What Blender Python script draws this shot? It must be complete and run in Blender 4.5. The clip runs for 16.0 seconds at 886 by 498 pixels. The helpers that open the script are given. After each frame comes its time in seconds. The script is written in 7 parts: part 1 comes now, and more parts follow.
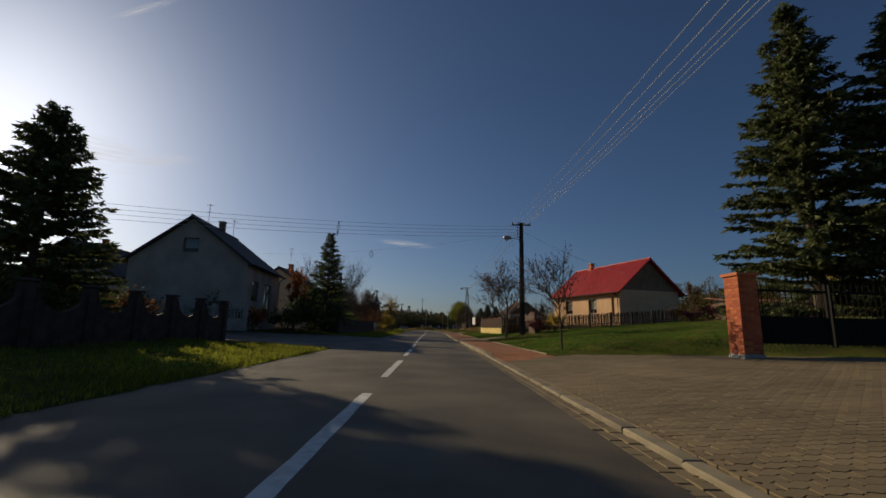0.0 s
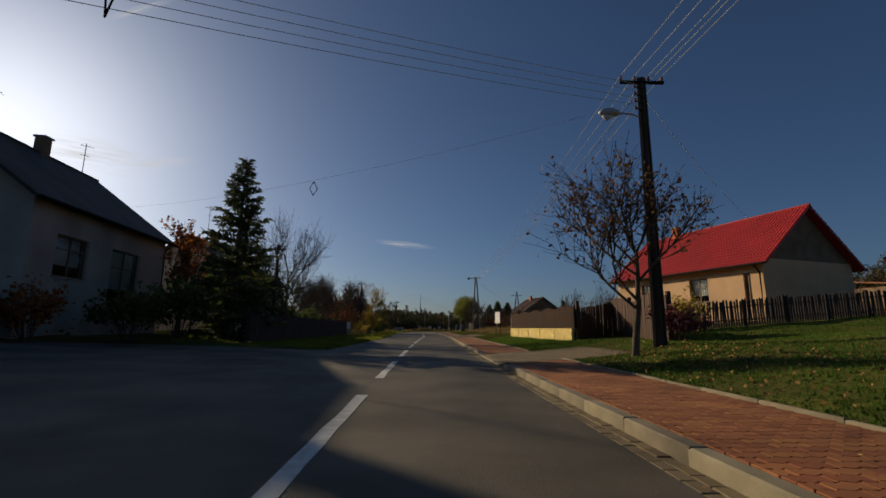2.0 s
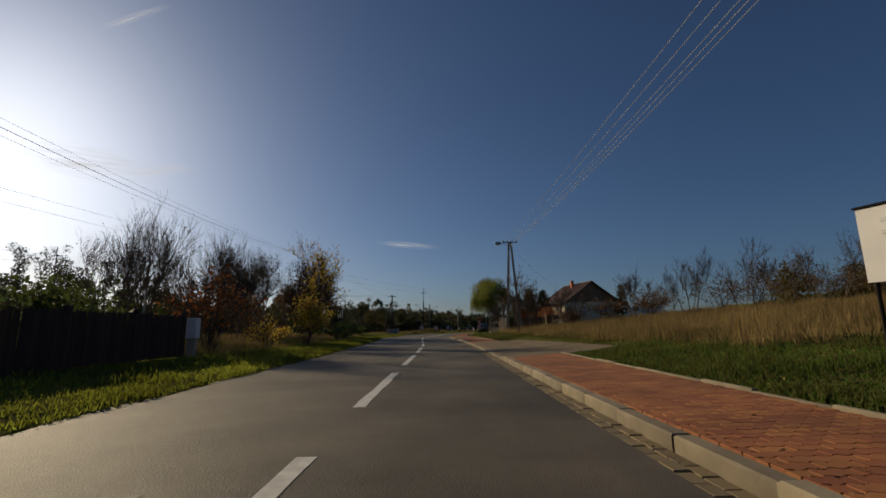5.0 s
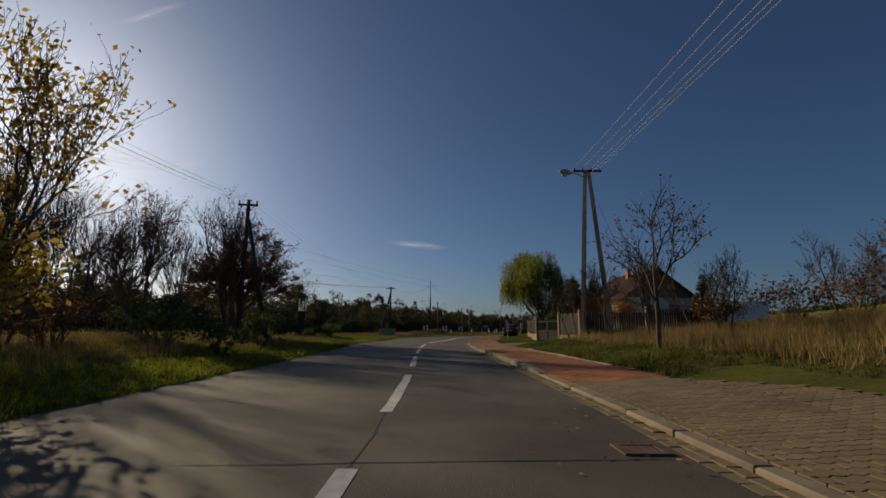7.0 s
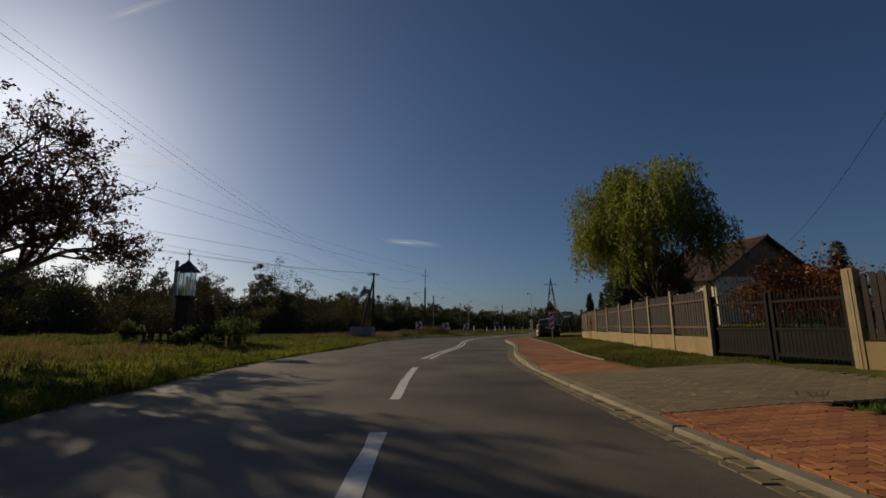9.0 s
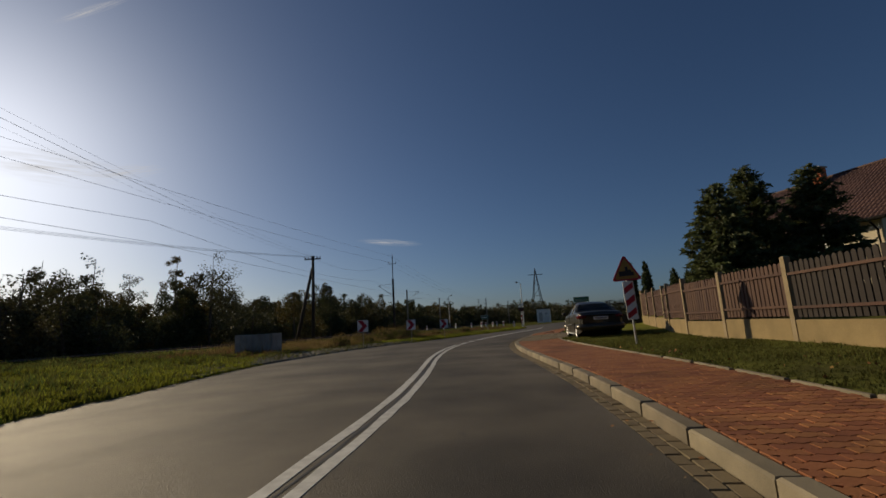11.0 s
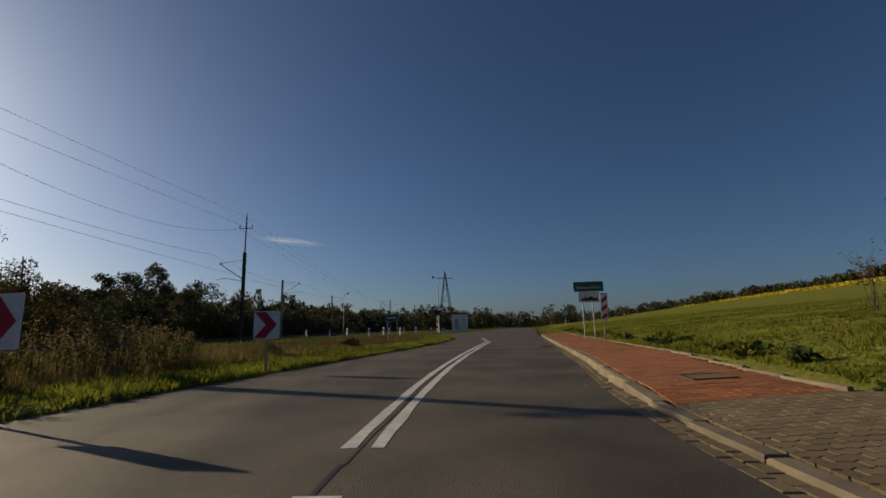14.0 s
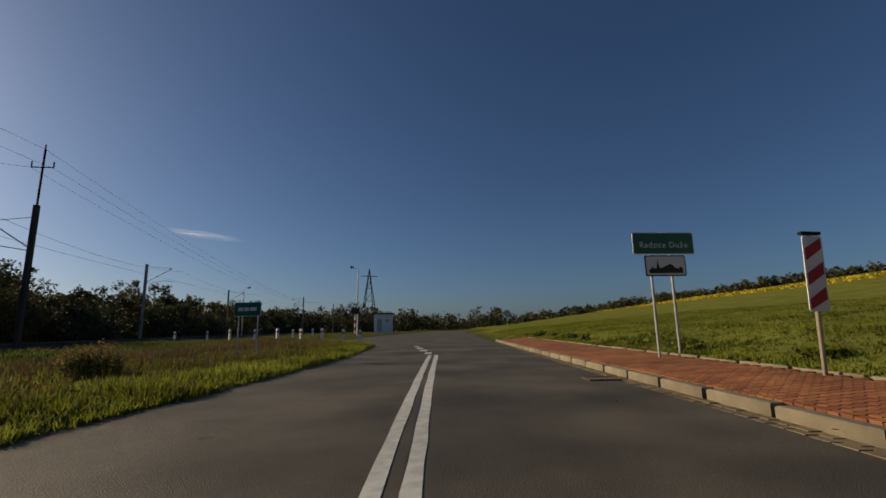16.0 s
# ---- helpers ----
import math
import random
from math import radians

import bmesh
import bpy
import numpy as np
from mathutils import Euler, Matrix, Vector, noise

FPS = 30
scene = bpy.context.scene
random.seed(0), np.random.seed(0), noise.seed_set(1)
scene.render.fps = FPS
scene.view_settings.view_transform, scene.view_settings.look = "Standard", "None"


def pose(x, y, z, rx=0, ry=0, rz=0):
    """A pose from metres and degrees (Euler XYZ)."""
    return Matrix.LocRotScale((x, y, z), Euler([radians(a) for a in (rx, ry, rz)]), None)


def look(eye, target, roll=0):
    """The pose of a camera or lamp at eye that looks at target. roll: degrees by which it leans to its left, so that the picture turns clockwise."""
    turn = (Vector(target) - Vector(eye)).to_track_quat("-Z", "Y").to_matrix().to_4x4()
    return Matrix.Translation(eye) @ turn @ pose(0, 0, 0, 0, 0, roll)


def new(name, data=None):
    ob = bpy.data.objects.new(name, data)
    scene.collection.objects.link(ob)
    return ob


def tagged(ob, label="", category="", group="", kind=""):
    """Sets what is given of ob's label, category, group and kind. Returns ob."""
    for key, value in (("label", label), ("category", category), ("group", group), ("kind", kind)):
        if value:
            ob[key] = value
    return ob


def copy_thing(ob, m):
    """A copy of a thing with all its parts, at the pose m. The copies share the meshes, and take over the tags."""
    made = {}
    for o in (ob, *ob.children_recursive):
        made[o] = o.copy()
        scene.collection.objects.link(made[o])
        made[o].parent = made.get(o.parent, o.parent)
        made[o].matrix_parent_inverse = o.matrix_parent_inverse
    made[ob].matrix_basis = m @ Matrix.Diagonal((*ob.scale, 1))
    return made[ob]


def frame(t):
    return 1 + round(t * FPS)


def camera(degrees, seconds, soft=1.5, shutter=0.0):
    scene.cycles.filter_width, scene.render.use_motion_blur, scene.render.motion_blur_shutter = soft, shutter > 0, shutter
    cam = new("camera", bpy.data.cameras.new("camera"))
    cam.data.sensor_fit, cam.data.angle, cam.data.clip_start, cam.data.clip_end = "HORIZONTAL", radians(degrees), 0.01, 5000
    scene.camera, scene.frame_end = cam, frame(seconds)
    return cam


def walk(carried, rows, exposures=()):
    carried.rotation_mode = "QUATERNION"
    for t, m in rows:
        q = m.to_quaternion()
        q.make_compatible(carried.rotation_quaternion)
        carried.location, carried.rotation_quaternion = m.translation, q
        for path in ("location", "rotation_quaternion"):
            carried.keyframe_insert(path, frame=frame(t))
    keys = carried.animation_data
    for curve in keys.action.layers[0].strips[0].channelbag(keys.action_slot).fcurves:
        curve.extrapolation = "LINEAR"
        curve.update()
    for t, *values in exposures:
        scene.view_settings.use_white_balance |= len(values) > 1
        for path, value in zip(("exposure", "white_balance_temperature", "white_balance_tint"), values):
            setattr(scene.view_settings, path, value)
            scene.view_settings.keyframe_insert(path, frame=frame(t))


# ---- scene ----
# ---- camera and its way ----
VIEW = 90.0
cam = camera(VIEW, 16.0, soft=1.6)
PATH = [
    (0, look((1.882, -2.202, 0.907), (1.897, -0.233, 1.255), 1.1)),
    (0.5, look((1.939, 2.508, 0.887), (1.941, 4.478, 1.233), 0.9)),
    (1, look((1.863, 7.183, 0.879), (1.885, 9.151, 1.231), 0.7)),
    (1.5, look((1.848, 11.45, 0.897), (1.859, 13.422, 1.229), 0.8)),
    (2, look((1.664, 15.91, 0.89), (1.683, 17.878, 1.242), 0.6)),
    (2.5, look((1.589, 20.454, 0.901), (1.575, 22.425, 1.236), 2.0)),
    (3, look((1.438, 24.87, 0.887), (1.431, 26.84, 1.234), 0.5)),
    (3.5, look((1.41, 29.229, 0.893), (1.363, 31.196, 1.254), 0.7)),
    (4, look((1.351, 33.792, 0.895), (1.364, 35.76, 1.248), -1.1)),
    (6.5, look((1.112, 56.205, 0.879), (1.072, 58.173, 1.234), -0.4)),
    (7, look((0.884, 60.966, 0.896), (0.841, 62.933, 1.254), 0.2)),
    (7.5, look((0.668, 65.339, 0.906), (0.603, 67.306, 1.26), -0.4)),
    (8, look((0.346, 69.74, 0.891), (0.358, 71.709, 1.239), -2.5)),
    (8.5, look((0.03, 73.86, 0.884), (0.045, 75.831, 1.225), 0.3)),
    (9, look((-0.033, 77.937, 0.911), (-0.049, 79.906, 1.26), -0.3)),
    (11.5, look((1.177, 97.251, 0.928), (1.273, 99.22, 1.265), -3.8)),
    (12, look((1.288, 101.13, 0.911), (1.446, 103.094, 1.252), -4.3)),
    (12.5, look((1.561, 104.667, 0.888), (1.862, 106.615, 1.225), -6.8)),
    (13, look((2.031, 108.259, 0.902), (2.452, 110.185, 1.238), -2.9)),
    (13.5, look((2.652, 111.55, 0.876), (3.059, 113.478, 1.215), -0.0)),
    (14, look((3.30, 114.88, 0.872), (3.796, 116.786, 1.222), -1.6)),
    (14.5, look((4.04, 117.84, 0.89), (4.569, 119.735, 1.25), -0.7)),
    (15, look((4.883, 120.758, 0.904), (5.502, 122.628, 1.254), -1.9)),
    (15.5, look((5.935, 123.516, 0.886), (6.635, 125.356, 1.24), -1.7)),
    (16, look((6.657, 126.043, 0.859), (7.463, 127.839, 1.211), -1.1)),
]
walk(cam, PATH, exposures=[(0.0, -0.53), (8.0, -0.58), (9.0, -0.66), (12.0, -0.60), (14.0, -0.42), (16.0, -0.30)])

# ---- sky and sun ----
SUN_AZ, SUN_EL = -46.8, 19.8          # degrees from +y towards +x, and above the horizon
world = bpy.data.worlds.new("sky")
scene.world = world
world.use_nodes = True
wn, wl = world.node_tree.nodes, world.node_tree.links
sky = wn.new("ShaderNodeTexSky")
sky.sky_type, sky.sun_disc = "NISHITA", False
sky.sun_elevation, sky.sun_rotation = radians(SUN_EL), radians(SUN_AZ)
sky.altitude, sky.air_density, sky.dust_density, sky.ozone_density = 150, 0.84, 1.35, 5.3
wl.new(sky.outputs[0], wn["Background"].inputs[0])
wn["Background"].inputs[1].default_value = 0.068

sun_data = bpy.data.lights.new("sun", "SUN")
sun_data.energy, sun_data.angle, sun_data.color = 5.0, radians(0.53), (1.0, 0.80, 0.52)
sun = new("sun", sun_data)
sun_dir = Vector((math.sin(radians(SUN_AZ)) * math.cos(radians(SUN_EL)), math.cos(radians(SUN_AZ)) * math.cos(radians(SUN_EL)), math.sin(radians(SUN_EL))))
sun.matrix_world = look(sun_dir * 100, (0, 0, 0))

# ---- materials ----
def mat(name, col, rough=0.8, var=0.22, scale=2.0, fine=40.0, bump=0.3, bdist=0.01, metal=0.0, spec=0.4, col2=None, rnd=0.0, island=0.0, stain=0.0, trans=0.0, stretch=(1, 1, 1)):
    """A procedural surface: broad and fine mottling, random shift by piece, stains and fine relief."""
    m = bpy.data.materials.new(name)
    m.use_nodes = True
    n, l = m.node_tree.nodes, m.node_tree.links
    b = n["Principled BSDF"]
    tc, mp = n.new("ShaderNodeTexCoord"), n.new("ShaderNodeMapping")
    mp.inputs["Scale"].default_value = stretch
    l.new(tc.outputs["Object"], mp.inputs["Vector"])
    big, small = n.new("ShaderNodeTexNoise"), n.new("ShaderNodeTexNoise")
    big.inputs["Scale"].default_value, big.inputs["Detail"].default_value = scale, 5
    small.inputs["Scale"].default_value, small.inputs["Detail"].default_value = fine, 3
    l.new(mp.outputs[0], big.inputs["Vector"]), l.new(mp.outputs[0], small.inputs["Vector"])
    ramp = n.new("ShaderNodeMapRange")
    ramp.inputs["From Min"].default_value, ramp.inputs["From Max"].default_value = 0.35, 0.65
    l.new(big.outputs["Fac"], ramp.inputs["Value"])
    mix = n.new("ShaderNodeMix")
    mix.data_type = "RGBA"
    c2 = col2 or tuple(c * (1 - var) for c in col)
    mix.inputs[6].default_value, mix.inputs[7].default_value = (*c2, 1), (*(col if col2 else tuple(min(1, c * (1 + var)) for c in col)), 1)
    l.new(ramp.outputs[0], mix.inputs[0])
    hsv = n.new("ShaderNodeHueSaturation")
    l.new(mix.outputs[2], hsv.inputs["Color"])
    val = n.new("ShaderNodeMath")
    val.operation, val.inputs[1].default_value, val.inputs[2].default_value = "MULTIPLY_ADD", var * 1.6, 1 - var * 0.8
    l.new(small.outputs["Fac"], val.inputs[0])
    last = val.outputs[0]
    if rnd or island:
        src = n.new("ShaderNodeObjectInfo").outputs["Random"] if rnd else n.new("ShaderNodeNewGeometry").outputs["Random Per Island"]
        sh = n.new("ShaderNodeMath")
        amount = rnd or island
        sh.operation, sh.inputs[1].default_value, sh.inputs[2].default_value = "MULTIPLY_ADD", amount * 2, 1 - amount
        l.new(src, sh.inputs[0])
        mul = n.new("ShaderNodeMath")
        mul.operation = "MULTIPLY"
        l.new(last, mul.inputs[0]), l.new(sh.outputs[0], mul.inputs[1])
        last = mul.outputs[0]
        hue = n.new("ShaderNodeMath")
        hue.operation, hue.inputs[1].default_value, hue.inputs[2].default_value = "MULTIPLY_ADD", amount * 0.08, 0.5 - amount * 0.04
        l.new(src, hue.inputs[0]), l.new(hue.outputs[0], hsv.inputs["Hue"])
    if stain:
        st = n.new("ShaderNodeTexNoise")
        st.inputs["Scale"].default_value, st.inputs["Detail"].default_value = 0.45, 6
        l.new(tc.outputs["Object"], st.inputs["Vector"])
        sr = n.new("ShaderNodeMapRange")
        sr.inputs["From Min"].default_value, sr.inputs["From Max"].default_value = 0.42, 0.66
        sr.inputs["To Min"].default_value, sr.inputs["To Max"].default_value = 1.0, 1.0 - stain
        l.new(st.outputs["Fac"], sr.inputs["Value"])
        mul = n.new("ShaderNodeMath")
        mul.operation = "MULTIPLY"
        l.new(last, mul.inputs[0]), l.new(sr.outputs[0], mul.inputs[1])
        last = mul.outputs[0]
    l.new(last, hsv.inputs["Value"])
    l.new(hsv.outputs[0], b.inputs["Base Color"])
    b.inputs["Roughness"].default_value, b.inputs["Metallic"].default_value, b.inputs["Specular IOR Level"].default_value = rough, metal, spec
    if bump:
        bp = n.new("ShaderNodeBump")
        bp.inputs["Strength"].default_value, bp.inputs["Distance"].default_value = bump, bdist
        l.new(small.outputs["Fac"], bp.inputs["Height"]), l.new(bp.outputs[0], b.inputs["Normal"])
    if trans:
        # thin leaves let part of the light through
        out, tr, add = n["Material Output"], n.new("ShaderNodeBsdfTranslucent"), n.new("ShaderNodeMixShader")
        l.new(hsv.outputs[0], tr.inputs["Color"])
        add.inputs[0].default_value = trans
        l.new(b.outputs[0], add.inputs[1]), l.new(tr.outputs[0], add.inputs[2]), l.new(add.outputs[0], out.inputs["Surface"])
    return m


def glass(name, tint=(0.6, 0.65, 0.65), rough=0.03):
    m = bpy.data.materials.new(name)
    m.use_nodes = True
    b = m.node_tree.nodes["Principled BSDF"]
    b.inputs["Base Color"].default_value, b.inputs["Roughness"].default_value = (*tint, 1), rough
    b.inputs["Transmission Weight"].default_value, b.inputs["IOR"].default_value = 1.0, 1.45
    return m


M = {
    "asphalt": mat("asphalt", (0.112, 0.096, 0.070), 0.72, 0.36, 0.6, 105, 0.9, 0.008, spec=0.33, stain=0.36),
    "paint": mat("road_paint", (0.62, 0.62, 0.58), 0.7, 0.14, 9, 120, 0.3, 0.004, stain=0.15),
    "red_block": mat("red_paving", (0.32, 0.122, 0.046), 0.85, 0.18, 1.2, 60, 0.5, 0.006, rnd=0.2, stain=0.2),
    "red_block_i": mat("red_paving_field", (0.32, 0.122, 0.046), 0.85, 0.18, 1.2, 60, 0.5, 0.006, island=0.2, stain=0.2),
    "grey_block": mat("grey_paving", (0.205, 0.158, 0.088), 0.85, 0.18, 0.9, 60, 0.5, 0.006, rnd=0.14, stain=0.22),
    "grey_block_i": mat("grey_paving_field", (0.205, 0.158, 0.088), 0.85, 0.18, 0.9, 60, 0.5, 0.006, island=0.14, stain=0.22),
    "joint": mat("joint_sand", (0.055, 0.043, 0.026), 0.95, 0.3, 3, 90, 0.4),
    "joint_red": mat("red_joint_sand", (0.075, 0.035, 0.02), 0.95, 0.3, 3, 90, 0.4),
    "kerb": mat("kerb_concrete", (0.255, 0.215, 0.145), 0.85, 0.18, 3, 90, 0.5, 0.006, rnd=0.14, stain=0.3),
    "concrete": mat("concrete", (0.36, 0.34, 0.30), 0.85, 0.16, 2.5, 70, 0.4, 0.006, stain=0.3),
    "soil": mat("verge_soil", (0.120, 0.128, 0.030), 0.95, 0.4, 0.5, 9, 0.7, 0.03, col2=(0.080, 0.080, 0.030), spec=0.0),
    "field": mat("field_sward", (0.215, 0.222, 0.044), 0.95, 0.42, 0.3, 9, 0.8, 0.05, col2=(0.138, 0.150, 0.040), spec=0.0),
    "grass": mat("grass_blades", (0.190, 0.208, 0.028), 0.75, 0.34, 0.35, 6, 0, island=0.42, trans=0.58, spec=0.1),
    "rough": mat("rough_grass", (0.120, 0.125, 0.034), 0.8, 0.34, 0.35, 6, 0, island=0.45, trans=0.45, spec=0.1),
    "lawn": mat("lawn_blades", (0.095, 0.165, 0.026), 0.75, 0.22, 0.3, 6, 0, island=0.3, trans=0.45, spec=0.1),
    "dry_grass": mat("dry_grass_stems", (0.28, 0.20, 0.085), 0.8, 0.3, 0.4, 6, 0, island=0.4, trans=0.3, spec=0.1),
    "weed": mat("weed_leaves", (0.092, 0.122, 0.032), 0.7, 0.3, 1.0, 8, 0, island=0.4, trans=0.4, spec=0.15),
    "mustard": mat("mustard_bloom", (0.60, 0.44, 0.02), 0.8, 0.2, 0.2, 2, 0, island=0.2, trans=0.3),
    "bark": mat("bark", (0.11, 0.085, 0.062), 0.95, 0.3, 4, 30, 0.8, 0.02, stretch=(1, 1, 0.25)),
    "twig": mat("twigs", (0.085, 0.062, 0.045), 0.9, 0.25, 4, 30, 0),
    "needle": mat("spruce_needles", (0.100, 0.118, 0.046), 0.7, 0.3, 0.9, 7, 0, island=0.4, trans=0.35),
    "thuja": mat("thuja_sprays", (0.048, 0.068, 0.028), 0.7, 0.3, 1.0, 7, 0, island=0.35, trans=0.3),
    "leaf_green": mat("green_leaves", (0.07, 0.105, 0.025), 0.65, 0.3, 0.4, 5, 0, island=0.35, trans=0.35),
    "leaf_willow": mat("willow_leaves", (0.20, 0.22, 0.032), 0.6, 0.3, 0.4, 5, 0, island=0.4, trans=0.42),
    "leaf_yellow": mat("yellow_leaves", (0.44, 0.31, 0.05), 0.65, 0.3, 0.5, 5, 0, island=0.35, trans=0.55),
    "leaf_orange": mat("orange_leaves", (0.32, 0.11, 0.03), 0.65, 0.3, 0.6, 5, 0, island=0.4, trans=0.35),
    "leaf_brown": mat("withered_leaves", (0.16, 0.085, 0.04), 0.75, 0.3, 0.6, 5, 0, island=0.4, trans=0.25),
    "leaf_red": mat("dark_red_leaves", (0.16, 0.045, 0.05), 0.7, 0.3, 0.8, 5, 0, island=0.4, trans=0.3),
    "wood_foliage": mat("wood_foliage", (0.060, 0.070, 0.025), 0.75, 0.35, 0.06, 1.2, 0, island=0.4, trans=0.22, col2=(0.080, 0.068, 0.027)),
    "wood_autumn": mat("wood_autumn_foliage", (0.130, 0.092, 0.030), 0.75, 0.35, 0.06, 1.2, 0, island=0.4, trans=0.3, col2=(0.088, 0.080, 0.027), spec=0.15),
    "stucco": mat("grey_stucco", (0.40, 0.36, 0.31), 0.9, 0.1, 0.8, 60, 0.5, 0.008, stain=0.2),
    "cream": mat("cream_stucco", (0.66, 0.58, 0.42), 0.9, 0.08, 0.8, 60, 0.5, 0.008, stain=0.1),
    "peach": mat("peach_stucco", (0.66, 0.42, 0.24), 0.9, 0.08, 0.8, 60, 0.5, 0.008, stain=0.1),
    "brown_wall": mat("brown_plank_wall", (0.22, 0.14, 0.085), 0.85, 0.2, 1.5, 30, 0.5, 0.01),
    "roof_red": mat("red_metal_tiles", (0.42, 0.022, 0.020), 0.5, 0.12, 0.7, 20, 0.15, 0.004, spec=0.5),
    "roof_dark": mat("dark_roofing", (0.065, 0.055, 0.052), 0.8, 0.2, 0.8, 30, 0.4, 0.01, stain=0.25),
    "roof_brown": mat("brown_roof_tiles", (0.105, 0.056, 0.043), 0.65, 0.18, 0.8, 20, 0.3, 0.008),
    "rust_roof": mat("rust_red_sheeting", (0.36, 0.13, 0.055), 0.7, 0.15, 0.8, 20, 0.2, 0.006, stain=0.2),
    "brick": mat("red_brick", (0.47, 0.125, 0.05), 0.85, 0.2, 5, 50, 0.5, 0.006, rnd=0.2),
    "mortar": mat("mortar", (0.26, 0.17, 0.11), 0.95, 0.15, 5, 60, 0.4),
    "picket": mat("brown_pickets", (0.075, 0.033, 0.019), 0.75, 0.2, 3, 30, 0.3, 0.005, rnd=0.22, stretch=(1, 1, 0.2)),
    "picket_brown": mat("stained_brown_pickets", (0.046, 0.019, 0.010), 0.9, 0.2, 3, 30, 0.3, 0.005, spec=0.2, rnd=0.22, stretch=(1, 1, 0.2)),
    "picket_dark": mat("blackish_brown_boards", (0.024, 0.016, 0.012), 0.8, 0.2, 3, 30, 0.3, 0.005, rnd=0.25, stretch=(1, 1, 0.2)),
    "post_tan": mat("tan_concrete_post", (0.30, 0.235, 0.14), 0.9, 0.15, 3, 60, 0.4, 0.006, stain=0.25),
    "dark_stone": mat("dark_shrine_stone", (0.055, 0.036, 0.028), 0.9, 0.3, 4, 50, 0.5, 0.01),
    "picket_old": mat("old_dark_pickets", (0.05, 0.033, 0.024), 0.85, 0.25, 3, 30, 0.4, 0.006, rnd=0.25, stretch=(1, 1, 0.2)),
    "yellow_stone": mat("yellow_painted_stone", (0.72, 0.56, 0.20), 0.85, 0.12, 4, 45, 0.6, 0.012, rnd=0.08),
    "ochre_wall": mat("ochre_plinth", (0.27, 0.20, 0.095), 0.9, 0.14, 2, 45, 0.5, 0.01, stain=0.2),
    "tar_pole": mat("tarred_pole_wood", (0.06, 0.045, 0.036), 0.85, 0.3, 3, 25, 0.6, 0.01, stretch=(1, 1, 0.15)),
    "grey_pole": mat("weathered_pole", (0.30, 0.26, 0.20), 0.85, 0.2, 3, 30, 0.5, 0.01, stretch=(1, 1, 0.2)),
    "steel": mat("galvanised_steel", (0.42, 0.43, 0.44), 0.5, 0.12, 5, 60, 0.1, 0.002, metal=0.6),
    "dark_metal": mat("dark_painted_metal", (0.010, 0.009, 0.008), 0.7, 0.2, 5, 60, 0.1, 0.002, spec=0.12),
    "wire": mat("aluminium_wire", (0.62, 0.63, 0.65), 0.5, 0.05, 5, 60, 0, metal=0.5),
    "porcelain": mat("insulator", (0.20, 0.10, 0.06), 0.25, 0.1, 5, 60, 0),
    "white": mat("white_paint", (0.78, 0.78, 0.76), 0.6, 0.05, 3, 60, 0.05, 0.002, stain=0.1),
    "sign_red": mat("sign_red", (0.40, 0.015, 0.03), 0.45, 0.05, 3, 60, 0),
    "sign_green": mat("sign_green", (0.018, 0.125, 0.075), 0.45, 0.05, 3, 60, 0),
    "sign_yellow": mat("sign_yellow", (0.34, 0.20, 0.035), 0.5, 0.1, 3, 60, 0),
    "black": mat("black_paint", (0.018, 0.018, 0.018), 0.5, 0.1, 3, 60, 0),
    "rubber": mat("tyre_rubber", (0.02, 0.02, 0.02), 0.85, 0.15, 8, 90, 0.2, 0.003),
    "car_paint": mat("dark_olive_car_paint", (0.060, 0.056, 0.042), 0.3, 0.05, 2, 300, 0, metal=0.45, spec=0.6),
    "plastic": mat("grey_black_plastic", (0.03, 0.03, 0.03), 0.6, 0.1, 5, 80, 0.1, 0.002),
    "rim": mat("silver_wheel_cover", (0.70, 0.70, 0.69), 0.4, 0.06, 5, 80, 0, metal=0.3),
    "lamp_red": mat("red_lamp_glass", (0.13, 0.008, 0.008), 0.15, 0.1, 5, 60, 0),
    "lamp_clear": mat("clear_lamp_glass", (0.6, 0.6, 0.6), 0.15, 0.1, 5, 60, 0),
    "gravel": mat("gravel", (0.36, 0.31, 0.22), 0.95, 0.3, 6, 30, 0.8, 0.02, island=0.3),
    "gravel_soil": mat("trodden_gravel_soil", (0.235, 0.205, 0.145), 0.95, 0.3, 2.2, 45, 0.8, 0.015, stain=0.3),
    "tar": mat("tar_seam", (0.03, 0.028, 0.025), 0.6, 0.2, 4, 60, 0.3, 0.004),
    "ballast": mat("ballast", (0.050, 0.043, 0.036), 0.95, 0.3, 3, 14, 0.9, 0.04),
    "rail": mat("rail_steel", (0.10, 0.065, 0.045), 0.85, 0.2, 4, 40, 0.2, metal=0.1),
    "window_frame": mat("window_frame_paint", (0.16, 0.10, 0.065), 0.6, 0.15, 4, 40, 0.1),
    "frame_white": mat("white_window_frame", (0.75, 0.75, 0.73), 0.5, 0.05, 4, 40, 0),
    "curtain": mat("net_curtain", (0.62, 0.62, 0.60), 0.95, 0.1, 12, 60, 0.2),
    "room_shade": mat("room_shade_tone", (0.07, 0.06, 0.05), 0.95, 0.2, 1, 20, 0),
    "leaf_litter": mat("fallen_leaves", (0.30, 0.15, 0.05), 0.85, 0.3, 2, 8, 0, island=0.5),
    "grate": mat("iron_grate", (0.12, 0.085, 0.058), 0.75, 0.25, 6, 50, 0.4, 0.004, metal=0.4),
    "glass": glass("window_glass"),
    "car_glass": glass("car_glass", (0.35, 0.38, 0.38)),
}

# ---- mesh helpers ----
rng = np.random.default_rng(7)


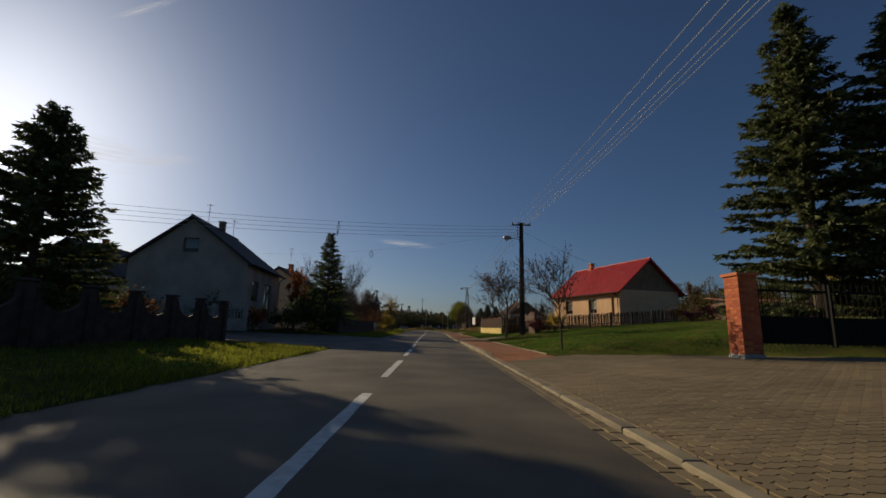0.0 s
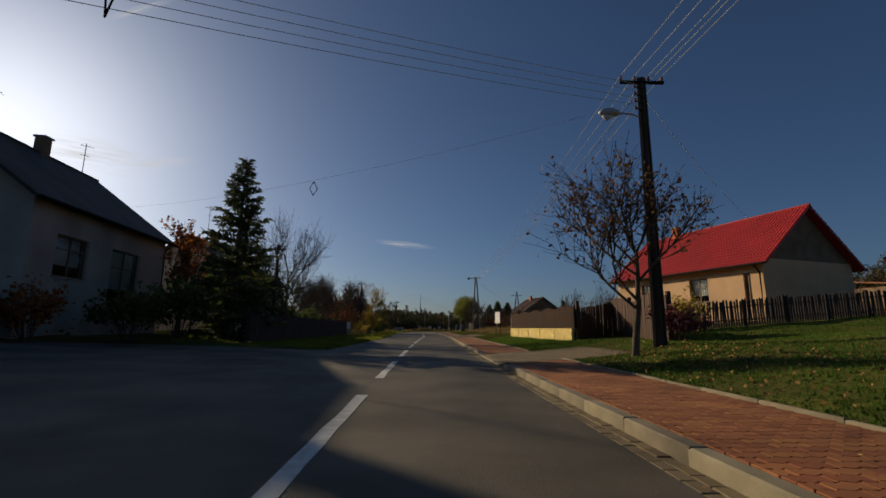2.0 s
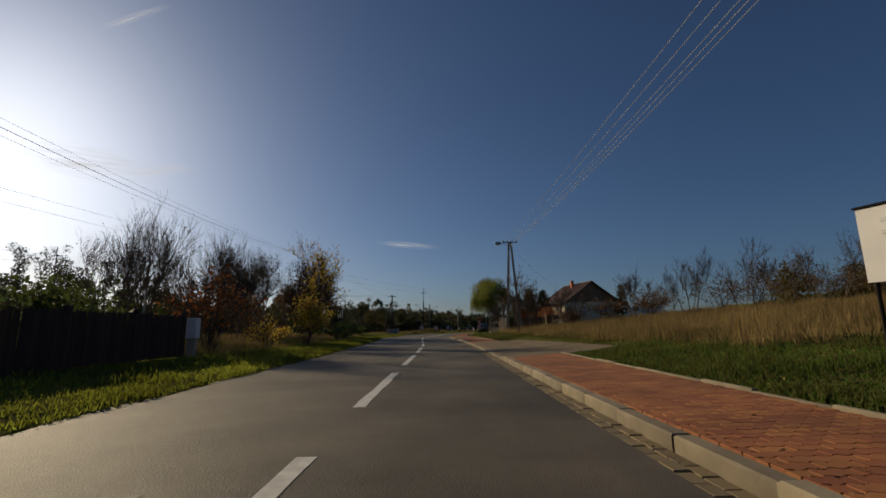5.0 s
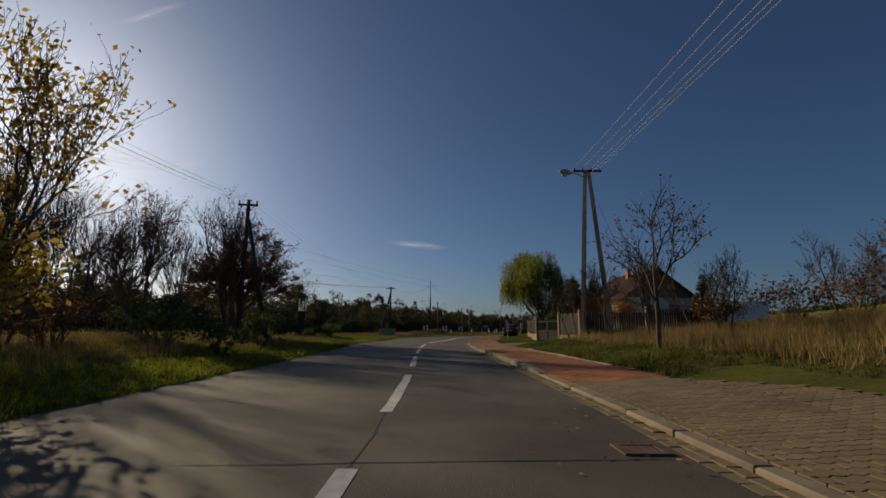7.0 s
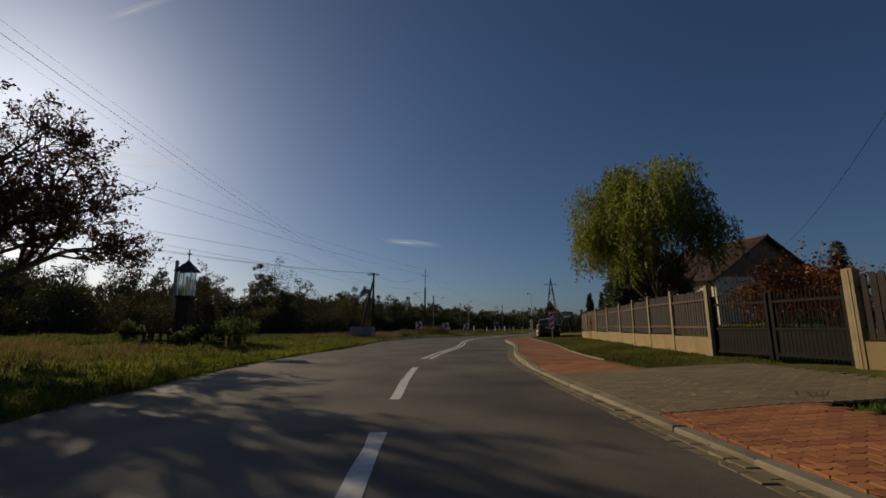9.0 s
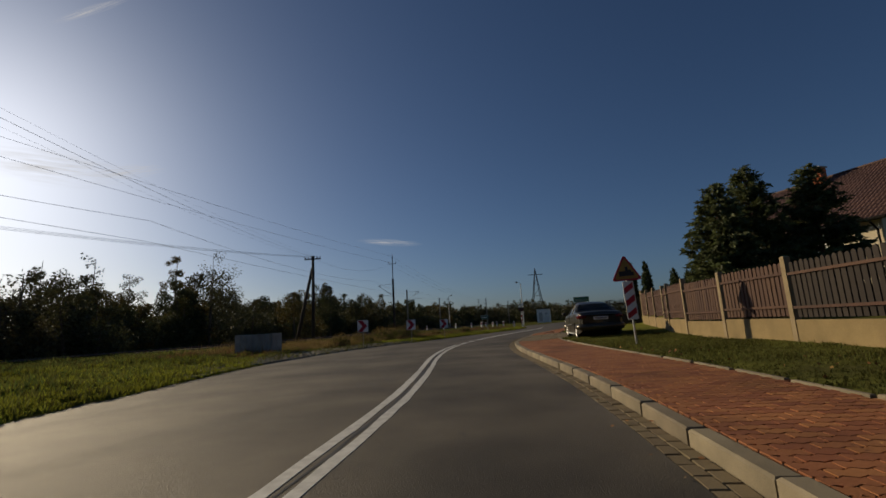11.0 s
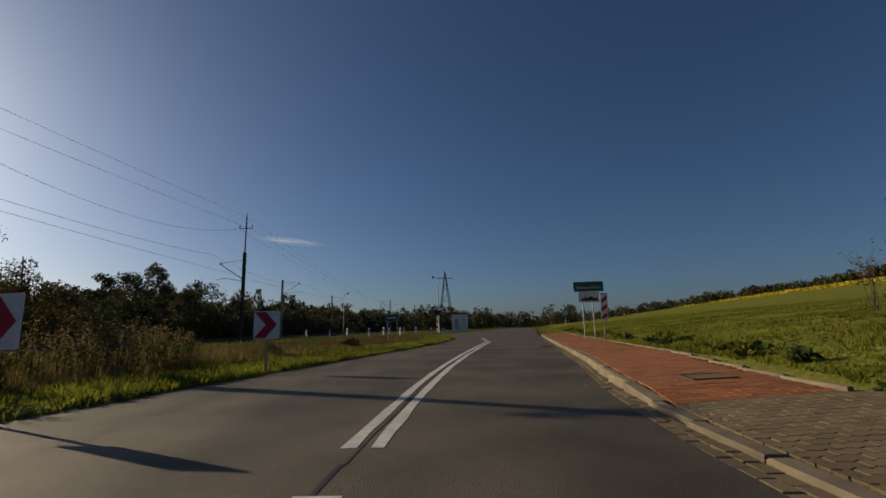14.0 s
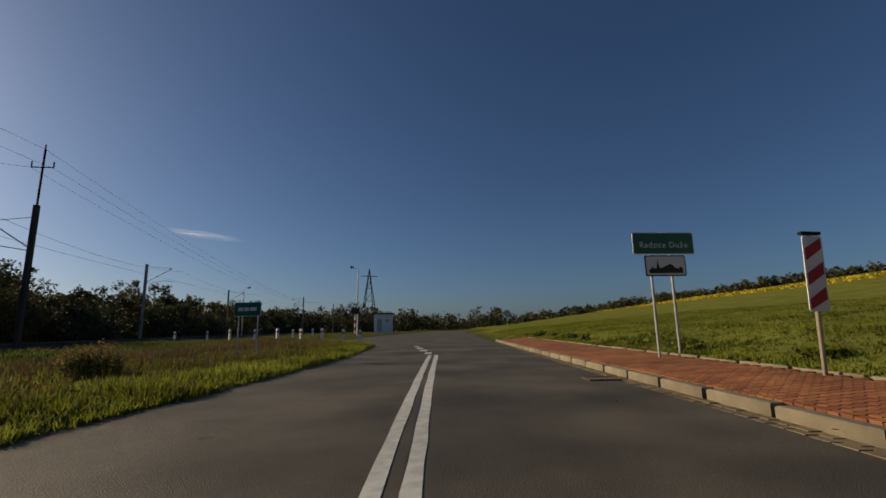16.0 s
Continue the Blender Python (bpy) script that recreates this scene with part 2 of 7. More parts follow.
class Bag:
    """Gathers vertices and faces for one mesh."""

    def __init__(self):
        self.v, self.f, self.k = [], [], 0

    def add(self, verts, faces):
        verts = np.asarray(verts, float)
        self.v.append(verts)
        self.f.extend([tuple(int(i) + self.k for i in face) for face in faces])
        self.k += len(verts)
        return self

    def quads(self, corners):
        """corners: n x 4 x 3, each a face of its own."""
        c = np.asarray(corners, float)
        n, m = c.shape[0], c.shape[1]
        self.v.append(c.reshape(-1, 3))
        self.f.extend(map(tuple, (np.arange(n * m).reshape(n, m) + self.k).tolist()))
        self.k += n * m
        return self

    def box(self, lo, hi, chamfer=0.0, m=None):
        (x0, y0, z0), (x1, y1, z1) = lo, hi
        c = min(chamfer, (x1 - x0) / 2.1, (y1 - y0) / 2.1, (z1 - z0) / 1.1)
        if c <= 0:
            v = [(x0, y0, z0), (x1, y0, z0), (x1, y1, z0), (x0, y1, z0), (x0, y0, z1), (x1, y0, z1), (x1, y1, z1), (x0, y1, z1)]
            f = [(3, 2, 1, 0), (4, 5, 6, 7), (0, 1, 5, 4), (1, 2, 6, 5), (2, 3, 7, 6), (3, 0, 4, 7)]
        else:
            v = [(x0, y0, z0), (x1, y0, z0), (x1, y1, z0), (x0, y1, z0), (x0, y0, z1 - c), (x1, y0, z1 - c), (x1, y1, z1 - c), (x0, y1, z1 - c),
                 (x0 + c, y0 + c, z1), (x1 - c, y0 + c, z1), (x1 - c, y1 - c, z1), (x0 + c, y1 - c, z1)]
            f = [(3, 2, 1, 0), (8, 9, 10, 11)] + [(a, (a + 1) % 4, (a + 1) % 4 + 4, a + 4) for a in range(4)] + [(a + 4, (a + 1) % 4 + 4, (a + 1) % 4 + 8, a + 8) for a in range(4)]
        v = np.array(v, float)
        if m is not None:
            v = np.array([m @ Vector(p) for p in v])
        return self.add(v, f)

    def tube(self, path, radii, n=6, caps=True):
        path = np.asarray(path, float)
        radii = np.full(len(path), radii) if np.isscalar(radii) else np.asarray(radii, float)
        d = np.gradient(path, axis=0)
        d /= np.linalg.norm(d, axis=1)[:, None] + 1e-9
        ref = np.array([0.0, 0, 1]) if abs(d[0][2]) < 0.9 else np.array([1.0, 0, 0])
        u = np.cross(d, ref)
        u /= np.linalg.norm(u, axis=1)[:, None] + 1e-9
        w = np.cross(d, u)
        a = np.arange(n) * 2 * np.pi / n
        ring = path[:, None] + radii[:, None, None] * (np.cos(a)[None, :, None] * u[:, None] + np.sin(a)[None, :, None] * w[:, None])
        k, faces = len(path), []
        for i in range(k - 1):
            for j in range(n):
                faces.append((i * n + j, i * n + (j + 1) % n, (i + 1) * n + (j + 1) % n, (i + 1) * n + j))
        if caps:
            faces += [tuple(range(n))[::-1], tuple(range((k - 1) * n, k * n))]
        return self.add(ring.reshape(-1, 3), faces)

    def extrude(self, outline, z0, z1, m=None):
        """A flat outline (x, y) drawn up from z0 to z1."""
        n = len(outline)
        v = [(x, y, z0) for x, y in outline] + [(x, y, z1) for x, y in outline]
        f = [tuple(range(n))[::-1], tuple(range(n, 2 * n))] + [(i, (i + 1) % n, (i + 1) % n + n, i + n) for i in range(n)]
        v = np.array([m @ Vector(p) for p in v]) if m is not None else v
        return self.add(v, f)

    def mesh(self, name, material, smooth=False):
        me = bpy.data.meshes.new(name)
        v = np.concatenate(self.v) if self.v else np.zeros((0, 3))
        me.from_pydata(v.tolist(), [], self.f)
        if material:
            me.materials.append(M[material] if isinstance(material, str) else material)
        if smooth:
            me.polygons.foreach_set("use_smooth", [True] * len(me.polygons))
        me.update()
        return me


def part(name, bag, material, parent, label="", smooth=False, m=None):
    ob = new(name, bag.mesh(name, material, smooth) if isinstance(bag, Bag) else bag)
    if parent is not None:
        ob.parent = parent
    if m is not None:
        ob.matrix_basis = m
    return tagged(ob, label) if label else ob


def thing(name, label, category, m=None, group="", kind=""):
    ob = new(name)
    ob.empty_display_size = 0.2
    if m is not None:
        ob.matrix_basis = m
    return tagged(ob, label, category, group, kind)


# ---- the road's middle line and the lie of the land ----
LINE = [(-80, 1.5), (-40, 1.3), (-15, 1.1), (0, 0.97), (8, 0.93), (16, 0.83), (24, 0.64), (32, 0.47), (40, 0.36), (48, 0.28), (56, 0.28), (64, 0.24), (70, 0.06), (76, -0.36),
        (82, -0.66), (88, -0.84), (92, -0.74), (96, 0.02), (100, 0.74), (104, 0.85), (108, 1.10), (111.3, 1.58), (114, 2.15), (119, 3.7), (124, 5.5), (131, 8.5), (138, 11.6),
        (146, 15.2), (152, 18.0), (165, 24.2), (200, 41.5), (260, 71.5), (420, 151.5)]
ly, lx = np.array(LINE, float).T
fine_y = np.arange(-80, 420.1, 0.5)
fine_x = np.interp(fine_y, ly, lx)
for _ in range(3):
    pad = np.pad(fine_x, 5, mode="edge")
    pad[:5], pad[-5:] = fine_x[0] - np.arange(5, 0, -1) * (fine_x[1] - fine_x[0]), fine_x[-1] + np.arange(1, 6) * (fine_x[-1] - fine_x[-2])
    fine_x = np.convolve(pad, np.ones(11) / 11, "valid")
fine_k = np.gradient(fine_x, fine_y)


def on_road(s, d, z=0.0):
    """World place(s) at s along the road (its y on the middle line) and d to the right of the middle."""
    s, d = np.broadcast_arrays(np.asarray(s, float), np.asarray(d, float))
    k = np.interp(s, fine_y, fine_k)
    c = 1 / np.sqrt(1 + k * k)
    return np.stack([np.interp(s, fine_y, fine_x) + d * c, s - d * k * c, np.broadcast_to(z, s.shape)], -1)


def road_turn(s):
    return -math.degrees(math.atan(float(np.interp(s, fine_y, fine_k))))


def to_road(x, y):
    x, y = np.asarray(x, float).ravel(), np.asarray(y, float).ravel()
    s = y.copy()
    for _ in range(12):
        k = np.interp(s, fine_y, fine_k)
        along = ((x - np.interp(s, fine_y, fine_x)) * k + (y - s)) / np.sqrt(1 + k * k)
        s = np.clip(s + 0.8 * along / np.sqrt(1 + k * k), -80, 420)
    k = np.interp(s, fine_y, fine_k)
    d = ((x - np.interp(s, fine_y, fine_x)) - (y - s) * k) / np.sqrt(1 + k * k)
    return s, d




def kerb_off(s):
    return np.interp(s, [-80, 118.5, 121, 125, 130, 150, 200], [2.60, 2.60, 2.75, 3.15, 3.30, 3.45, 3.45])


def outer_off(s):
    return kerb_off(s) + np.interp(s, [-80, 120, 128, 200], [1.82, 1.82, 1.68, 1.68])




def left_edge(s):
    return np.interp(s, [-80, 50, 60, 66, 82, 90, 100, 107, 114, 120, 126, 133, 140, 148, 153, 160], [-3.15, -3.1, -3.4, -3.7, -3.75, -4.5, -5.2, -5.7, -5.2, -4.2, -3.55, -2.95, -2.75, -3.4, -6.0, -9.0])


def land(x, y):
    """Height of the ground."""
    shape = np.shape(x)
    x, y = np.asarray(x, float).ravel(), np.asarray(y, float).ravel()
    s, d = to_road(x, y)
    ko, oo = kerb_off(s), outer_off(s)
    u = d - oo
    field = np.clip((s - 108) / 14, 0, 1)
    lot = np.clip((11.8 - s) / 1.5, 0, 1)
    village = 0.15 + 0.15 * np.clip(u, 0, 2) + 0.085 * np.clip(u - 2, 0, 17) + 0.02 * np.clip(u - 19, 0, 60)
    meadow = 0.15 + 0.12 * np.clip((s - 119) / 6, 0, 1) + 0.17 * np.clip(u, 0, 2) + 0.10 * np.clip(u - 2, 0, 1) + 0.075 * np.clip(u - 3, 0, 30) + 0.125 * np.clip(u - 33, 0, 210) - 0.04 * np.clip(u - 260, 0, 600)
    yard = 0.15 + 0.04 * np.clip(u, 0, 30)
    paved = np.maximum(np.clip((s - 80) / 3, 0, 1), lot)
    right = (village * (1 - paved) + yard * paved) * (1 - field) + meadow * field
    le = left_edge(s)
    w = le - d
    left = 0.02 + 0.07 * np.clip(w, 0, 0.5) + 0.04 * np.clip(w, 0, 12)
    left = np.where(s > 100, left - np.clip((s - 100) / 20, 0, 1) * (0.035 * np.clip(w - 1.0, 0, 12)), left)
    bump = 0.05 * np.sin(x * 0.9 + 0.4 * y) * np.sin(y * 0.7 - 0.3 * x) + 0.03 * np.sin(2.1 * x) * np.sin(1.7 * y)
    far = np.clip((np.abs(d) - 5.5) / 3, 0, 1)
    drive = np.zeros(len(s))
    for a, e, far_ in ((-30, 11.5, 16), (27.4, 31.4, 6.3), (55.5, 68.3, 6.0), (82.6, 86.4, 6.9), (112.6, 119.7, 9.5)):
        drive = np.maximum(drive, np.clip((s - a + 0.8) / 0.6, 0, 1) * np.clip((e + 0.8 - s) / 0.6, 0, 1) * np.clip((far_ + 0.9 - d) / 0.8, 0, 1))
    right = right - 0.10 * drive
    left = left - 0.14 * np.clip((s - 16.2) / 1.2, 0, 1) * np.clip((33.6 - s) / 1.0, 0, 1) * np.clip((13.5 + d) / 1.0, 0, 1)
    z = np.where(d > ko, np.where(d < oo, -0.08 + 0.10 * np.clip((d - ko) / (oo - ko), 0, 1), right), np.where(w > 0, left, -0.08)) + bump * far
    return z.reshape(shape)


def ground_z(x, y):
    return float(land(np.array([x]), np.array([y]))[0])


def rows(*spans):
    out = []
    for a, b, step in spans:
        out += list(np.arange(a, b - step * 0.5, step))
    return np.array(out + [spans[-1][1]])


# one sheet of ground as far as the horizon
gx = rows((-2600, -400, 220), (-400, -80, 16), (-80, -26, 3), (-26, -8, 0.7), (-8, 20, 0.35), (20, 40, 1.2), (40, 120, 5), (120, 400, 14), (400, 2600, 220))
gy = rows((-400, -60, 34), (-60, -8, 4), (-8, 160, 0.7), (160, 230, 2.5), (230, 500, 12), (500, 3200, 180))
X, Y = np.meshgrid(gx, gy)
Z = land(X, Y)
nx, ny = len(gx), len(gy)
i = np.arange(nx * ny).reshape(ny, nx)
faces = np.stack([i[:-1, :-1], i[:-1, 1:], i[1:, 1:], i[1:, :-1]], -1).reshape(-1, 4)
b = Bag()
b.v, b.f, b.k = [np.stack([X, Y, Z], -1).reshape(-1, 3)], list(map(tuple, faces.tolist())), nx * ny
ground = part("ground", b, "soil", None, smooth=True)
ground.data.materials.append(M["field"])
s_c, d_c = to_road((X[:-1, :-1] + X[1:, 1:]).ravel() / 2, (Y[:-1, :-1] + Y[1:, 1:]).ravel() / 2)
ground.data.polygons.foreach_set("material_index", ((d_c > outer_off(s_c)) & (s_c > 112)).astype(np.int32))
tagged(ground, "grassy verge soil with moss and dead grass", "ground", kind="structure")


def strip(s_rows, d_left, d_right, z, n=2):
    """A sheet along the road between two offsets."""
    bag = Bag()
    s_rows = np.asarray(s_rows, float)
    t = np.linspace(0, 1, n)
    dl, dr = (f(s_rows) if callable(f) else np.full(len(s_rows), f) for f in (d_left, d_right))
    d = dl[:, None] * (1 - t) + dr[:, None] * t
    zz = z(s_rows[:, None] + 0 * d, d) if callable(z) else np.full(d.shape, z)
    p = on_road(s_rows[:, None] + 0 * d, d)
    p[..., 2] = zz
    k, m = d.shape
    idx = np.arange(k * m).reshape(k, m)
    f = np.stack([idx[:-1, :-1], idx[:-1, 1:], idx[1:, 1:], idx[1:, :-1]], -1).reshape(-1, 4)
    bag.add(p.reshape(-1, 3), f)
    return bag


def camber(s, d):
    return 0.015 - 0.0035 * d * d * 0.6


s_all = np.arange(-60, 400.1, 1.0)
ragged = lambda s: left_edge(s) + 0.06 * np.sin(s * 2.3) + 0.05 * np.sin(s * 5.1 + 1)
road = part("road", strip(np.arange(-60, 260, 0.5), ragged, lambda s: kerb_off(s) - 0.24, lambda s, d: 0.012 - 0.004 * np.clip(np.abs(d) - 1, 0, 3), 9), "asphalt", None, smooth=True)
tagged(road, "worn grey-brown asphalt village road", "road", kind="structure")

# paved apron of the side way on the other side
apron = part("side_road", strip(np.arange(15.9, 33.9, 0.25), lambda s: np.interp(s, [15.9, 17.5, 19, 31, 33.9], [-3.2, -6, -13, -13, -4.6]), -2.9, lambda s, d: 0.0 + 0.035 * np.clip(-2.9 - d, 0, 12), 24), "asphalt", None)
tagged(apron, "dark asphalt mouth of a side road", "side road", kind="structure")
# gravel lay-by
b = Bag()
part("gravel_bed", strip(np.arange(107.5, 119.6, 0.25), lambda s: left_edge(s) - np.interp(s, [107.5, 109.5, 114, 117.5, 119.6], [0.1, 1.5, 2.4, 1.5, 0.1]) - 0.15 * np.sin(s * 3.1), lambda s: left_edge(s) + 0.12, lambda s, d: land(*np.moveaxis(on_road(s, d)[..., :2], -1, 0)) + 0.022, 12), "gravel_soil", road, "pale trodden gravel shoulder")
gs_ = rng.uniform(104, 120, 5000)
gd_ = left_edge(gs_) - np.abs(rng.normal(0, 0.75, 5000)) * np.interp(gs_, [104, 109, 114, 120], [0.4, 1.3, 1.6, 0.4]) + 0.3
gp = on_road(gs_, gd_)
gp[:, 2] = land(gp[:, 0], gp[:, 1]) + 0.022
for p, r in zip(gp, rng.uniform(0.012, 0.04, 5000)):
    a = rng.uniform(0, 6.28, 4)
    base = p + np.stack([np.cos(np.sort(a)) * r, np.sin(np.sort(a)) * r, np.zeros(4)], -1)
    b.add(np.vstack([base, p + (0, 0, r * 0.9)]), [(0, 1, 4), (1, 2, 4), (2, 3, 4), (3, 0, 4)])
tagged(part("gravel", b, "gravel", None), "pale loose gravel spilt along the road edge", "gravel", kind="stuff")


# painted lines, thin plates on the asphalt with chipped ends
def line_plate(s0, s1, d, w, name="lane_dash"):
    ss = np.linspace(s0, s1, max(2, int((s1 - s0) / 0.5) + 1))
    bag = Bag()
    l, r = on_road(ss, d - w / 2), on_road(ss, d + w / 2)
    jag = rng.normal(0, 0.006, (len(ss), 2))
    top = np.stack([l + np.stack([jag[:, 0], 0 * ss, 0 * ss], -1), r + np.stack([jag[:, 1], 0 * ss, 0 * ss], -1)], 1)
    top[..., 2] = 0.0165
    low = top.copy()
    low[..., 2] = 0.011
    k = len(ss)
    v = np.concatenate([top.reshape(-1, 3), low.reshape(-1, 3)])
    f = []
    for j in range(k - 1):
        f += [(2 * j, 2 * j + 1, 2 * j + 3, 2 * j + 2), (2 * k + 2 * j, 2 * j, 2 * j + 2, 2 * k + 2 * j + 2), (2 * j + 1, 2 * k + 2 * j + 1, 2 * k + 2 * j + 3, 2 * j + 3)]
    f += [(0, 2 * k, 2 * k + 1, 1), (2 * k - 2, 2 * k - 1, 4 * k - 1, 4 * k - 2)]
    bag.add(v, f)
    return part(name, bag, "paint", road)


for k in range(-4, 14):
    line_plate(6 * k, 6 * k + 4, 0.0, 0.14)
line_plate(83.8, 88.4, 0.0, 0.14)
line_plate(91.2, 114.0, -0.105, 0.115, "double_line")
line_plate(91.2, 114.0, 0.105, 0.115, "double_line")
line_plate(114.6, 115.8, 0.0, 0.26)
line_plate(116.7, 117.5, 0.0, 0.26)
line_plate(118.4, 139.5, -0.105, 0.115, "double_line")
line_plate(118.4, 139.5, 0.105, 0.115, "double_line")
for k in range(4):
    line_plate(140.3 + 1.7 * k, 141.1 + 1.7 * k, -0.2 - 0.25 * k, 0.26)



# tar seams and cracks in the asphalt
def crack(s0, d0, s1, d1, w=0.012, name="tar_seam"):
    n = max(4, int(math.hypot(s1 - s0, d1 - d0) / 0.4))
    t_ = np.linspace(0, 1, n)
    s_, d_ = s0 + (s1 - s0) * t_, d0 + (d1 - d0) * t_
    q_ = on_road(s_ + np.cumsum(rng.normal(0, 0.012, n)), d_ + np.cumsum(rng.normal(0, 0.012, n)))
    ww = w * rng.uniform(0.5, 1.4, n)
    side = np.array([1.0, 0, 0]) if abs(s1 - s0) > abs(d1 - d0) else np.array([0, 1.0, 0])
    l_, r_ = q_ - side * ww[:, None], q_ + side * ww[:, None]
    l_[:, 2] = r_[:, 2] = 0.0150 - 0.004 * np.clip(np.abs(d_) - 1, 0, 3)
    v = np.stack([l_, r_], 1).reshape(-1, 3)
    part(name, Bag().add(v, [(2 * j, 2 * j + 1, 2 * j + 3, 2 * j + 2) for j in range(n - 1)]), "tar", road)


crack(88, 0.02, 118, 0.0, 0.016)
crack(118, 0.0, 140, 0.02, 0.010)
crack(10, -0.16, 26, -0.12, 0.006)
crack(60, -0.02, 76, -0.05, 0.006)
for s_, a, e in ((131.3, -2.6, 0.8), (137.5, -2.6, 3.2), (64.0, -3.3, 2.2), (101.5, -1.5, 2.3), (36, -2.8, 2.2), (18, -3.0, 1.0), (123.0, 0.3, 2.8)):
    crack(s_, a, s_ + 0.25, e, 0.009)
for k in range(60):
    s_, d_ = rng.uniform(0, 148), rng.uniform(-2.8, 2.3)
    crack(s_, d_, s_ + rng.normal(0, 0.08), d_ + rng.uniform(0.05, 0.14), 0.02, "tar_spot")

# ---- kerb, gutter, footway ----
LOW = [(-30, 11.6), (27.4, 31.4), (55.5, 70.3), (79.6, 88.4), (112.6, 119.7)]


def lowered(s):
    return any(a < s < e for a, e in LOW)


kerb = tagged(thing("kerb", "concrete kerb of long stones, lowered at driveways", "kerb"), kind="structure")
kerb_high = Bag().box((0, -0.498, -0.12), (0.15, 0.498, 0.122), 0.016).mesh("kerb_stone", "kerb")
kerb_low = Bag().box((0, -0.498, -0.12), (0.15, 0.498, 0.042), 0.014).mesh("kerb_stone", "kerb")
kerb_ramp = Bag().box((0, -0.498, -0.12), (0.15, 0.498, 0.122), 0.0)
kerb_ramp.v = [np.where((v[:, 2:] > 0) & (v[:, 1:2] > 0), v * (1, 1, 0.042 / 0.122), v) for v in kerb_ramp.v]
kerb_ramp = kerb_ramp.mesh("kerb_stone", "kerb")
for s in np.arange(-14.5, 152, 1.0):
    p = on_road(s, kerb_off(s))
    jog = rng.normal(0, 0.003, 2)
    down, up = not lowered(s) and lowered(s + 1), not lowered(s) and lowered(s - 1)
    m = pose(p[0] + jog[0], p[1], jog[1], 0, 0, road_turn(s) + rng.normal(0, 0.2))
    if up:
        m = m @ pose(0.15, 0, 0, 0, 0, 180)
    part("kerb_stone", kerb_low if lowered(s) else kerb_ramp if up or down else kerb_high, None, kerb, m=m)

# gutter of two rows of small blocks
gutter = tagged(thing("gutter", "gutter of two rows of small grey paving blocks", "gutter"), kind="structure")
part("bed", strip(np.arange(-15, 152, 1.0), lambda s: kerb_off(s) - 0.26, lambda s: kerb_off(s) + 0.02, -0.012), "joint", gutter)
g_block = Bag().box((-0.054, -0.098, -0.03), (0.054, 0.098, 0.008), 0.006).mesh("block", "grey_block")
rest = Bag()
for s in np.arange(-14, 150, 0.205):
    for row in (0, 1):
        p = on_road(s + 0.1 * row, kerb_off(s) - 0.178 + 0.115 * row)
        z = -0.004 + rng.normal(0, 0.003)
        m = pose(p[0], p[1], z, 0, 0, road_turn(s) + rng.normal(0, 1.5))
        if 2 < s < 12 or 100 < s < 116:
            part("block", g_block, None, gutter, m=m)
        else:
            rest.box((-0.054, -0.098, -0.03), (0.054, 0.098, 0.008), 0.006, m)
tagged(part("blocks", rest, "grey_block_i", gutter), kind="stuff")


# ---- footway and driveways of wavy interlocking blocks ----
def zig(w, h, g=0.008, a=0.015):
    """Outline of one wavy paving block."""
    w, h = w / 2 - g / 2, h / 2 - g / 2
    low = [(-w, 0), (-0.75 * w, a), (-0.25 * w, -a), (0.25 * w, a), (0.75 * w, -a), (w, 0)]
    return [(x, y - h) for x, y in low] + [(x, y + h) for x, y in low[::-1]]


ZIG = zig(0.225, 0.1125)
NZ = len(ZIG)
ZIG_V = np.array([(x, y, -0.024) for x, y in ZIG] + [(x, y, -0.002) for x, y in ZIG] + [(x * 0.985, y * 0.97, 0) for x, y in ZIG])
ZIG_F = [tuple(range(2 * NZ, 3 * NZ))] + [(i + a * NZ, (i + 1) % NZ + a * NZ, (i + 1) % NZ + (a + 1) * NZ, i + (a + 1) * NZ) for a in (0, 1) for i in range(NZ)]
ZIG_FAR = np.array([(x, y, -0.022) for x, y in ZIG] + [(x * 0.993, y * 0.985, 0) for x, y in ZIG])
ZIG_FAR_F = [tuple(range(NZ, 2 * NZ))] + [(i, (i + 1) % NZ, (i + 1) % NZ + NZ, i + NZ) for i in range(NZ)]


def zig_block(bag, m, top=0.0):
    v, f = (ZIG_V, ZIG_F) if m is None else (ZIG_FAR, ZIG_FAR_F)
    if m is not None:
        m = np.array(m)
        v = v @ m[:3, :3].T + m[:3, 3]
    return bag.add(v, f)


red_mesh = zig_block(Bag(), None).mesh("paving_block", "red_block")
grey_mesh = zig_block(Bag(), None).mesh("paving_block", "grey_block")


def dip(s, d):
    """Height of the footway: it sinks towards lowered kerbs and rises gently outwards."""
    low = max([0.0] + [min(1.0, max(0.0, 1 - max(a - s, s - e) / 0.9)) for a, e in LOW])
    o = d - float(kerb_off(s))
    return 0.118 - 0.08 * low * max(0.0, 1 - o / 1.6) + (0.012 + 0.065 * min(1, max(0, (s - 119) / 6))) * o


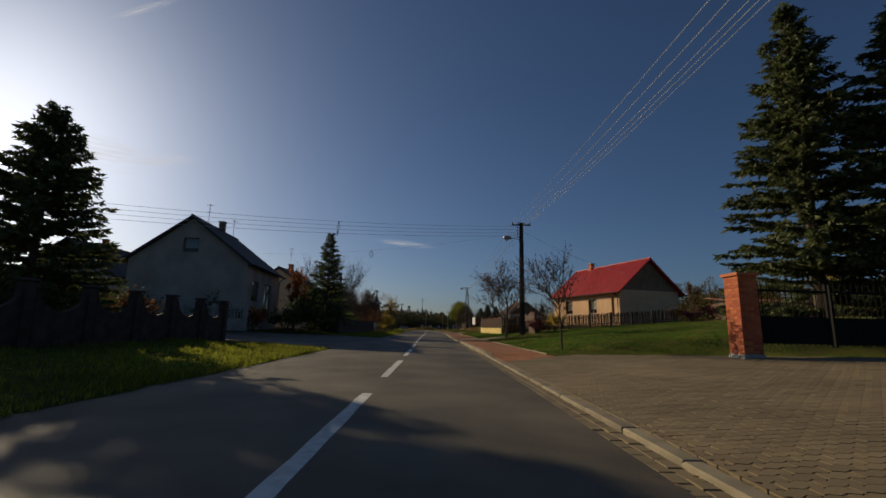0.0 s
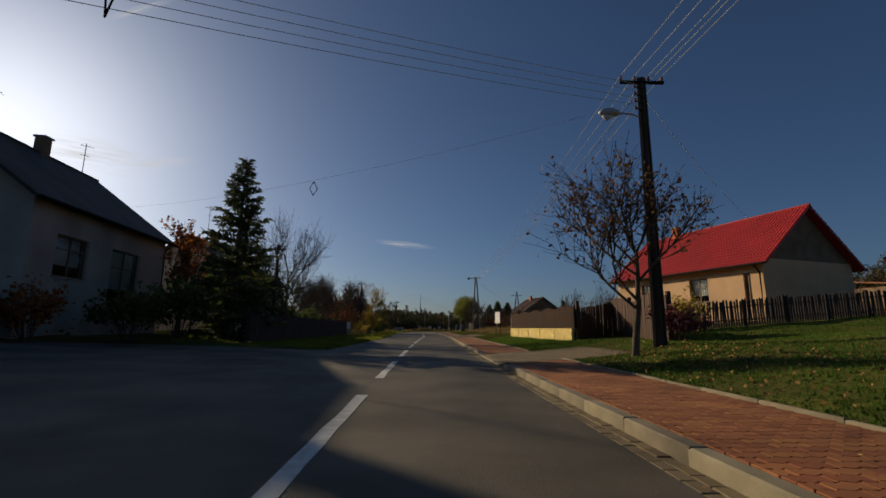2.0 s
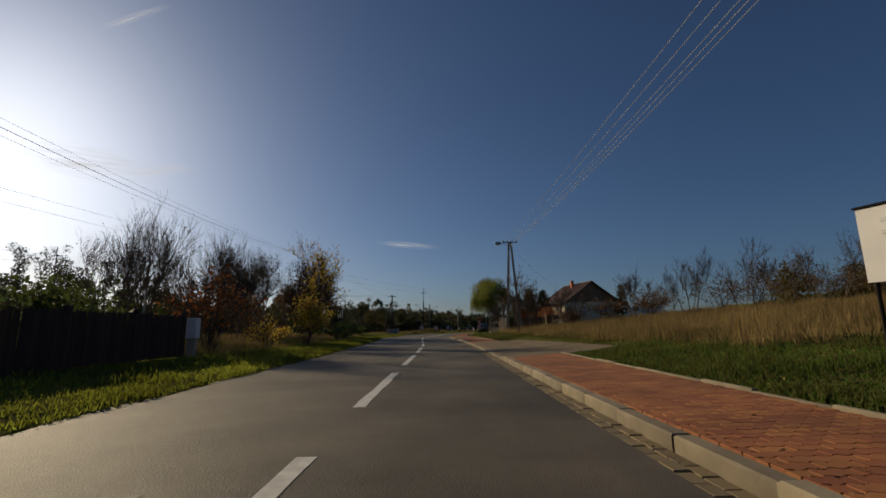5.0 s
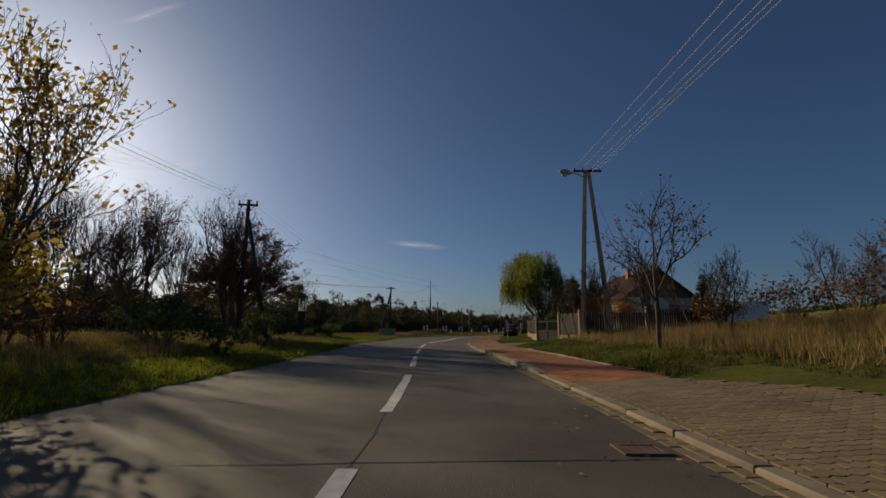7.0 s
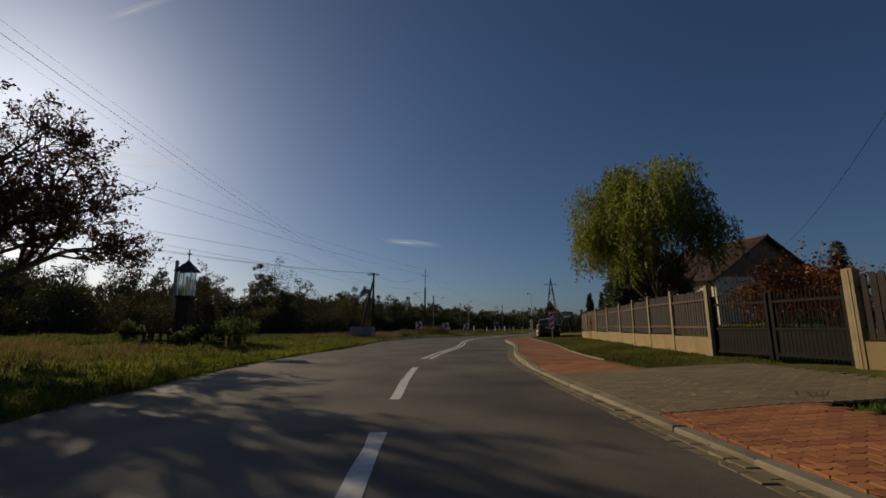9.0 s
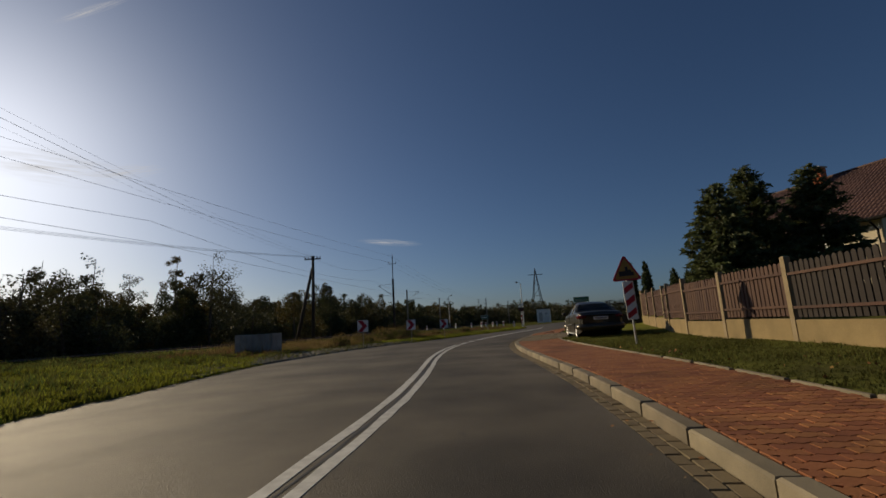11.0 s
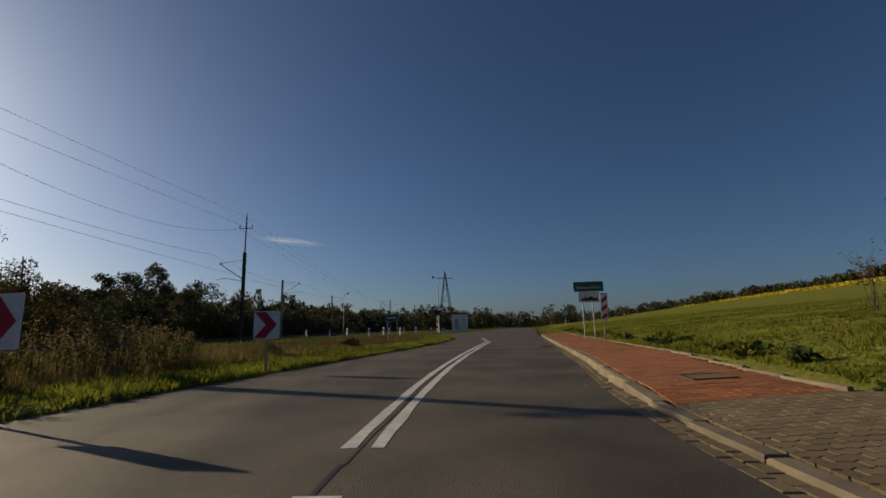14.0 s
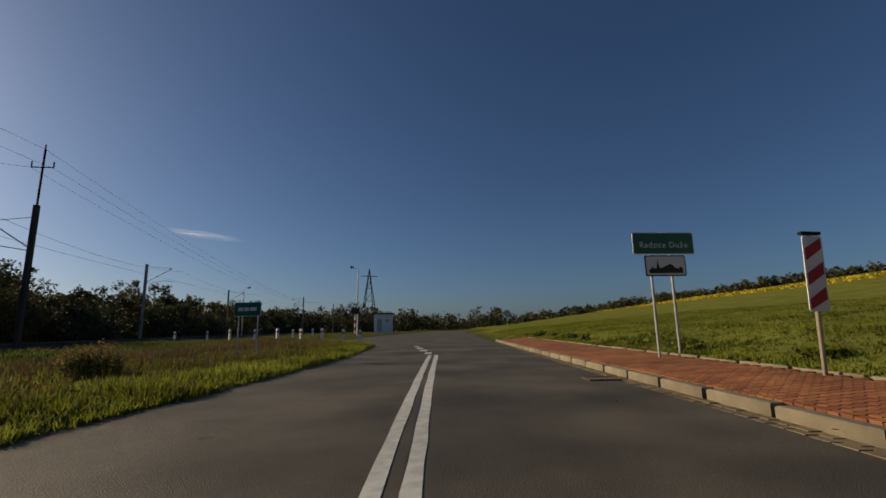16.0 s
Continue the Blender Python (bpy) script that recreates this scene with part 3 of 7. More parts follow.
def paving(name, label, s0, s1, e0, e1, grey, near, z=None, inside=None):
    """Blocks laid in rows across the way, e0 to e1 from the kerb's face, with a sand bed below."""
    top = z or dip
    owner = tagged(thing(name, label, name.replace("_", " ")), kind="structure")
    ss = np.arange(s0 - 0.1, s1 + 0.11, 0.25)
    ss[-1] = s1 + 0.1
    keep = (lambda s: e1) if inside is None else (lambda s: max([e0 + 0.3] + [e for e in np.arange(e0, e1 + 0.01, 0.1) if inside(s, e)]))
    part("bed", strip(ss, lambda s: kerb_off(s) + e0, lambda s: kerb_off(s) + np.vectorize(keep)(s), lambda s, d: np.vectorize(top)(s, d) - (0.013 if grey else 0.009), 12), "joint" if grey else "joint_red", owner)
    left, count, slopes = Bag(), 0, {}
    for r, s in enumerate(np.arange(s0 - 0.01, s1 + 0.03, 0.1125)):
        for e in ([e0 + 0.054] if r % 2 else []) + list(np.arange(e0 + 0.115 + 0.1125 * (r % 2), e1 - 0.03, 0.225)):
            if inside and not inside(s, e):
                continue
            d = float(kerb_off(s)) + e
            p = on_road(s, d)
            cell = (int(s * 2), int(d * 12))
            if cell not in slopes:
                slopes[cell] = (math.degrees(math.atan((top(s, d + 0.1) - top(s, d - 0.1)) / 0.2)), math.degrees(math.atan((top(s + 0.2, d) - top(s - 0.2, d)) / 0.4)))
            fall, rise = slopes[cell]
            m = pose(p[0], p[1], top(s, d) + rng.normal(0, 0.0007), rise + rng.normal(0, 0.1), rng.normal(0, 0.1) - fall, road_turn(s) + rng.normal(0, 0.4))
            if r % 2 and e < e0 + 0.06:
                m = m @ Matrix.Diagonal((0.47, 1, 1, 1))
            if near[0] <= s <= near[1] and count < 300:
                part("paving_block", grey_mesh if grey else red_mesh, None, owner, m=m)
                count += 1
            else:
                zig_block(left, m)
    tagged(part("paving_blocks", left, "grey_block_i" if grey else "red_block_i", owner), kind="stuff")
    return owner


def on_land(s, d):
    """Height of the driveways: level with the footway, then rising gently."""
    oo = float(outer_off(s))
    return dip(s, min(d, oo)) + (0.105 if 12 < s < 79 else 0.045) * max(0.0, d - oo)


for a, e, near in ((9.6, 27.3, (12.5, 20)), (31.5, 55.4, (36, 44)), (68.4, 82.5, (71, 78)), (86.5, 112.5, (100, 108)), (119.8, 150, (121, 129))):
    paving("footway", "footway of worn red wavy concrete blocks", a, e, 0.16, 1.78, False, near, inside=lambda s, e: e < outer_off(s) - kerb_off(s) - 0.06 and (s > 11.7 or s > 9.5 + 0.72 * e))
paving("driveway", "wide driveway of grey-brown wavy concrete blocks", -3, 11.6, 0.16, 12.5, True, (3, 7), z=on_land, inside=lambda s, e: e < 2.2 + max(0, (11.6 - s)) * 1.6 and s < 9.5 + 0.72 * e)
paving("driveway", "driveway of grey blocks before a board gate", 27.4, 31.4, 0.16, 3.6, True, (28, 30), z=on_land)
paving("driveway", "broad driveway of grey-brown blocks with mossy patches", 55.5, 68.3, 0.16, 3.35, True, (60, 64), z=on_land, inside=lambda s, e: e < np.interp(s, [57, 66.5, 68.3], [3.35, 2.7, 1.8]))
paving("driveway", "driveway of grey blocks before a metal gate", 82.6, 86.4, 0.16, 3.9, True, (83.5, 85.5), z=on_land)
paving("driveway", "driveway of grey blocks beside an open gate", 112.6, 119.7, 0.16, 6.6, True, (114, 116), z=on_land)

# thin concrete edging behind the footway
edging = tagged(thing("edging", "thin concrete edging strip behind the footway", "edging"), kind="structure")
edge_mesh = Bag().box((-0.03, -0.495, -0.15), (0.03, 0.495, 0.03), 0.01).mesh("edging_stone", "kerb")
for s in np.arange(12.2, 150, 1.0):
    if lowered(s):
        continue
    p = on_road(s, outer_off(s) - 0.03)
    part("edging_stone", edge_mesh, None, edging, m=pose(p[0], p[1], dip(s, float(outer_off(s))) - 0.004 + rng.normal(0, 0.008), 0, 0, road_turn(s) + rng.normal(0, 0.6)))

# ---- plants: how they grow ----
def unit(v):
    return v / (np.linalg.norm(v, axis=-1, keepdims=True) + 1e-9)


def leaf_quads(r, at, size, long=1.5, up=0.0):
    """Small folded leaves at many places: n x 4 x 3 corners."""
    n = len(at)
    a = unit(r.normal(0, 1, (n, 3)) + np.array([0, 0, up]))
    c = unit(np.cross(a, r.normal(0, 1, (n, 3))))
    s = size * r.uniform(0.6, 1.3, (n, 1))
    return np.stack([at, at + c * s * 0.5 + a * s * long * 0.45, at + a * s * long, at - c * s * 0.5 + a * s * long * 0.5], 1)


def grow(r, bag, twigs, start, way, length, radius, level, deepest, tips, spread=0.75, lift=0.12, kids=(5, 8), shrink=0.62, wander=0.16):
    """One limb and, in turn, its branches; ends of the finest go into tips."""
    n = 5 if level < 2 else 4
    pts, d = [np.array(start, float)], unit(np.array(way, float))
    for _ in range(n - 1):
        d = unit(d + r.normal(0, wander * (1.0 if level else 0.3), 3) + np.array([0, 0, lift * (0.5 if level else 0.1)]))
        pts.append(pts[-1] + d * length / (n - 1))
    pts = np.array(pts)
    rad = np.linspace(radius, radius * (0.45 if level < deepest else 0.3), n)
    (bag if level < 2 else twigs).tube(pts, np.maximum(rad, 0.004), 7 if level == 0 else 5 if level == 1 else 3, caps=False)
    if level == deepest:
        tips.append(pts[1:])
        return
    count = r.integers(*kids)
    for k in range(count):
        t = r.uniform(0.35, 1.0) if level else r.uniform(0.45, 1.0)
        if k == 0:
            t = 1.0
        i = t * (n - 1)
        p = pts[int(i)] * (1 - i % 1) + pts[min(int(i) + 1, n - 1)] * (i % 1)
        side = unit(np.cross(d, r.normal(0, 1, 3)))
        w = unit(d + side * (spread * r.uniform(0.5, 1.25) if k else 0.15) + np.array([0, 0, lift]))
        grow(r, bag, twigs, p, w, length * shrink * r.uniform(0.7, 1.15), max(radius * (1 - 0.4 * t) * 0.62, 0.005), level + 1, deepest, tips, spread, lift, kids, shrink, wander)


def leafy_tree(name, label, x, y, height, seed, leaf="leaf_brown", leaves=600, leaf_size=0.07, trunk=0.10, deepest=3, first=0.35, spread=0.75, lift=0.15, kids=(5, 8), stems=1, lean=(0, 0), shrink=0.62, sink=0.0, category="tree", group="", width=0.0):
    """A broad-leaved tree, bare or with what leaves are left."""
    r = np.random.default_rng(seed)
    z = ground_z(x, y) - sink
    t = thing(name, label, category, pose(x, y, z), group)
    wood, twigs, tips = Bag(), Bag(), []
    for k in range(stems):
        a = r.uniform(0, 6.28)
        way = np.array([lean[0] + (0.35 * math.cos(a) if stems > 1 else 0), lean[1] + (0.35 * math.sin(a) if stems > 1 else 0), 1.0])
        base = (0.12 * stems * math.cos(a) if stems > 1 else 0, 0.12 * stems * math.sin(a) if stems > 1 else 0, -0.1)
        grow(r, wood, twigs, base, way, height * first * r.uniform(0.85, 1.15), trunk * r.uniform(0.8, 1.1), 0, deepest, tips, spread, lift, kids, shrink)
    tops = np.concatenate(tips)
    scale = height / max(tops[:, 2].max(), 0.1)
    wide = width / np.percentile(np.hypot(tops[:, 0], tops[:, 1]), 92) if width else scale
    scale = np.array([wide, wide, scale])
    for bag in (wood, twigs):
        bag.v = [v * scale for v in bag.v]
    part("trunk", wood, "bark", t, smooth=True)
    if twigs.k:
        part("branchwork", twigs, "twig", t)
    if leaves:
        pick = tops[r.integers(0, len(tops), leaves)] * scale + r.normal(0, 0.06, (leaves, 3))
        part("crown", Bag().quads(leaf_quads(r, pick, leaf_size)), leaf, t)
    return t


def conifer(name, label, x, y, height, width, seed, needles="needle", bare=0.05, sprays=9, droop=0.35, dense=1.0, category="tree", group="", sink=0.0, size=0.16):
    """A spruce: whorls of drooping branches set with flat sprays of needles."""
    r = np.random.default_rng(seed)
    t = thing(name, label, category, pose(x, y, ground_z(x, y) - sink), group)
    wood, quads = Bag(), []
    wood.tube([(0, 0, -0.1), (0.02, 0, height * 0.5), (0, 0.02, height)], [0.02 * height ** 0.9 + 0.03, 0.012 * height, 0.01], 7)
    h = height * bare
    while h < height * 0.985:
        f = 1 - h / height
        reach = width * (f ** 0.85) * (0.75 + 0.25 * math.sin(min(1, (h / height) * 6) * 1.57))
        for k in range(r.integers(4, 7)):
            a = r.uniform(0, 6.28)
            ln = reach * r.uniform(0.7, 1.12) + 0.12
            out = np.array([math.cos(a), math.sin(a), 0])
            s = np.linspace(0, 1, 5)
            pts = np.array([0, 0, h + r.normal(0, 0.012 * height)]) + out * (ln * s)[:, None] + np.array([0, 0, 1.0]) * ((0.45 * f - 0.05) * -droop * ln * 1.6 * s + 0.30 * ln * droop * s ** 2.6 + (1 - f) * 0.35 * ln * s)[:, None]
            wood.tube(pts, np.linspace(0.012 + 0.008 * ln, 0.004, 5), 3, caps=False)
            m = max(4, int(sprays * ln * 2.1 * dense))
            u = r.uniform(0.12, 1.0, m)
            at = np.stack([np.interp(u, s, pts[:, j]) for j in range(3)], 1)
            side = unit(np.cross(out, [0, 0, 1]))
            sg = np.where(r.random(m) < 0.5, -1, 1)[:, None]
            way = unit(out * r.uniform(0.5, 1.0, (m, 1)) + side * sg * r.uniform(0.2, 1.0, (m, 1)) + np.array([0, 0, 1.0]) * r.uniform(-0.55, 0.12, (m, 1)))
            lg = size * r.uniform(0.9, 2.1, (m, 1)) * (0.75 + 0.25 * min(1.5, ln))
            for q in range(3):
                w = unit(np.cross(way, r.normal(0, 1, (m, 3)))) * lg * 0.17
                o = at + way * lg * 0.28 * q + r.normal(0, 0.012, (m, 3))
                w2 = unit(way + r.normal(0, 0.35, (m, 3)))
                quads.append(np.stack([o - w * 1.1, o + w2 * lg * 0.62, o + w * 1.1], 1))
        h += max(0.07, 0.017 * height * r.uniform(0.6, 1.4) * (0.5 + 0.6 * f))
    part("trunk", wood, "bark", t)
    part("crown", Bag().quads(np.concatenate(quads)), needles, t)
    return t


def thuja(name, label, x, y, height, width, seed, group=""):
    """A slender evergreen column of upright sprays."""
    r = np.random.default_rng(seed)
    t = thing(name, label, "tree", pose(x, y, ground_z(x, y)), group)
    part("trunk", Bag().tube([(0, 0, -0.1), (0, 0, height * 0.9)], [0.06, 0.02], 6), "bark", t)
    n = int(900 * height)
    h = r.beta(1.1, 1.6, n)
    rad = width * np.power(np.clip(1 - h, 0, 1), 0.55) * np.minimum(1, 0.55 + h * 5) * np.sqrt(r.uniform(0.35, 1.0, n)) * (1 + 0.15 * np.sin(h * 21))
    a = r.uniform(0, 6.28, n)
    at = np.stack([rad * np.cos(a), rad * np.sin(a), h * height], 1)
    part("crown", Bag().quads(leaf_quads(r, at, 0.10, 1.9, up=1.6)), "thuja", t)
    return t


def bush(name, label, x, y, height, width, seed, leaf="weed", leaves=500, size=0.08, stems=14, twig_only=False, category="shrub", group="", z=None):
    """Many thin stems from one root, with leaves along them."""
    r = np.random.default_rng(seed)
    t = thing(name, label, category, pose(x, y, ground_z(x, y) if z is None else z), group)
    wood, tips = Bag(), []
    for _ in range(stems):
        a, o = r.uniform(0, 6.28), r.uniform(0.15, 1.0)
        top = np.array([math.cos(a) * width * o, math.sin(a) * width * o, height * r.uniform(0.6, 1.0) * (1.1 - 0.45 * o)])
        mid = top * (0.35, 0.35, 0.55) + r.normal(0, 0.05 * height, 3)
        wood.tube([(0.1 * math.cos(a), 0.1 * math.sin(a), -0.05), mid, top], [0.018, 0.012, 0.004], 3, caps=False)
        for _ in range(5):
            u = r.uniform(0.35, 1)
            p = mid * (1 - u) + top * u
            e = p + r.normal(0, 0.13 * height, 3) + (0, 0, 0.10 * height)
            wood.tube([p, (p + e) / 2 + r.normal(0, 0.03, 3), e], [0.008, 0.006, 0.003], 3, caps=False)
            tips += [p, (p + e) / 2, e]
        tips += [mid, top]
    part("branchwork", wood, "twig", t)
    if leaves and not twig_only:
        tips = np.array(tips)
        part("foliage", Bag().quads(leaf_quads(r, tips[r.integers(0, len(tips), leaves)] + r.normal(0, 0.09 * height, (leaves, 3)) * (1, 1, 0.7), size)), leaf, t)
    return t

# ---- houses ----
def wall_cells(bag, p0, p1, z0, z1, thick, holes, normal):
    """An upright wall from p0 to p1 with openings (u0, u1, v0, v1) along it and in height; solid cells round them."""
    p0, p1 = np.array(p0, float), np.array(p1, float)
    ln = np.linalg.norm(p1 - p0)
    e, nrm = (p1 - p0) / ln, np.array(normal, float)
    us = sorted({0.0, ln, *[h[0] for h in holes], *[h[1] for h in holes]})
    vs = sorted({z0, z1, *[h[2] for h in holes], *[h[3] for h in holes]})
    for a, c in zip(us, us[1:]):
        for g, h in zip(vs, vs[1:]):
            mu, mv = (a + c) / 2, (g + h) / 2
            if any(q[0] < mu < q[1] and q[2] < mv < q[3] for q in holes):
                continue
            base = [p0 + e * a, p0 + e * c, p0 + e * c - nrm * thick, p0 + e * a - nrm * thick]
            v = [(*b, g) for b in base] + [(*b, h) for b in base]
            bag.add(v, [(3, 2, 1, 0), (4, 5, 6, 7), (0, 1, 5, 4), (1, 2, 6, 5), (2, 3, 7, 6), (3, 0, 4, 7)])


def welded(ob):
    bm = bmesh.new()
    bm.from_mesh(ob.data)
    bmesh.ops.remove_doubles(bm, verts=bm.verts, dist=0.0005)
    bm.to_mesh(ob.data)
    bm.free()
    return ob


def window_in(owner, p0, p1, hole, normal, frame_mat="window_frame", bars=(1, 1), curtain=True, name="window"):
    """A window set into an opening: frame, sill, bars, panes and a curtain behind."""
    p0, p1 = np.array(p0, float), np.array(p1, float)
    e = (p1 - p0) / np.linalg.norm(p1 - p0)
    nrm = np.array(normal, float)
    u0, u1, v0, v1 = hole
    o = p0 + e * u0 - nrm * 0.10
    m = Matrix(((e[0], -nrm[0], 0, o[0]), (e[1], -nrm[1], 0, o[1]), (0, 0, 1, v0), (0, 0, 0, 1)))
    w, h = u1 - u0, v1 - v0
    ring = [(0, 0), (w, 0), (w, h), (0, h)]
    inner = [(0.07, 0.07), (w - 0.07, 0.07), (w - 0.07, h - 0.07), (0.07, h - 0.07)]
    v = [(x, y, z) for y in (0.0, 0.06) for pts in (ring, inner) for x, z in pts]
    f = []
    for k in range(4):
        j = (k + 1) % 4
        f += [(k, j, 4 + j, 4 + k), (8 + j, 8 + k, 12 + k, 12 + j), (j, k, 8 + k, 8 + j), (4 + k, 4 + j, 12 + j, 12 + k)]
    win = part(name, Bag().add(v, f), frame_mat, owner, m=m)
    for k in range(bars[0]):
        c = w * (k + 1) / (bars[0] + 1)
        part("bar", Bag().box((c - 0.035, 0.003, 0.07), (c + 0.035, 0.057, h - 0.07)), frame_mat, win)
    for k in range(bars[1]):
        c = h * (0.68 if bars[1] == 1 else (k + 1) / (bars[1] + 1))
        part("bar", Bag().box((0.07, 0.006, c - 0.025), (w - 0.07, 0.054, c + 0.025)), frame_mat, win)
    part("sill", Bag().box((-0.06, -0.16, -0.05), (w + 0.06, 0.05, -0.004), 0.01), "concrete", win)
    pane = part("pane", Bag().box((0.05, 0.026, 0.05), (w - 0.05, 0.034, h - 0.05)), "glass", win)
    pane.visible_shadow = False
    if curtain:
        n = 24
        xs = np.linspace(0.08, w - 0.08, n)
        ys = 0.20 + 0.02 * np.sin(np.arange(n) * 2.1)
        c = Bag().add([(x, y, z) for z in (h * 0.3, h - 0.05) for x, y in zip(xs, ys)], [(k, k + 1, n + k + 1, n + k) for k in range(n - 1)])
        part("curtain", c, "curtain", win)
    return win


def roof_slab(bag, a, b, c, d, thick=0.12, wave=0.0, pitch=0.19, rows_=0):
    """A sloped roof plane: a-b along the eave, d-c along the ridge; with tile waves where wanted."""
    a, b, c, d = (np.array(p, float) for p in (a, b, c, d))
    n = unit(np.cross(b - a, d - a))
    ln, up = np.linalg.norm(b - a), np.linalg.norm(d - a)
    nu, nv = (max(2, int(ln / pitch * 4)), max(2, rows_ * 2 + 2)) if wave else (2, 2)
    u, v = np.linspace(0, 1, nu), np.linspace(0, 1, nv)
    top = (a[None, None] * ((1 - u)[:, None, None] * (1 - v)[None, :, None]) + b * (u[:, None, None] * (1 - v)[None, :, None]) + c * (u[:, None, None] * v[None, :, None]) + d * ((1 - u)[:, None, None] * v[None, :, None]))
    if wave:
        hgt = wave * np.sin(u * ln / pitch * 2 * np.pi)[:, None] + np.where(np.arange(nv) % 2 == 0, 0.022, 0.0)[None]
        top = top + n * hgt[..., None]
    i = np.arange(nu * nv).reshape(nu, nv)
    bag.add(top.reshape(-1, 3), np.stack([i[:-1, :-1], i[1:, :-1], i[1:, 1:], i[:-1, 1:]], -1).reshape(-1, 4))
    e = n * 0.02
    lo = [p - n * thick for p in (a, b, c, d)]
    q = [p - e for p in (a, b, c, d)]
    bag.add(q + lo, [(7, 6, 5, 4), (0, 1, 5, 4), (1, 2, 6, 5), (2, 3, 7, 6), (3, 0, 4, 7), (0, 3, 2, 1)])


def gable_house(name, label, x, y, turn, length, width, eave, ridge, wall, roof, front_holes=(), near_holes=(), far_holes=(), over=0.45, wave=0.0, frame="window_frame", gable_mat=None, gable_hole=None, hole_far=False, z=None, curtain=True, group=""):
    """A house with a saddle roof. Its near-front corner is at x, y; x runs across the gable to the back, y along the front; heights are of the world."""
    g = ground_z(x, y) if z is None else z
    t = thing(name, label, "house", pose(x, y, g, 0, 0, turn), group)
    ze, zr, w, l = eave - g, ridge - g, width, length
    mid = w / 2
    pitch = (zr - ze) / mid
    sides = [((0, 0), (0, l), (-1, 0), front_holes), ((w, l), (w, 0), (1, 0), ()), ((w, 0), (0, 0), (0, -1), near_holes), ((0, l), (w, l), (0, 1), far_holes)]
    lows = []
    for p0, p1, nrm, holes in sides:
        walls = Bag()
        if nrm[0]:
            wall_cells(walls, p0, p1, -0.6, ze, 0.3, holes, nrm)
        else:
            q0, q1 = ((w - 0.3, 0), (0.3, 0)) if nrm[1] < 0 else ((0.3, l), (w - 0.3, l))
            holes = [(h[0] - 0.3, h[1] - 0.3, h[2], h[3]) for h in holes]
            wall_cells(walls, q0, q1, -0.6, ze, 0.3, holes, nrm)
        welded(part("wall", walls, wall, t))
    for yy, sg in ((0, 1), (l, -1)):
        gab = Bag()
        cols = [0, mid, w]
        hole = gable_hole if gable_hole and (yy > 0) == hole_far else None
        if hole:
            cols = sorted({0, mid, w, hole[0], hole[1]})
        for a, c in zip(cols, cols[1:]):
            top = lambda q: ze + pitch * (q if q <= mid else w - q)
            spans = [(ze, top)]
            if hole and hole[0] <= (a + c) / 2 <= hole[1]:
                spans = [(ze, lambda q: hole[2]), (hole[3], top)]
            for lo, fn in spans:
                pts = [(a, lo), (c, lo), (c, fn(c)), (a, fn(a))]
                v = [(q, yy, h) for q, h in pts] + [(q, yy + 0.3 * sg, h) for q, h in pts]
                gab.add(v, [(0, 1, 2, 3), (7, 6, 5, 4), (0, 4, 5, 1), (1, 5, 6, 2), (2, 6, 7, 3), (3, 7, 4, 0)])
        welded(part("gable", gab, gable_mat or wall, t))
    if gable_hole:
        if hole_far:
            window_in(t, (0, l), (w, l), gable_hole, (0, 1), frame, (0, 0), True)
        else:
            window_in(t, (w, 0), (0, 0), (w - gable_hole[1], w - gable_hole[0], gable_hole[2], gable_hole[3]), (0, -1), frame, (0, 0), True)
    o = over
    ez = ze - pitch * o + 0.10
    rb = Bag()
    roof_slab(rb, (-o, l + o, ez), (-o, -o, ez), (mid, -o, zr + 0.10), (mid, l + o, zr + 0.10), wave=wave, rows_=16 if wave else 0)
    part("roof_slope", rb, roof, t)
    rb = Bag()
    roof_slab(rb, (w + o, -o, ez), (w + o, l + o, ez), (mid, l + o, zr + 0.10), (mid, -o, zr + 0.10), wave=wave, rows_=16 if wave else 0)
    r_ob = part("roof_slope", rb, roof, t)
    part("ridge_cap", Bag().tube([(mid, -o, zr + 0.10), (mid, l + o, zr + 0.10)], 0.085, 8), roof, r_ob)
    for sx, ex in ((-o - 0.06, -1), (w + o + 0.06, 1)):
        part("gutter_pipe", Bag().tube([(sx, -o, ez - 0.04), (sx, l + o, ez - 0.04)], 0.065, 8), "dark_metal", r_ob)
    part("downpipe", Bag().tube([(-o - 0.06, 0.15, ez - 0.06), (-0.10, 0.15, ez - 0.45), (-0.10, 0.15, 0.1)], 0.045, 8), "dark_metal", t)
    # added floor and inner wall inside; the rooms' shade is in their dark colour
    part("inner_wall", Bag().box((1.6, 0.35, -0.3), (1.7, l - 0.35, ze - 0.05)), "room_shade", t)
    part("attic_floor", Bag().box((0.31, 0.31, ze - 0.16), (w - 0.31, l - 0.31, ze - 0.02)), "room_shade", t)
    for hs, p0, p1, nrm in ((front_holes, (0, 0), (0, l), (-1, 0)), (near_holes, (w, 0), (0, 0), (0, -1)), (far_holes, (0, l), (w, l), (0, 1))):
        for h in hs:
            window_in(t, p0, p1, h, nrm, frame, (1, 1), curtain)
    return t, dict(g=g, ze=ze, zr=zr, mid=mid, w=w, l=l)


def chimney(owner, x, y, z0, z1, size=0.45, material="brick"):
    c = part("chimney", Bag().box((x - size / 2, y - size / 2, z0), (x + size / 2, y + size / 2, z1), 0.01), material, owner)
    part("cap", Bag().box((x - size / 2 - 0.06, y - size / 2 - 0.06, z1 + 0.002), (x + size / 2 + 0.06, y + size / 2 + 0.06, z1 + 0.09), 0.02), "concrete", c)
    return c


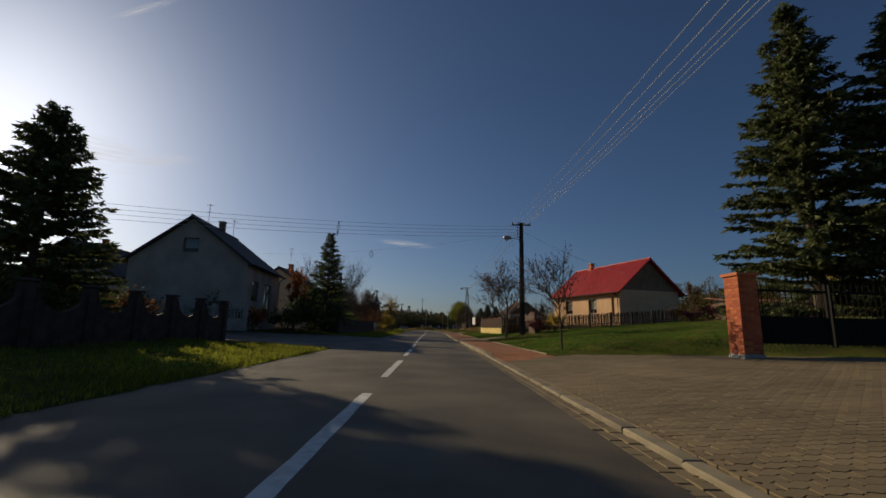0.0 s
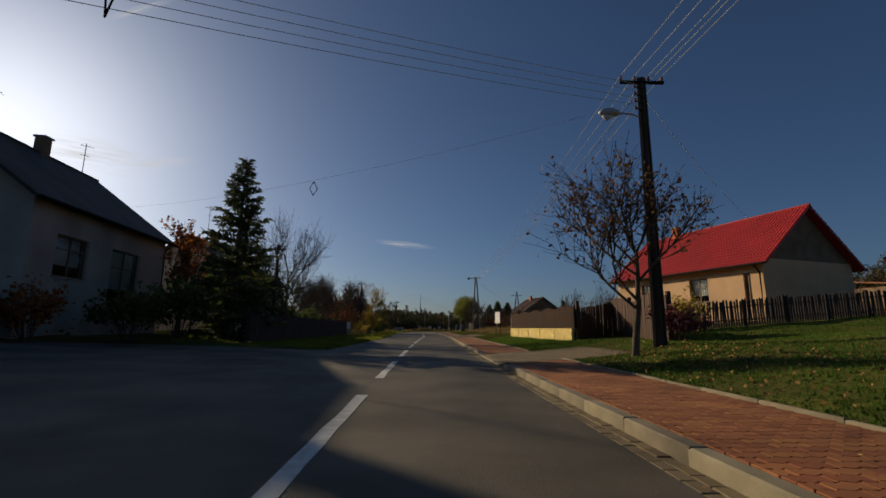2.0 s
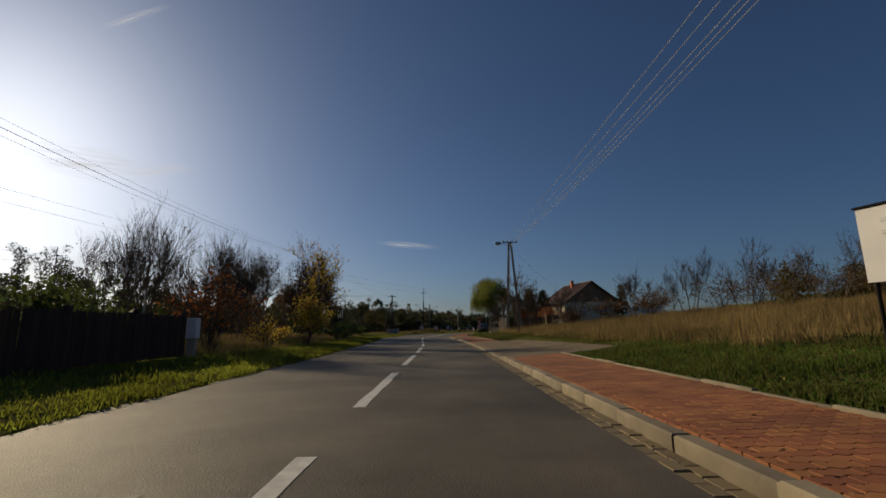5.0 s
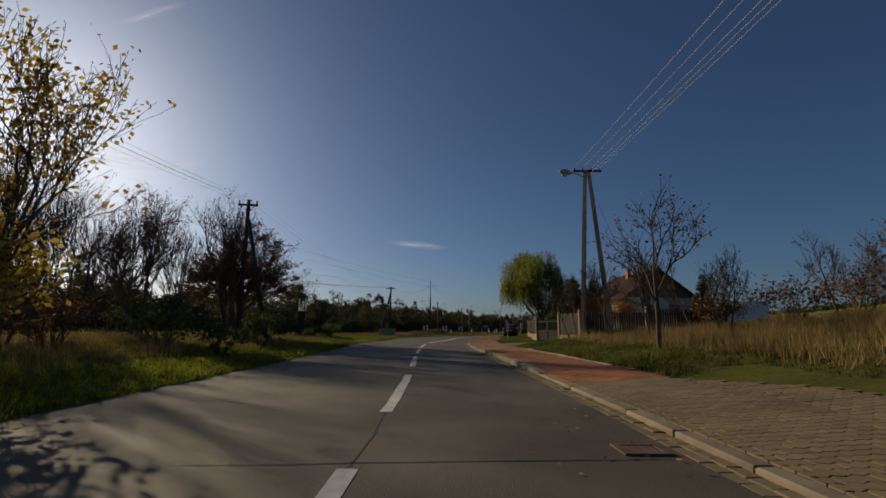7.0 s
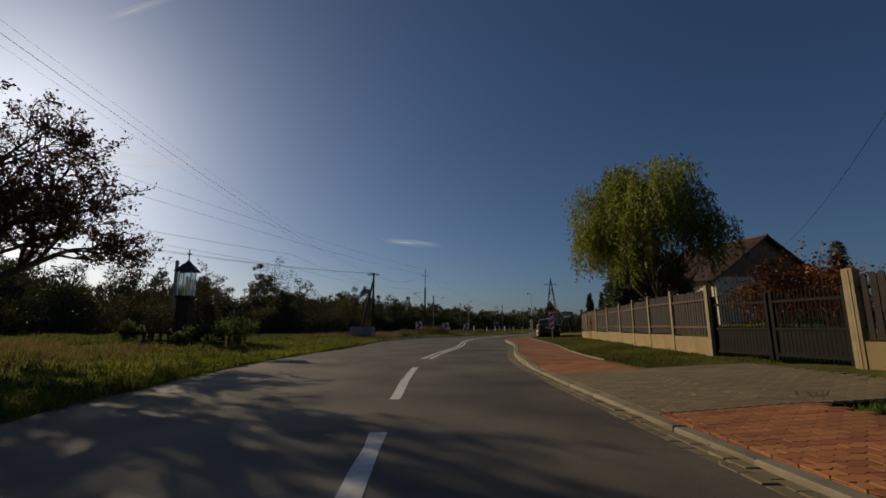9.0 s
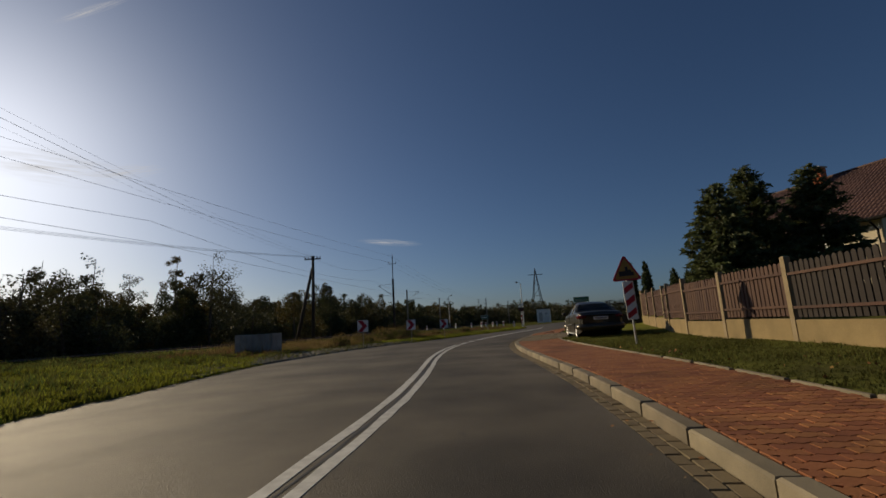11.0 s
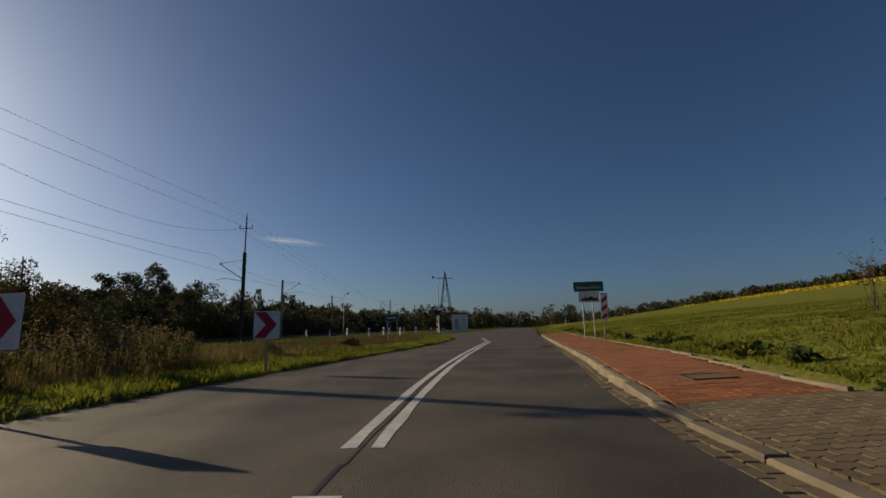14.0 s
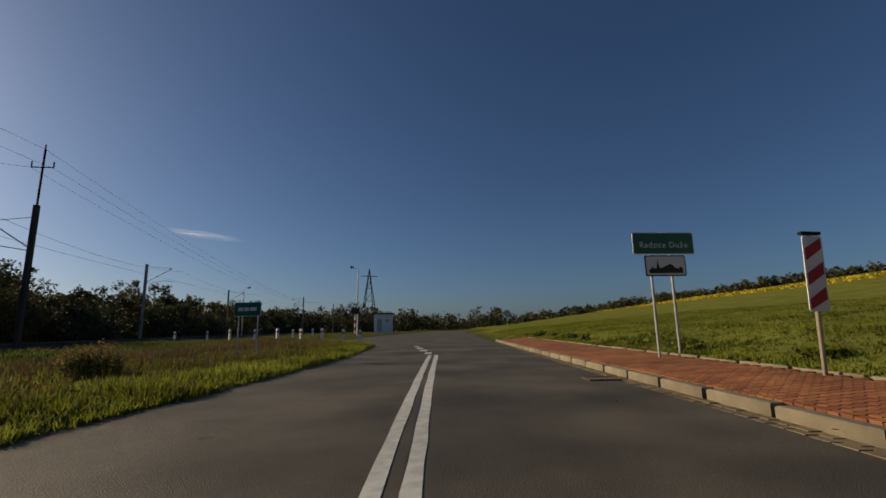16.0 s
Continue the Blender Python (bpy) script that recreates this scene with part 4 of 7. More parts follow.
def aerial(x, y, z0, z1, bars=4, turn=20):
    """A rooftop aerial mast with cross rods."""
    t = thing("aerial", "thin metal rooftop aerial with cross rods", "aerial", pose(x, y, z0, 0, 0, turn))
    h = z1 - z0
    part("mast", Bag().tube([(0, 0, -0.3), (0, 0, h)], 0.022, 6), "steel", t)
    part("boom", Bag().tube([(-0.25, 0, h - 0.15), (0.35, 0, h - 0.15)], 0.012, 5), "steel", t)
    for k in range(bars):
        part("rod", Bag().tube([(-0.2 + 0.16 * k, -0.28, h - 0.15), (-0.2 + 0.16 * k, 0.28, h - 0.15)], 0.008, 4), "steel", t)
    part("boom", Bag().tube([(-0.2, 0, h - 0.7), (0.2, 0, h - 0.7)], 0.012, 5), "steel", t)
    return t


# grey house with a dark roof beside the side road; its long front faces the road
h1, q = gable_house("house", "grey stucco house with dark saddle roof and attic window", -13.35, 40.0, 185.4, 9.0, 8.5, 5.5, 8.75, "stucco", "roof_dark", z=0.55,
                    front_holes=[(2.2, 4.4, 1.2, 3.7), (5.9, 7.7, 2.1, 3.7)], gable_hole=(3.7, 4.85, 5.55, 6.65), hole_far=True)
chimney(h1, 4.25, 3.6, q["zr"] - 0.4, q["zr"] + 0.85, material="brown_wall")
aerial(-16.9, 33.0, 8.5, 10.5)
aerial(-17.6, 38.9, 8.6, 10.6, 3, 50)
h2, q = gable_house("house", "pale stucco bungalow with dark saddle roof", -11.7, 54.0, 180, 7.6, 8.0, 4.35, 7.0, "stucco", "roof_dark", z=0.5,
                    front_holes=[(1.2, 2.4, 1.3, 2.7), (4.6, 5.8, 1.3, 2.7)])
chimney(h2, 3.6, 5.0, q["zr"] - 0.4, q["zr"] + 0.7)
aerial(-14.6, 46.6, 6.4, 9.3, 3, -30)
h0, q = gable_house("house", "grey house with dark roof behind garden trees", -28.4, 49.5, 180, 10.5, 9.0, 5.2, 8.4, "stucco", "roof_dark", z=0.6,
                    front_holes=[(3, 4.4, 1.4, 2.8)])
chimney(h0, 4.5, 6.0, q["zr"] - 0.4, q["zr"] + 0.8)
aerial(-31.0, 40.2, 7.9, 10.2, 4, 10)
h3, q = gable_house("house", "peach stucco cottage with bright red metal tile roof", 18.5, 38.5, 17, 11.2, 6.8, 4.68, 7.65, "peach", "roof_red", wave=0.016, gable_mat="brown_wall", z=1.3,
                    front_holes=[(0.75, 1.15, 1.1, 2.7), (3.4, 4.7, 1.25, 2.65), (7.5, 8.8, 1.25, 2.65)])
chimney(h3, 3.4, 8.6, q["zr"] - 0.4, q["zr"] + 0.65)
t = thing("shed", "long low outbuilding with rust-red roof beyond the hedge", "shed", pose(35.5, 47.0, 2.0, 0, 0, 4))
part("wall", Bag().box((0, 0, -0.8), (13.5, 5.0, 2.35), 0.02), "brown_wall", t)
rb = Bag()
roof_slab(rb, (-0.4, -0.4, 2.37), (13.9, -0.4, 2.37), (13.9, 5.4, 3.1), (-0.4, 5.4, 3.1), 0.1)
part("roof", rb, "rust_roof", t)
h5, q = gable_house("house", "cream house with brown tile roof behind a street fence", 19.7, 110.5, 12, 8.4, 9.1, 4.5, 7.6, "cream", "roof_brown", wave=0.02, over=0.5, gable_mat="brown_wall",
                    front_holes=[(1.6, 3.0, 1.7, 3.0), (5.4, 6.2, 1.7, 3.0)], near_holes=[(2.0, 3.4, 1.4, 2.8), (5.4, 6.8, 1.4, 2.8)], frame="frame_white")
chimney(h5, 3.9, 4.6, q["zr"] - 0.8, q["zr"] + 0.55)

# ---- poles, lamps and wires ----
def lattice_pole(parent, foot, top, w0=0.28, w1=0.18, material="tar_pole"):
    """A concrete ladder pole: two tapering flanges joined by rungs."""
    foot, top = np.array(foot, float), np.array(top, float)
    ax = unit(top - foot)
    side = unit(np.cross(ax, [0, 1, 0]))
    ln = np.linalg.norm(top - foot)
    for sg in (-1, 1):
        part("flange", Bag().tube([foot - ax * 0.3 + side * sg * w0 / 2, top + side * sg * w1 / 2], [0.055, 0.045], 4), material, parent)
    part("web", Bag().tube([foot - ax * 0.3, top], [w0 * 0.42, w1 * 0.42], 4), material, parent)
    n = int(ln / 0.42)
    for k in range(n):
        f = (k + 0.5) / n
        p = foot + (top - foot) * f
        w = (w0 * (1 - f) + w1 * f) / 2
        part("rung", Bag().tube([p - side * w, p + side * w], 0.05, 4), material, parent)


def insulator(parent, p, h=0.16):
    p = np.array(p, float)
    i = part("insulator", Bag().tube([p, p + (0, 0, h * 0.3), p + (0, 0, h * 0.5), p + (0, 0, h * 0.75), p + (0, 0, h)], [0.025, 0.045, 0.03, 0.04, 0.02], 8), "porcelain", parent)
    return i


def lamp_head(parent, at, way):
    """A cobra-head lantern on a short arm."""
    at, way = np.array(at, float), unit(np.array(way, float))
    part("arm", Bag().tube([at, at + way * 0.25 + (0, 0, 0.1), at + way * 0.6 + (0, 0, 0.12)], 0.025, 6), "steel", parent)
    e = at + way * 0.55 + np.array([0, 0, 0.12])
    head = part("lantern", Bag().tube([e, e + way * 0.08, e + way * 0.28 + (0, 0, 0.01), e + way * 0.5, e + way * 0.6 - (0, 0, 0.02)], [0.05, 0.10, 0.14, 0.11, 0.03], 10), "steel", parent, "grey lantern housing", smooth=True)
    part("bowl", Bag().tube([e + way * 0.22 - (0, 0, 0.10), e + way * 0.36 - (0, 0, 0.17), e + way * 0.50 - (0, 0, 0.09)], [0.05, 0.09, 0.04], 10), "lamp_clear", head, smooth=True)


def sag(a, b, drop, n=18):
    a, b = np.array(a, float), np.array(b, float)
    t = np.linspace(0, 1, n)[:, None]
    return a * (1 - t) + b * t - np.array([0, 0, 1.0]) * (4 * drop * t * (1 - t))


def wire(a, b, drop=0.4, r=0.011, name="cable", label="overhead wire sagging between poles", material="wire"):
    ob = part(name, Bag().tube(sag(a, b, drop), r, 4, caps=False), material, None)
    return tagged(ob, label, "cable", "overhead wires")


PA, PB, PZ = np.array([7.5, 27.7, 0.55]), np.array([7.15, 80.9, 0.5]), np.array([8.2, -22.0, 0.5])
t = thing("utility_pole", "dark concrete ladder pole with crossarm and street lamp", "utility pole")
lattice_pole(t, PA, PA + (0, 0, 7.6))
arm = part("crossarm", Bag().box((6.85, 27.64, 7.95), (8.15, 27.72, 8.03), 0.01), "dark_metal", t)
for k in range(4):
    insulator(arm, (6.9 + 0.4 * k, 27.68, 8.03))
for k in range(4):
    part("bracket", Bag().tube([(7.5, 27.65, 7.75 - 0.22 * k), (7.2, 27.5, 7.75 - 0.22 * k)], 0.018, 5), "dark_metal", t)
    insulator(t, (7.2, 27.5, 7.7 - 0.22 * k), 0.12)
lamp_head(t, PA + (-0.1, 0, 6.35), (-1, 0.15, 0.1))
t = thing("utility_pole", "pair of weathered concrete poles leaning together with street lamp", "utility pole")
for foot_, top_ in (((6.75, 81.5, 0.1), (7.10, 80.9, 8.25)), ((7.80, 80.6, 0.1), (7.28, 80.95, 8.2))):
    part("shaft", Bag().tube([foot_, top_], [0.135, 0.085], 4), "grey_pole", t, "weathered concrete shaft with rust stains")
    f0, f1 = np.array(foot_), np.array(top_)
    for k in range(9):
        c0 = f0 + (f1 - f0) * (0.16 + 0.085 * k)
        # raised dark plate, coloured like the shade inside a step hole
        part("step_hole_shade", Bag().box((-0.03, -0.10, -0.09), (0.03, -0.06, 0.09), 0.01), "tar_pole", t, m=pose(c0[0], c0[1] + 0.01 * k * 0.3, c0[2]))
arm = part("crossarm", Bag().box((6.55, 80.86, 8.2), (7.85, 80.94, 8.28), 0.01), "dark_metal", t)
for k in range(4):
    insulator(arm, (6.62 + 0.38 * k, 80.9, 8.28))
lamp_head(t, (7.0, 80.9, 7.95), (-1, -0.1, 0.1))
for k in range(5):
    ox = (-0.6, -0.2, 0.2, 0.6, 0.05)[k]
    oz = (8.2, 8.2, 8.2, 8.2, 7.85)[k]
    a, e = (PZ[0] + ox, PZ[1], oz), (PA[0] + ox, PA[1], oz)
    wire(a, e, 0.7)
    wire(e, (PB[0] + ox, PB[1], oz + 0.15), 0.8)
    if k < 4:
        wire((7.2, 27.5, 7.85 - 0.22 * k), (-32, 9.8, 6.95 - 0.26 * k), 1.05, 0.008)
wire((7.5, 27.7, 7.6), (19.5, 39.5, 6.3), 0.35, 0.010)
wire((7.15, 80.9, 8.0), (22.5, 109.8, 5.6), 1.4, 0.008, material="dark_metal")
wire((7.4, 27.7, 7.4), (-17.6, 42.5, 8.0), 0.55, 0.005)


def rhomb(x, y, z, w, h, turn, lean=0):
    """An open rhombus of thin rods that keeps wires apart."""
    t = thing("wire_spacer", "dark rhombus spacer hung on overhead wires", "wire spacer", pose(x, y, z, 0, lean, turn))
    c = [(0, 0, h / 2), (w / 2, 0, 0), (0, 0, -h / 2), (-w / 2, 0, 0)]
    for k in range(4):
        part("rod", Bag().tube([c[k], c[(k + 1) % 4]], 0.018, 5), "dark_metal", t)
    return t


rhomb(-3.85, 34.6, 6.85, 0.34, 0.62, 0)
rhomb(-3.95, 22.6, 6.38, 0.12, 0.85, 20, 4)


def timber_pole(label, x, y, top, arm=1.2, turn=0.0, strut=None, pins=4, radius=0.13, lamp=False):
    z = ground_z(x, y)
    t = thing("utility_pole", label, "utility pole", pose(x, y, z, 0, 0, turn))
    h = top - z
    part("pole", Bag().tube([(0, 0, -0.3), (0, 0, h)], [radius, radius * 0.7], 9), "tar_pole", t, smooth=True)
    c = part("crossarm", Bag().box((-arm / 2, -0.13, h - 0.35), (arm / 2, -0.03, h - 0.25), 0.01), "tar_pole", t)
    for k in range(pins):
        insulator(c, (-arm / 2 + 0.06 + (arm - 0.12) * k / (pins - 1), -0.08, h - 0.25), 0.2)
    if strut:
        part("strut", Bag().tube([(strut[0], strut[1], -0.3), (0.05 * strut[0], 0.05 * strut[1], h * 0.85)], [radius, radius * 0.7], 9), "tar_pole", t, smooth=True)
    if lamp:
        lamp_head(t, (0, -0.1, h - 0.9), (0.4, -1, 0))
    return t


timber_pole("short tarred timber pole with crossarm beside a bungalow", -7.9, 42.0, 5.7, 0.9, 10, lamp=True)
timber_pole("tarred timber pole with leaning strut among bare trees", -10.1, 83.8, 7.75, 1.0, 10, (1.5, -0.1), 3)
timber_pole("stout tarred timber pole with strut and broad crossarm", -9.2, 133.2, 7.75, 1.5, -8, (-1.7, 0.3), 6, 0.17)
timber_pole("tarred timber pole in the meadow", -29.5, 97.0, 7.4, 1.0, 10)
for k in range(3):
    wire((-10.1 - 0.4 + 0.4 * k, 83.8, 7.7), (-9.2 - 0.5 + 0.5 * k, 133.2, 7.65), 0.9, 0.007 if k == 1 else 0.003)
    wire((-10.1 - 0.4 + 0.4 * k, 83.8, 7.7), (-7.9 - 0.4 + 0.4 * k, 42.0, 5.6), 0.9, 0.008 if k == 1 else 0.004)
    wire((-9.2 - 0.5 + 0.5 * k, 133.2, 7.65), (-29.5 - 0.3 + 0.3 * k, 97.0, 7.3), 0.7, 0.008)

# ---- railway ----
TRK = lambda y: -7.2 + 0.29 * (y - 156)
track = tagged(thing("railway", "single electrified railway track on dark ballast", "railway"), kind="structure")
ys = np.arange(40, 420, 4.0)
b = Bag()
sec = [(-2.6, -0.35), (-1.7, 0.22), (1.7, 0.22), (2.6, -0.35)]
v = [(TRK(y) + dx * 0.96, y - dx * 0.28, dz) for y in ys for dx, dz in sec]
b.add(v, [(4 * k + j, 4 * k + j + 1, 4 * k + j + 5, 4 * k + j + 4) for k in range(len(ys) - 1) for j in range(3)])
part("ballast", b, "ballast", track)
for sg in (-0.75, 0.75):
    part("rail", Bag().tube([(TRK(y) + sg * 0.96, y - sg * 0.28, 0.40) for y in ys], 0.05, 4), "rail", track)
sl = Bag().box((-1.25, -0.12, 0.16), (1.25, 0.12, 0.31), 0.02).mesh("sleeper", "tar_pole")
for y in np.arange(120, 215, 0.65):
    part("sleeper", sl, None, track, m=pose(TRK(y), y, 0, 0, 0, -16.2))


def rail_mast(x, y, top, arm, label="steel railway mast with bracket arm holding contact wire", upper=0.0):
    z = -0.1
    t = thing("railway_mast", label, "railway mast", pose(x, y, z, 0, 0, -16), "railway masts")
    h = top - z - upper
    part("column", Bag().box((-0.11, -0.11, -0.3), (0.11, 0.11, h)), "grey_pole" if not upper else "tar_pole", t)
    if upper:
        part("extension", Bag().tube([(0, 0, h - 0.5), (0.02, 0, h + upper)], 0.055, 6), "dark_metal", t)
        part("crosspiece", Bag().tube([(-0.55, 0, h + upper - 1.05), (0.55, 0, h + upper - 1.05)], 0.035, 5), "dark_metal", t)
        for sx in (-0.55, 0.55):
            insulator(t, (sx, 0, h + upper - 1.05), 0.35)
        insulator(t, (0.02, 0, h + upper), 0.3)
    a = 6.9 if upper else h - 0.6
    part("stay", Bag().tube([(0, 0, a - 1.4), (arm, 0, a + 0.1)], 0.035, 5), "steel", t)
    part("steady_arm", Bag().tube([(0, 0, a - 1.5), (arm * 0.75, 0, a - 1.2), (arm * 1.1, 0, a - 1.35)], 0.025, 5), "steel", t)
    part("tie", Bag().tube([(0, 0, a + 0.35), (arm, 0, a + 0.1)], 0.018, 4), "steel", t)
    insulator(t, (arm * 0.9, 0, a - 0.05), 0.3)
    return t


masts = [(-3.85, 156.0, 11.0, -2.2, 3.2), (-3.2, 182.5, 8.3, 2.6, 0), (4.0, 214.0, 8.3, 2.6, 0), (19.0, 232.0, 8.5, -2.6, 0), (30.5, 258.0, 8.5, 2.6, 0), (41.0, 285.0, 8.5, -2.6, 0), (-26.0, 120.0, 7.4, 1.6, 0), (-30.5, 90.0, 8.2, -2.4, 0), (50, 320, 9.5, 2.6, 0)]
for x, y, top, arm_, upper in masts:
    rail_mast(x, y, top, arm_, upper=upper)
for a, e in (((-35, 60), (-14.3, 118)), ((-14.3, 118), (-6.5, 156)), ((-6.5, 156), (0.2, 182.5)), ((0.2, 182.5), (9, 214)), ((9, 214), (28, 290))):
    wire((*a, 6.4), (*e, 6.4), 0.1, 0.010, label="railway contact wire between masts")
    wire((*a, 7.6), (*e, 7.6), 0.8, 0.010, label="railway carrier wire between masts")
for ox, oz in ((-0.55, 9.9), (0.55, 9.9), (0, 11.0)):
    wire((-3.85 + ox, 156, oz), (-9.2 + ox, 133.2, 7.9) if ox < 0 else (-34 + ox, 60, oz + 1.0), 1.2, 0.009)
    wire((-3.85 + ox, 156, oz), (27 + ox, 262, 9.0), 2.2, 0.009)

# ---- level crossing in the distance ----
t = thing("street_lamp", "tall slender grey street lamp by the level crossing", "street lamp", pose(19.2, 179.6, 0.2))
part("pole", Bag().tube([(0, 0, -0.2), (0, 0, 8.0)], [0.10, 0.06], 8), "white", t)
lamp_head(t, (0, 0, 7.95), (-1, -0.3, 0.15))
t = thing("street_lamp", "tall slender grey street lamp beyond the railway", "street lamp", pose(6.5, 214, 0.0))
part("pole", Bag().tube([(0, 0, -0.2), (0, 0, 8.6)], [0.10, 0.06], 8), "steel", t)
lamp_head(t, (0, 0, 8.55), (1, -0.3, 0.15))
t = thing("crossing_signal", "level crossing signal with red lamps on a striped post", "signal", pose(18.6, 178.2, 0.2))
for k in range(6):
    part("band", Bag().tube([(0, 0, 0.4 * k - 0.2), (0, 0, 0.4 * k + 0.2)], 0.09, 8), "white" if k % 2 else "sign_red", t)
part("post", Bag().tube([(0, 0, 2.2), (0, 0, 3.8)], 0.05, 8), "steel", t)
part("backboard", Bag().box((-0.5, -0.06, 2.5), (0.5, 0.0, 3.2), 0.02), "black", t)
for sx in (-0.25, 0.25):
    part("lamp", Bag().tube([(sx, -0.18, 2.8), (sx, -0.065, 2.8)], 0.13, 12), "lamp_red", t)
for sg in (-1, 1):
    part("cross_board", Bag().box((-0.6, -0.05, -0.07), (0.6, -0.02, 0.07)), "white", t, m=pose(0, -0.02, 3.6, 0, 28 * sg, 0))
t = thing("crossing_cabin", "pale grey technical cabin by the railway", "cabin", pose(28.5, 200.0, 0.5, 0, 0, -20))
part("body", Bag().box((-1.5, -1.2, -0.3), (1.5, 1.2, 2.9), 0.05), "white", t)
part("roof", Bag().box((-1.65, -1.35, 2.905), (1.65, 1.35, 3.05), 0.03), "dark_metal", t)
part("door", Bag().box((-1.0, -1.24, 0.0), (-0.2, -1.203, 2.1)), "steel", t)
part("vent", Bag().box((0.4, -1.23, 1.6), (1.0, -1.203, 2.0)), "steel", t)
t = thing("power_pylon", "distant four-legged lattice power pylon", "pylon", pose(52, 300, 3.0))
for sx, sy in ((-1, -1), (1, -1), (1, 1), (-1, 1)):
    part("leg", Bag().tube([(sx * 3, sy * 2.4, -1), (sx * 0.5, sy * 0.4, 18), (0, 0, 22)], 0.16, 4), "tar_pole", t)
for z in (4, 9, 14):
    f = 3 - 2.5 * z / 18
    part("brace", Bag().tube([(-f, -f * 0.8, z), (f, -f * 0.8, z)], 0.1, 4), "tar_pole", t)
    part("brace", Bag().tube([(-f, -f * 0.8, z), (f * 0.75, -f * 0.6, z + 4)], 0.1, 4), "tar_pole", t)
part("crossarm", Bag().tube([(-3.4, 0, 19), (3.4, 0, 19)], 0.14, 4), "tar_pole", t)
post = None
for k, (x, y) in enumerate([(7.5, 163), (9.2, 164.2), (10.9, 163.4), (12.4, 162.4), (13.8, 161.2), (14.8, 159.8), (3.5, 176), (0.5, 178), (5.6, 172), (12, 181), (14.5, 183)]):
    if post is None:
        post = thing("marker_post", "short white concrete marker post in the grass", "post", pose(x, y, ground_z(x, y)), "white marker posts")
        part("shaft", Bag().box((-0.09, -0.09, -0.2), (0.09, 0.09, 0.95), 0.04), "white", post)
        part("band", Bag().box((-0.095, -0.095, 0.62), (0.095, 0.095, 0.74)), "sign_red", post)
    else:
        copy_thing(post, pose(x, y, ground_z(x, y), 0, 0, 15 * k))


# ---- fences ----
def picket_mesh(w, h, th, name, material, rounded=True):
    """A flat board with a rounded or pointed head."""
    if rounded:
        top = [(w / 2 * math.cos(a), h - w / 2 + w / 2 * math.sin(a)) for a in np.linspace(0, math.pi, 6)]
    else:
        top = [(w / 2, h - w * 0.5), (0, h), (-w / 2, h - w * 0.5)]
    out = [(-w / 2, 0), (w / 2, 0)] + top
    n = len(out)
    v = [(x, -th / 2, z) for x, z in out] + [(x, th / 2, z) for x, z in out]
    return Bag().add(v, [tuple(range(n)), tuple(range(2 * n - 1, n - 1, -1))] + [(i, i + n, (i + 1) % n + n, (i + 1) % n) for i in range(n)]).mesh(name, material)


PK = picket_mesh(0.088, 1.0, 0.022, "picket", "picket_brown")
PK_W = picket_mesh(0.10, 1.0, 0.022, "picket", "picket")
PK_D = picket_mesh(0.10, 1.0, 0.022, "picket", "picket_dark")
PK_OLD = picket_mesh(0.075, 1.0, 0.022, "picket", "picket_old", False)


def pickets(owner, a, b, z_low, top_of, step, mesh, wild=0.0):
    """Boards from a to b; z_low and top_of give heights at the share of the way."""
    a, b = np.array(a, float), np.array(b, float)
    ln = np.linalg.norm(b - a)
    turn = math.degrees(math.atan2(b[1] - a[1], b[0] - a[0]))
    n = int(ln / step)
    for k in range(n):
        f = (k + 0.5) / n
        p = a + (b - a) * f
        z0 = z_low(f)
        ob = part("picket", mesh, None, owner, m=pose(p[0], p[1], z0, 0, rng.normal(0, 0.4 + wild), turn) @ Matrix.Diagonal((1, 1, top_of(f) - z0 + rng.normal(0, 0.008 + wild * 0.02), 1)))


# wavy-topped brown fence on a yellow stone wall
A, B_ = np.array([6.97, 33.26]), np.array([6.43, 44.75])
for k in range(5):
    p, q_ = A + (B_ - A) * k / 5, A + (B_ - A) * (k + 1) / 5
    t = thing("fence", "arched brown picket panel on a low yellow stone wall", "fence", group="yellow-walled fence")
    turn = math.degrees(math.atan2(*(q_ - p)[::-1]))
    gz = 0.30
    part("post", Bag().box((-0.03, -0.03, gz - 0.1), (0.03, 0.03, 1.82), 0.01), "dark_metal", t, m=pose(*p, 0, 0, 0, turn))
    ln = float(np.linalg.norm(q_ - p))
    wall = part("wall", Bag().box((0.05, -0.09, gz - 0.2), (ln - 0.05, 0.09, 0.88), 0.01), "yellow_stone", t, m=pose(*p, 0, 0, 0, turn))
    for r_ in range(3):
        u = 0.07
        while u < ln - 0.15:
            w = min(rng.uniform(0.25, 0.6), ln - 0.07 - u)
            z0, d = gz + 0.02 + 0.175 * r_, rng.uniform(0.012, 0.03)
            for sg in (1, -1):
                st = Bag().box((u + 0.006, 0.0, z0), (u + w - 0.006, d, z0 + 0.165), 0.0)
                part("stone", st, "yellow_stone", wall, m=pose(0, 0.09 * sg if sg > 0 else -0.09 - d, 0))
            u += w
    part("coping", Bag().box((0.04, -0.12, 0.884), (ln - 0.04, 0.12, 0.93), 0.015), "yellow_stone", t, m=pose(*p, 0, 0, 0, turn))
    for z in (1.05, 1.52):
        part("rail", Bag().box((0.0, 0.012, z), (ln, 0.045, z + 0.04)), "dark_metal", t, m=pose(*p, 0, 0, 0, turn))
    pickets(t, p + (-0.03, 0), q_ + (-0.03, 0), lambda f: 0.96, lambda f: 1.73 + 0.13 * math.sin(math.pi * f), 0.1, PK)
part("post", Bag().box((-0.05, -0.05, 0.1), (0.05, 0.05, 1.88), 0.01), "concrete", t, m=pose(6.43, 44.8, 0))
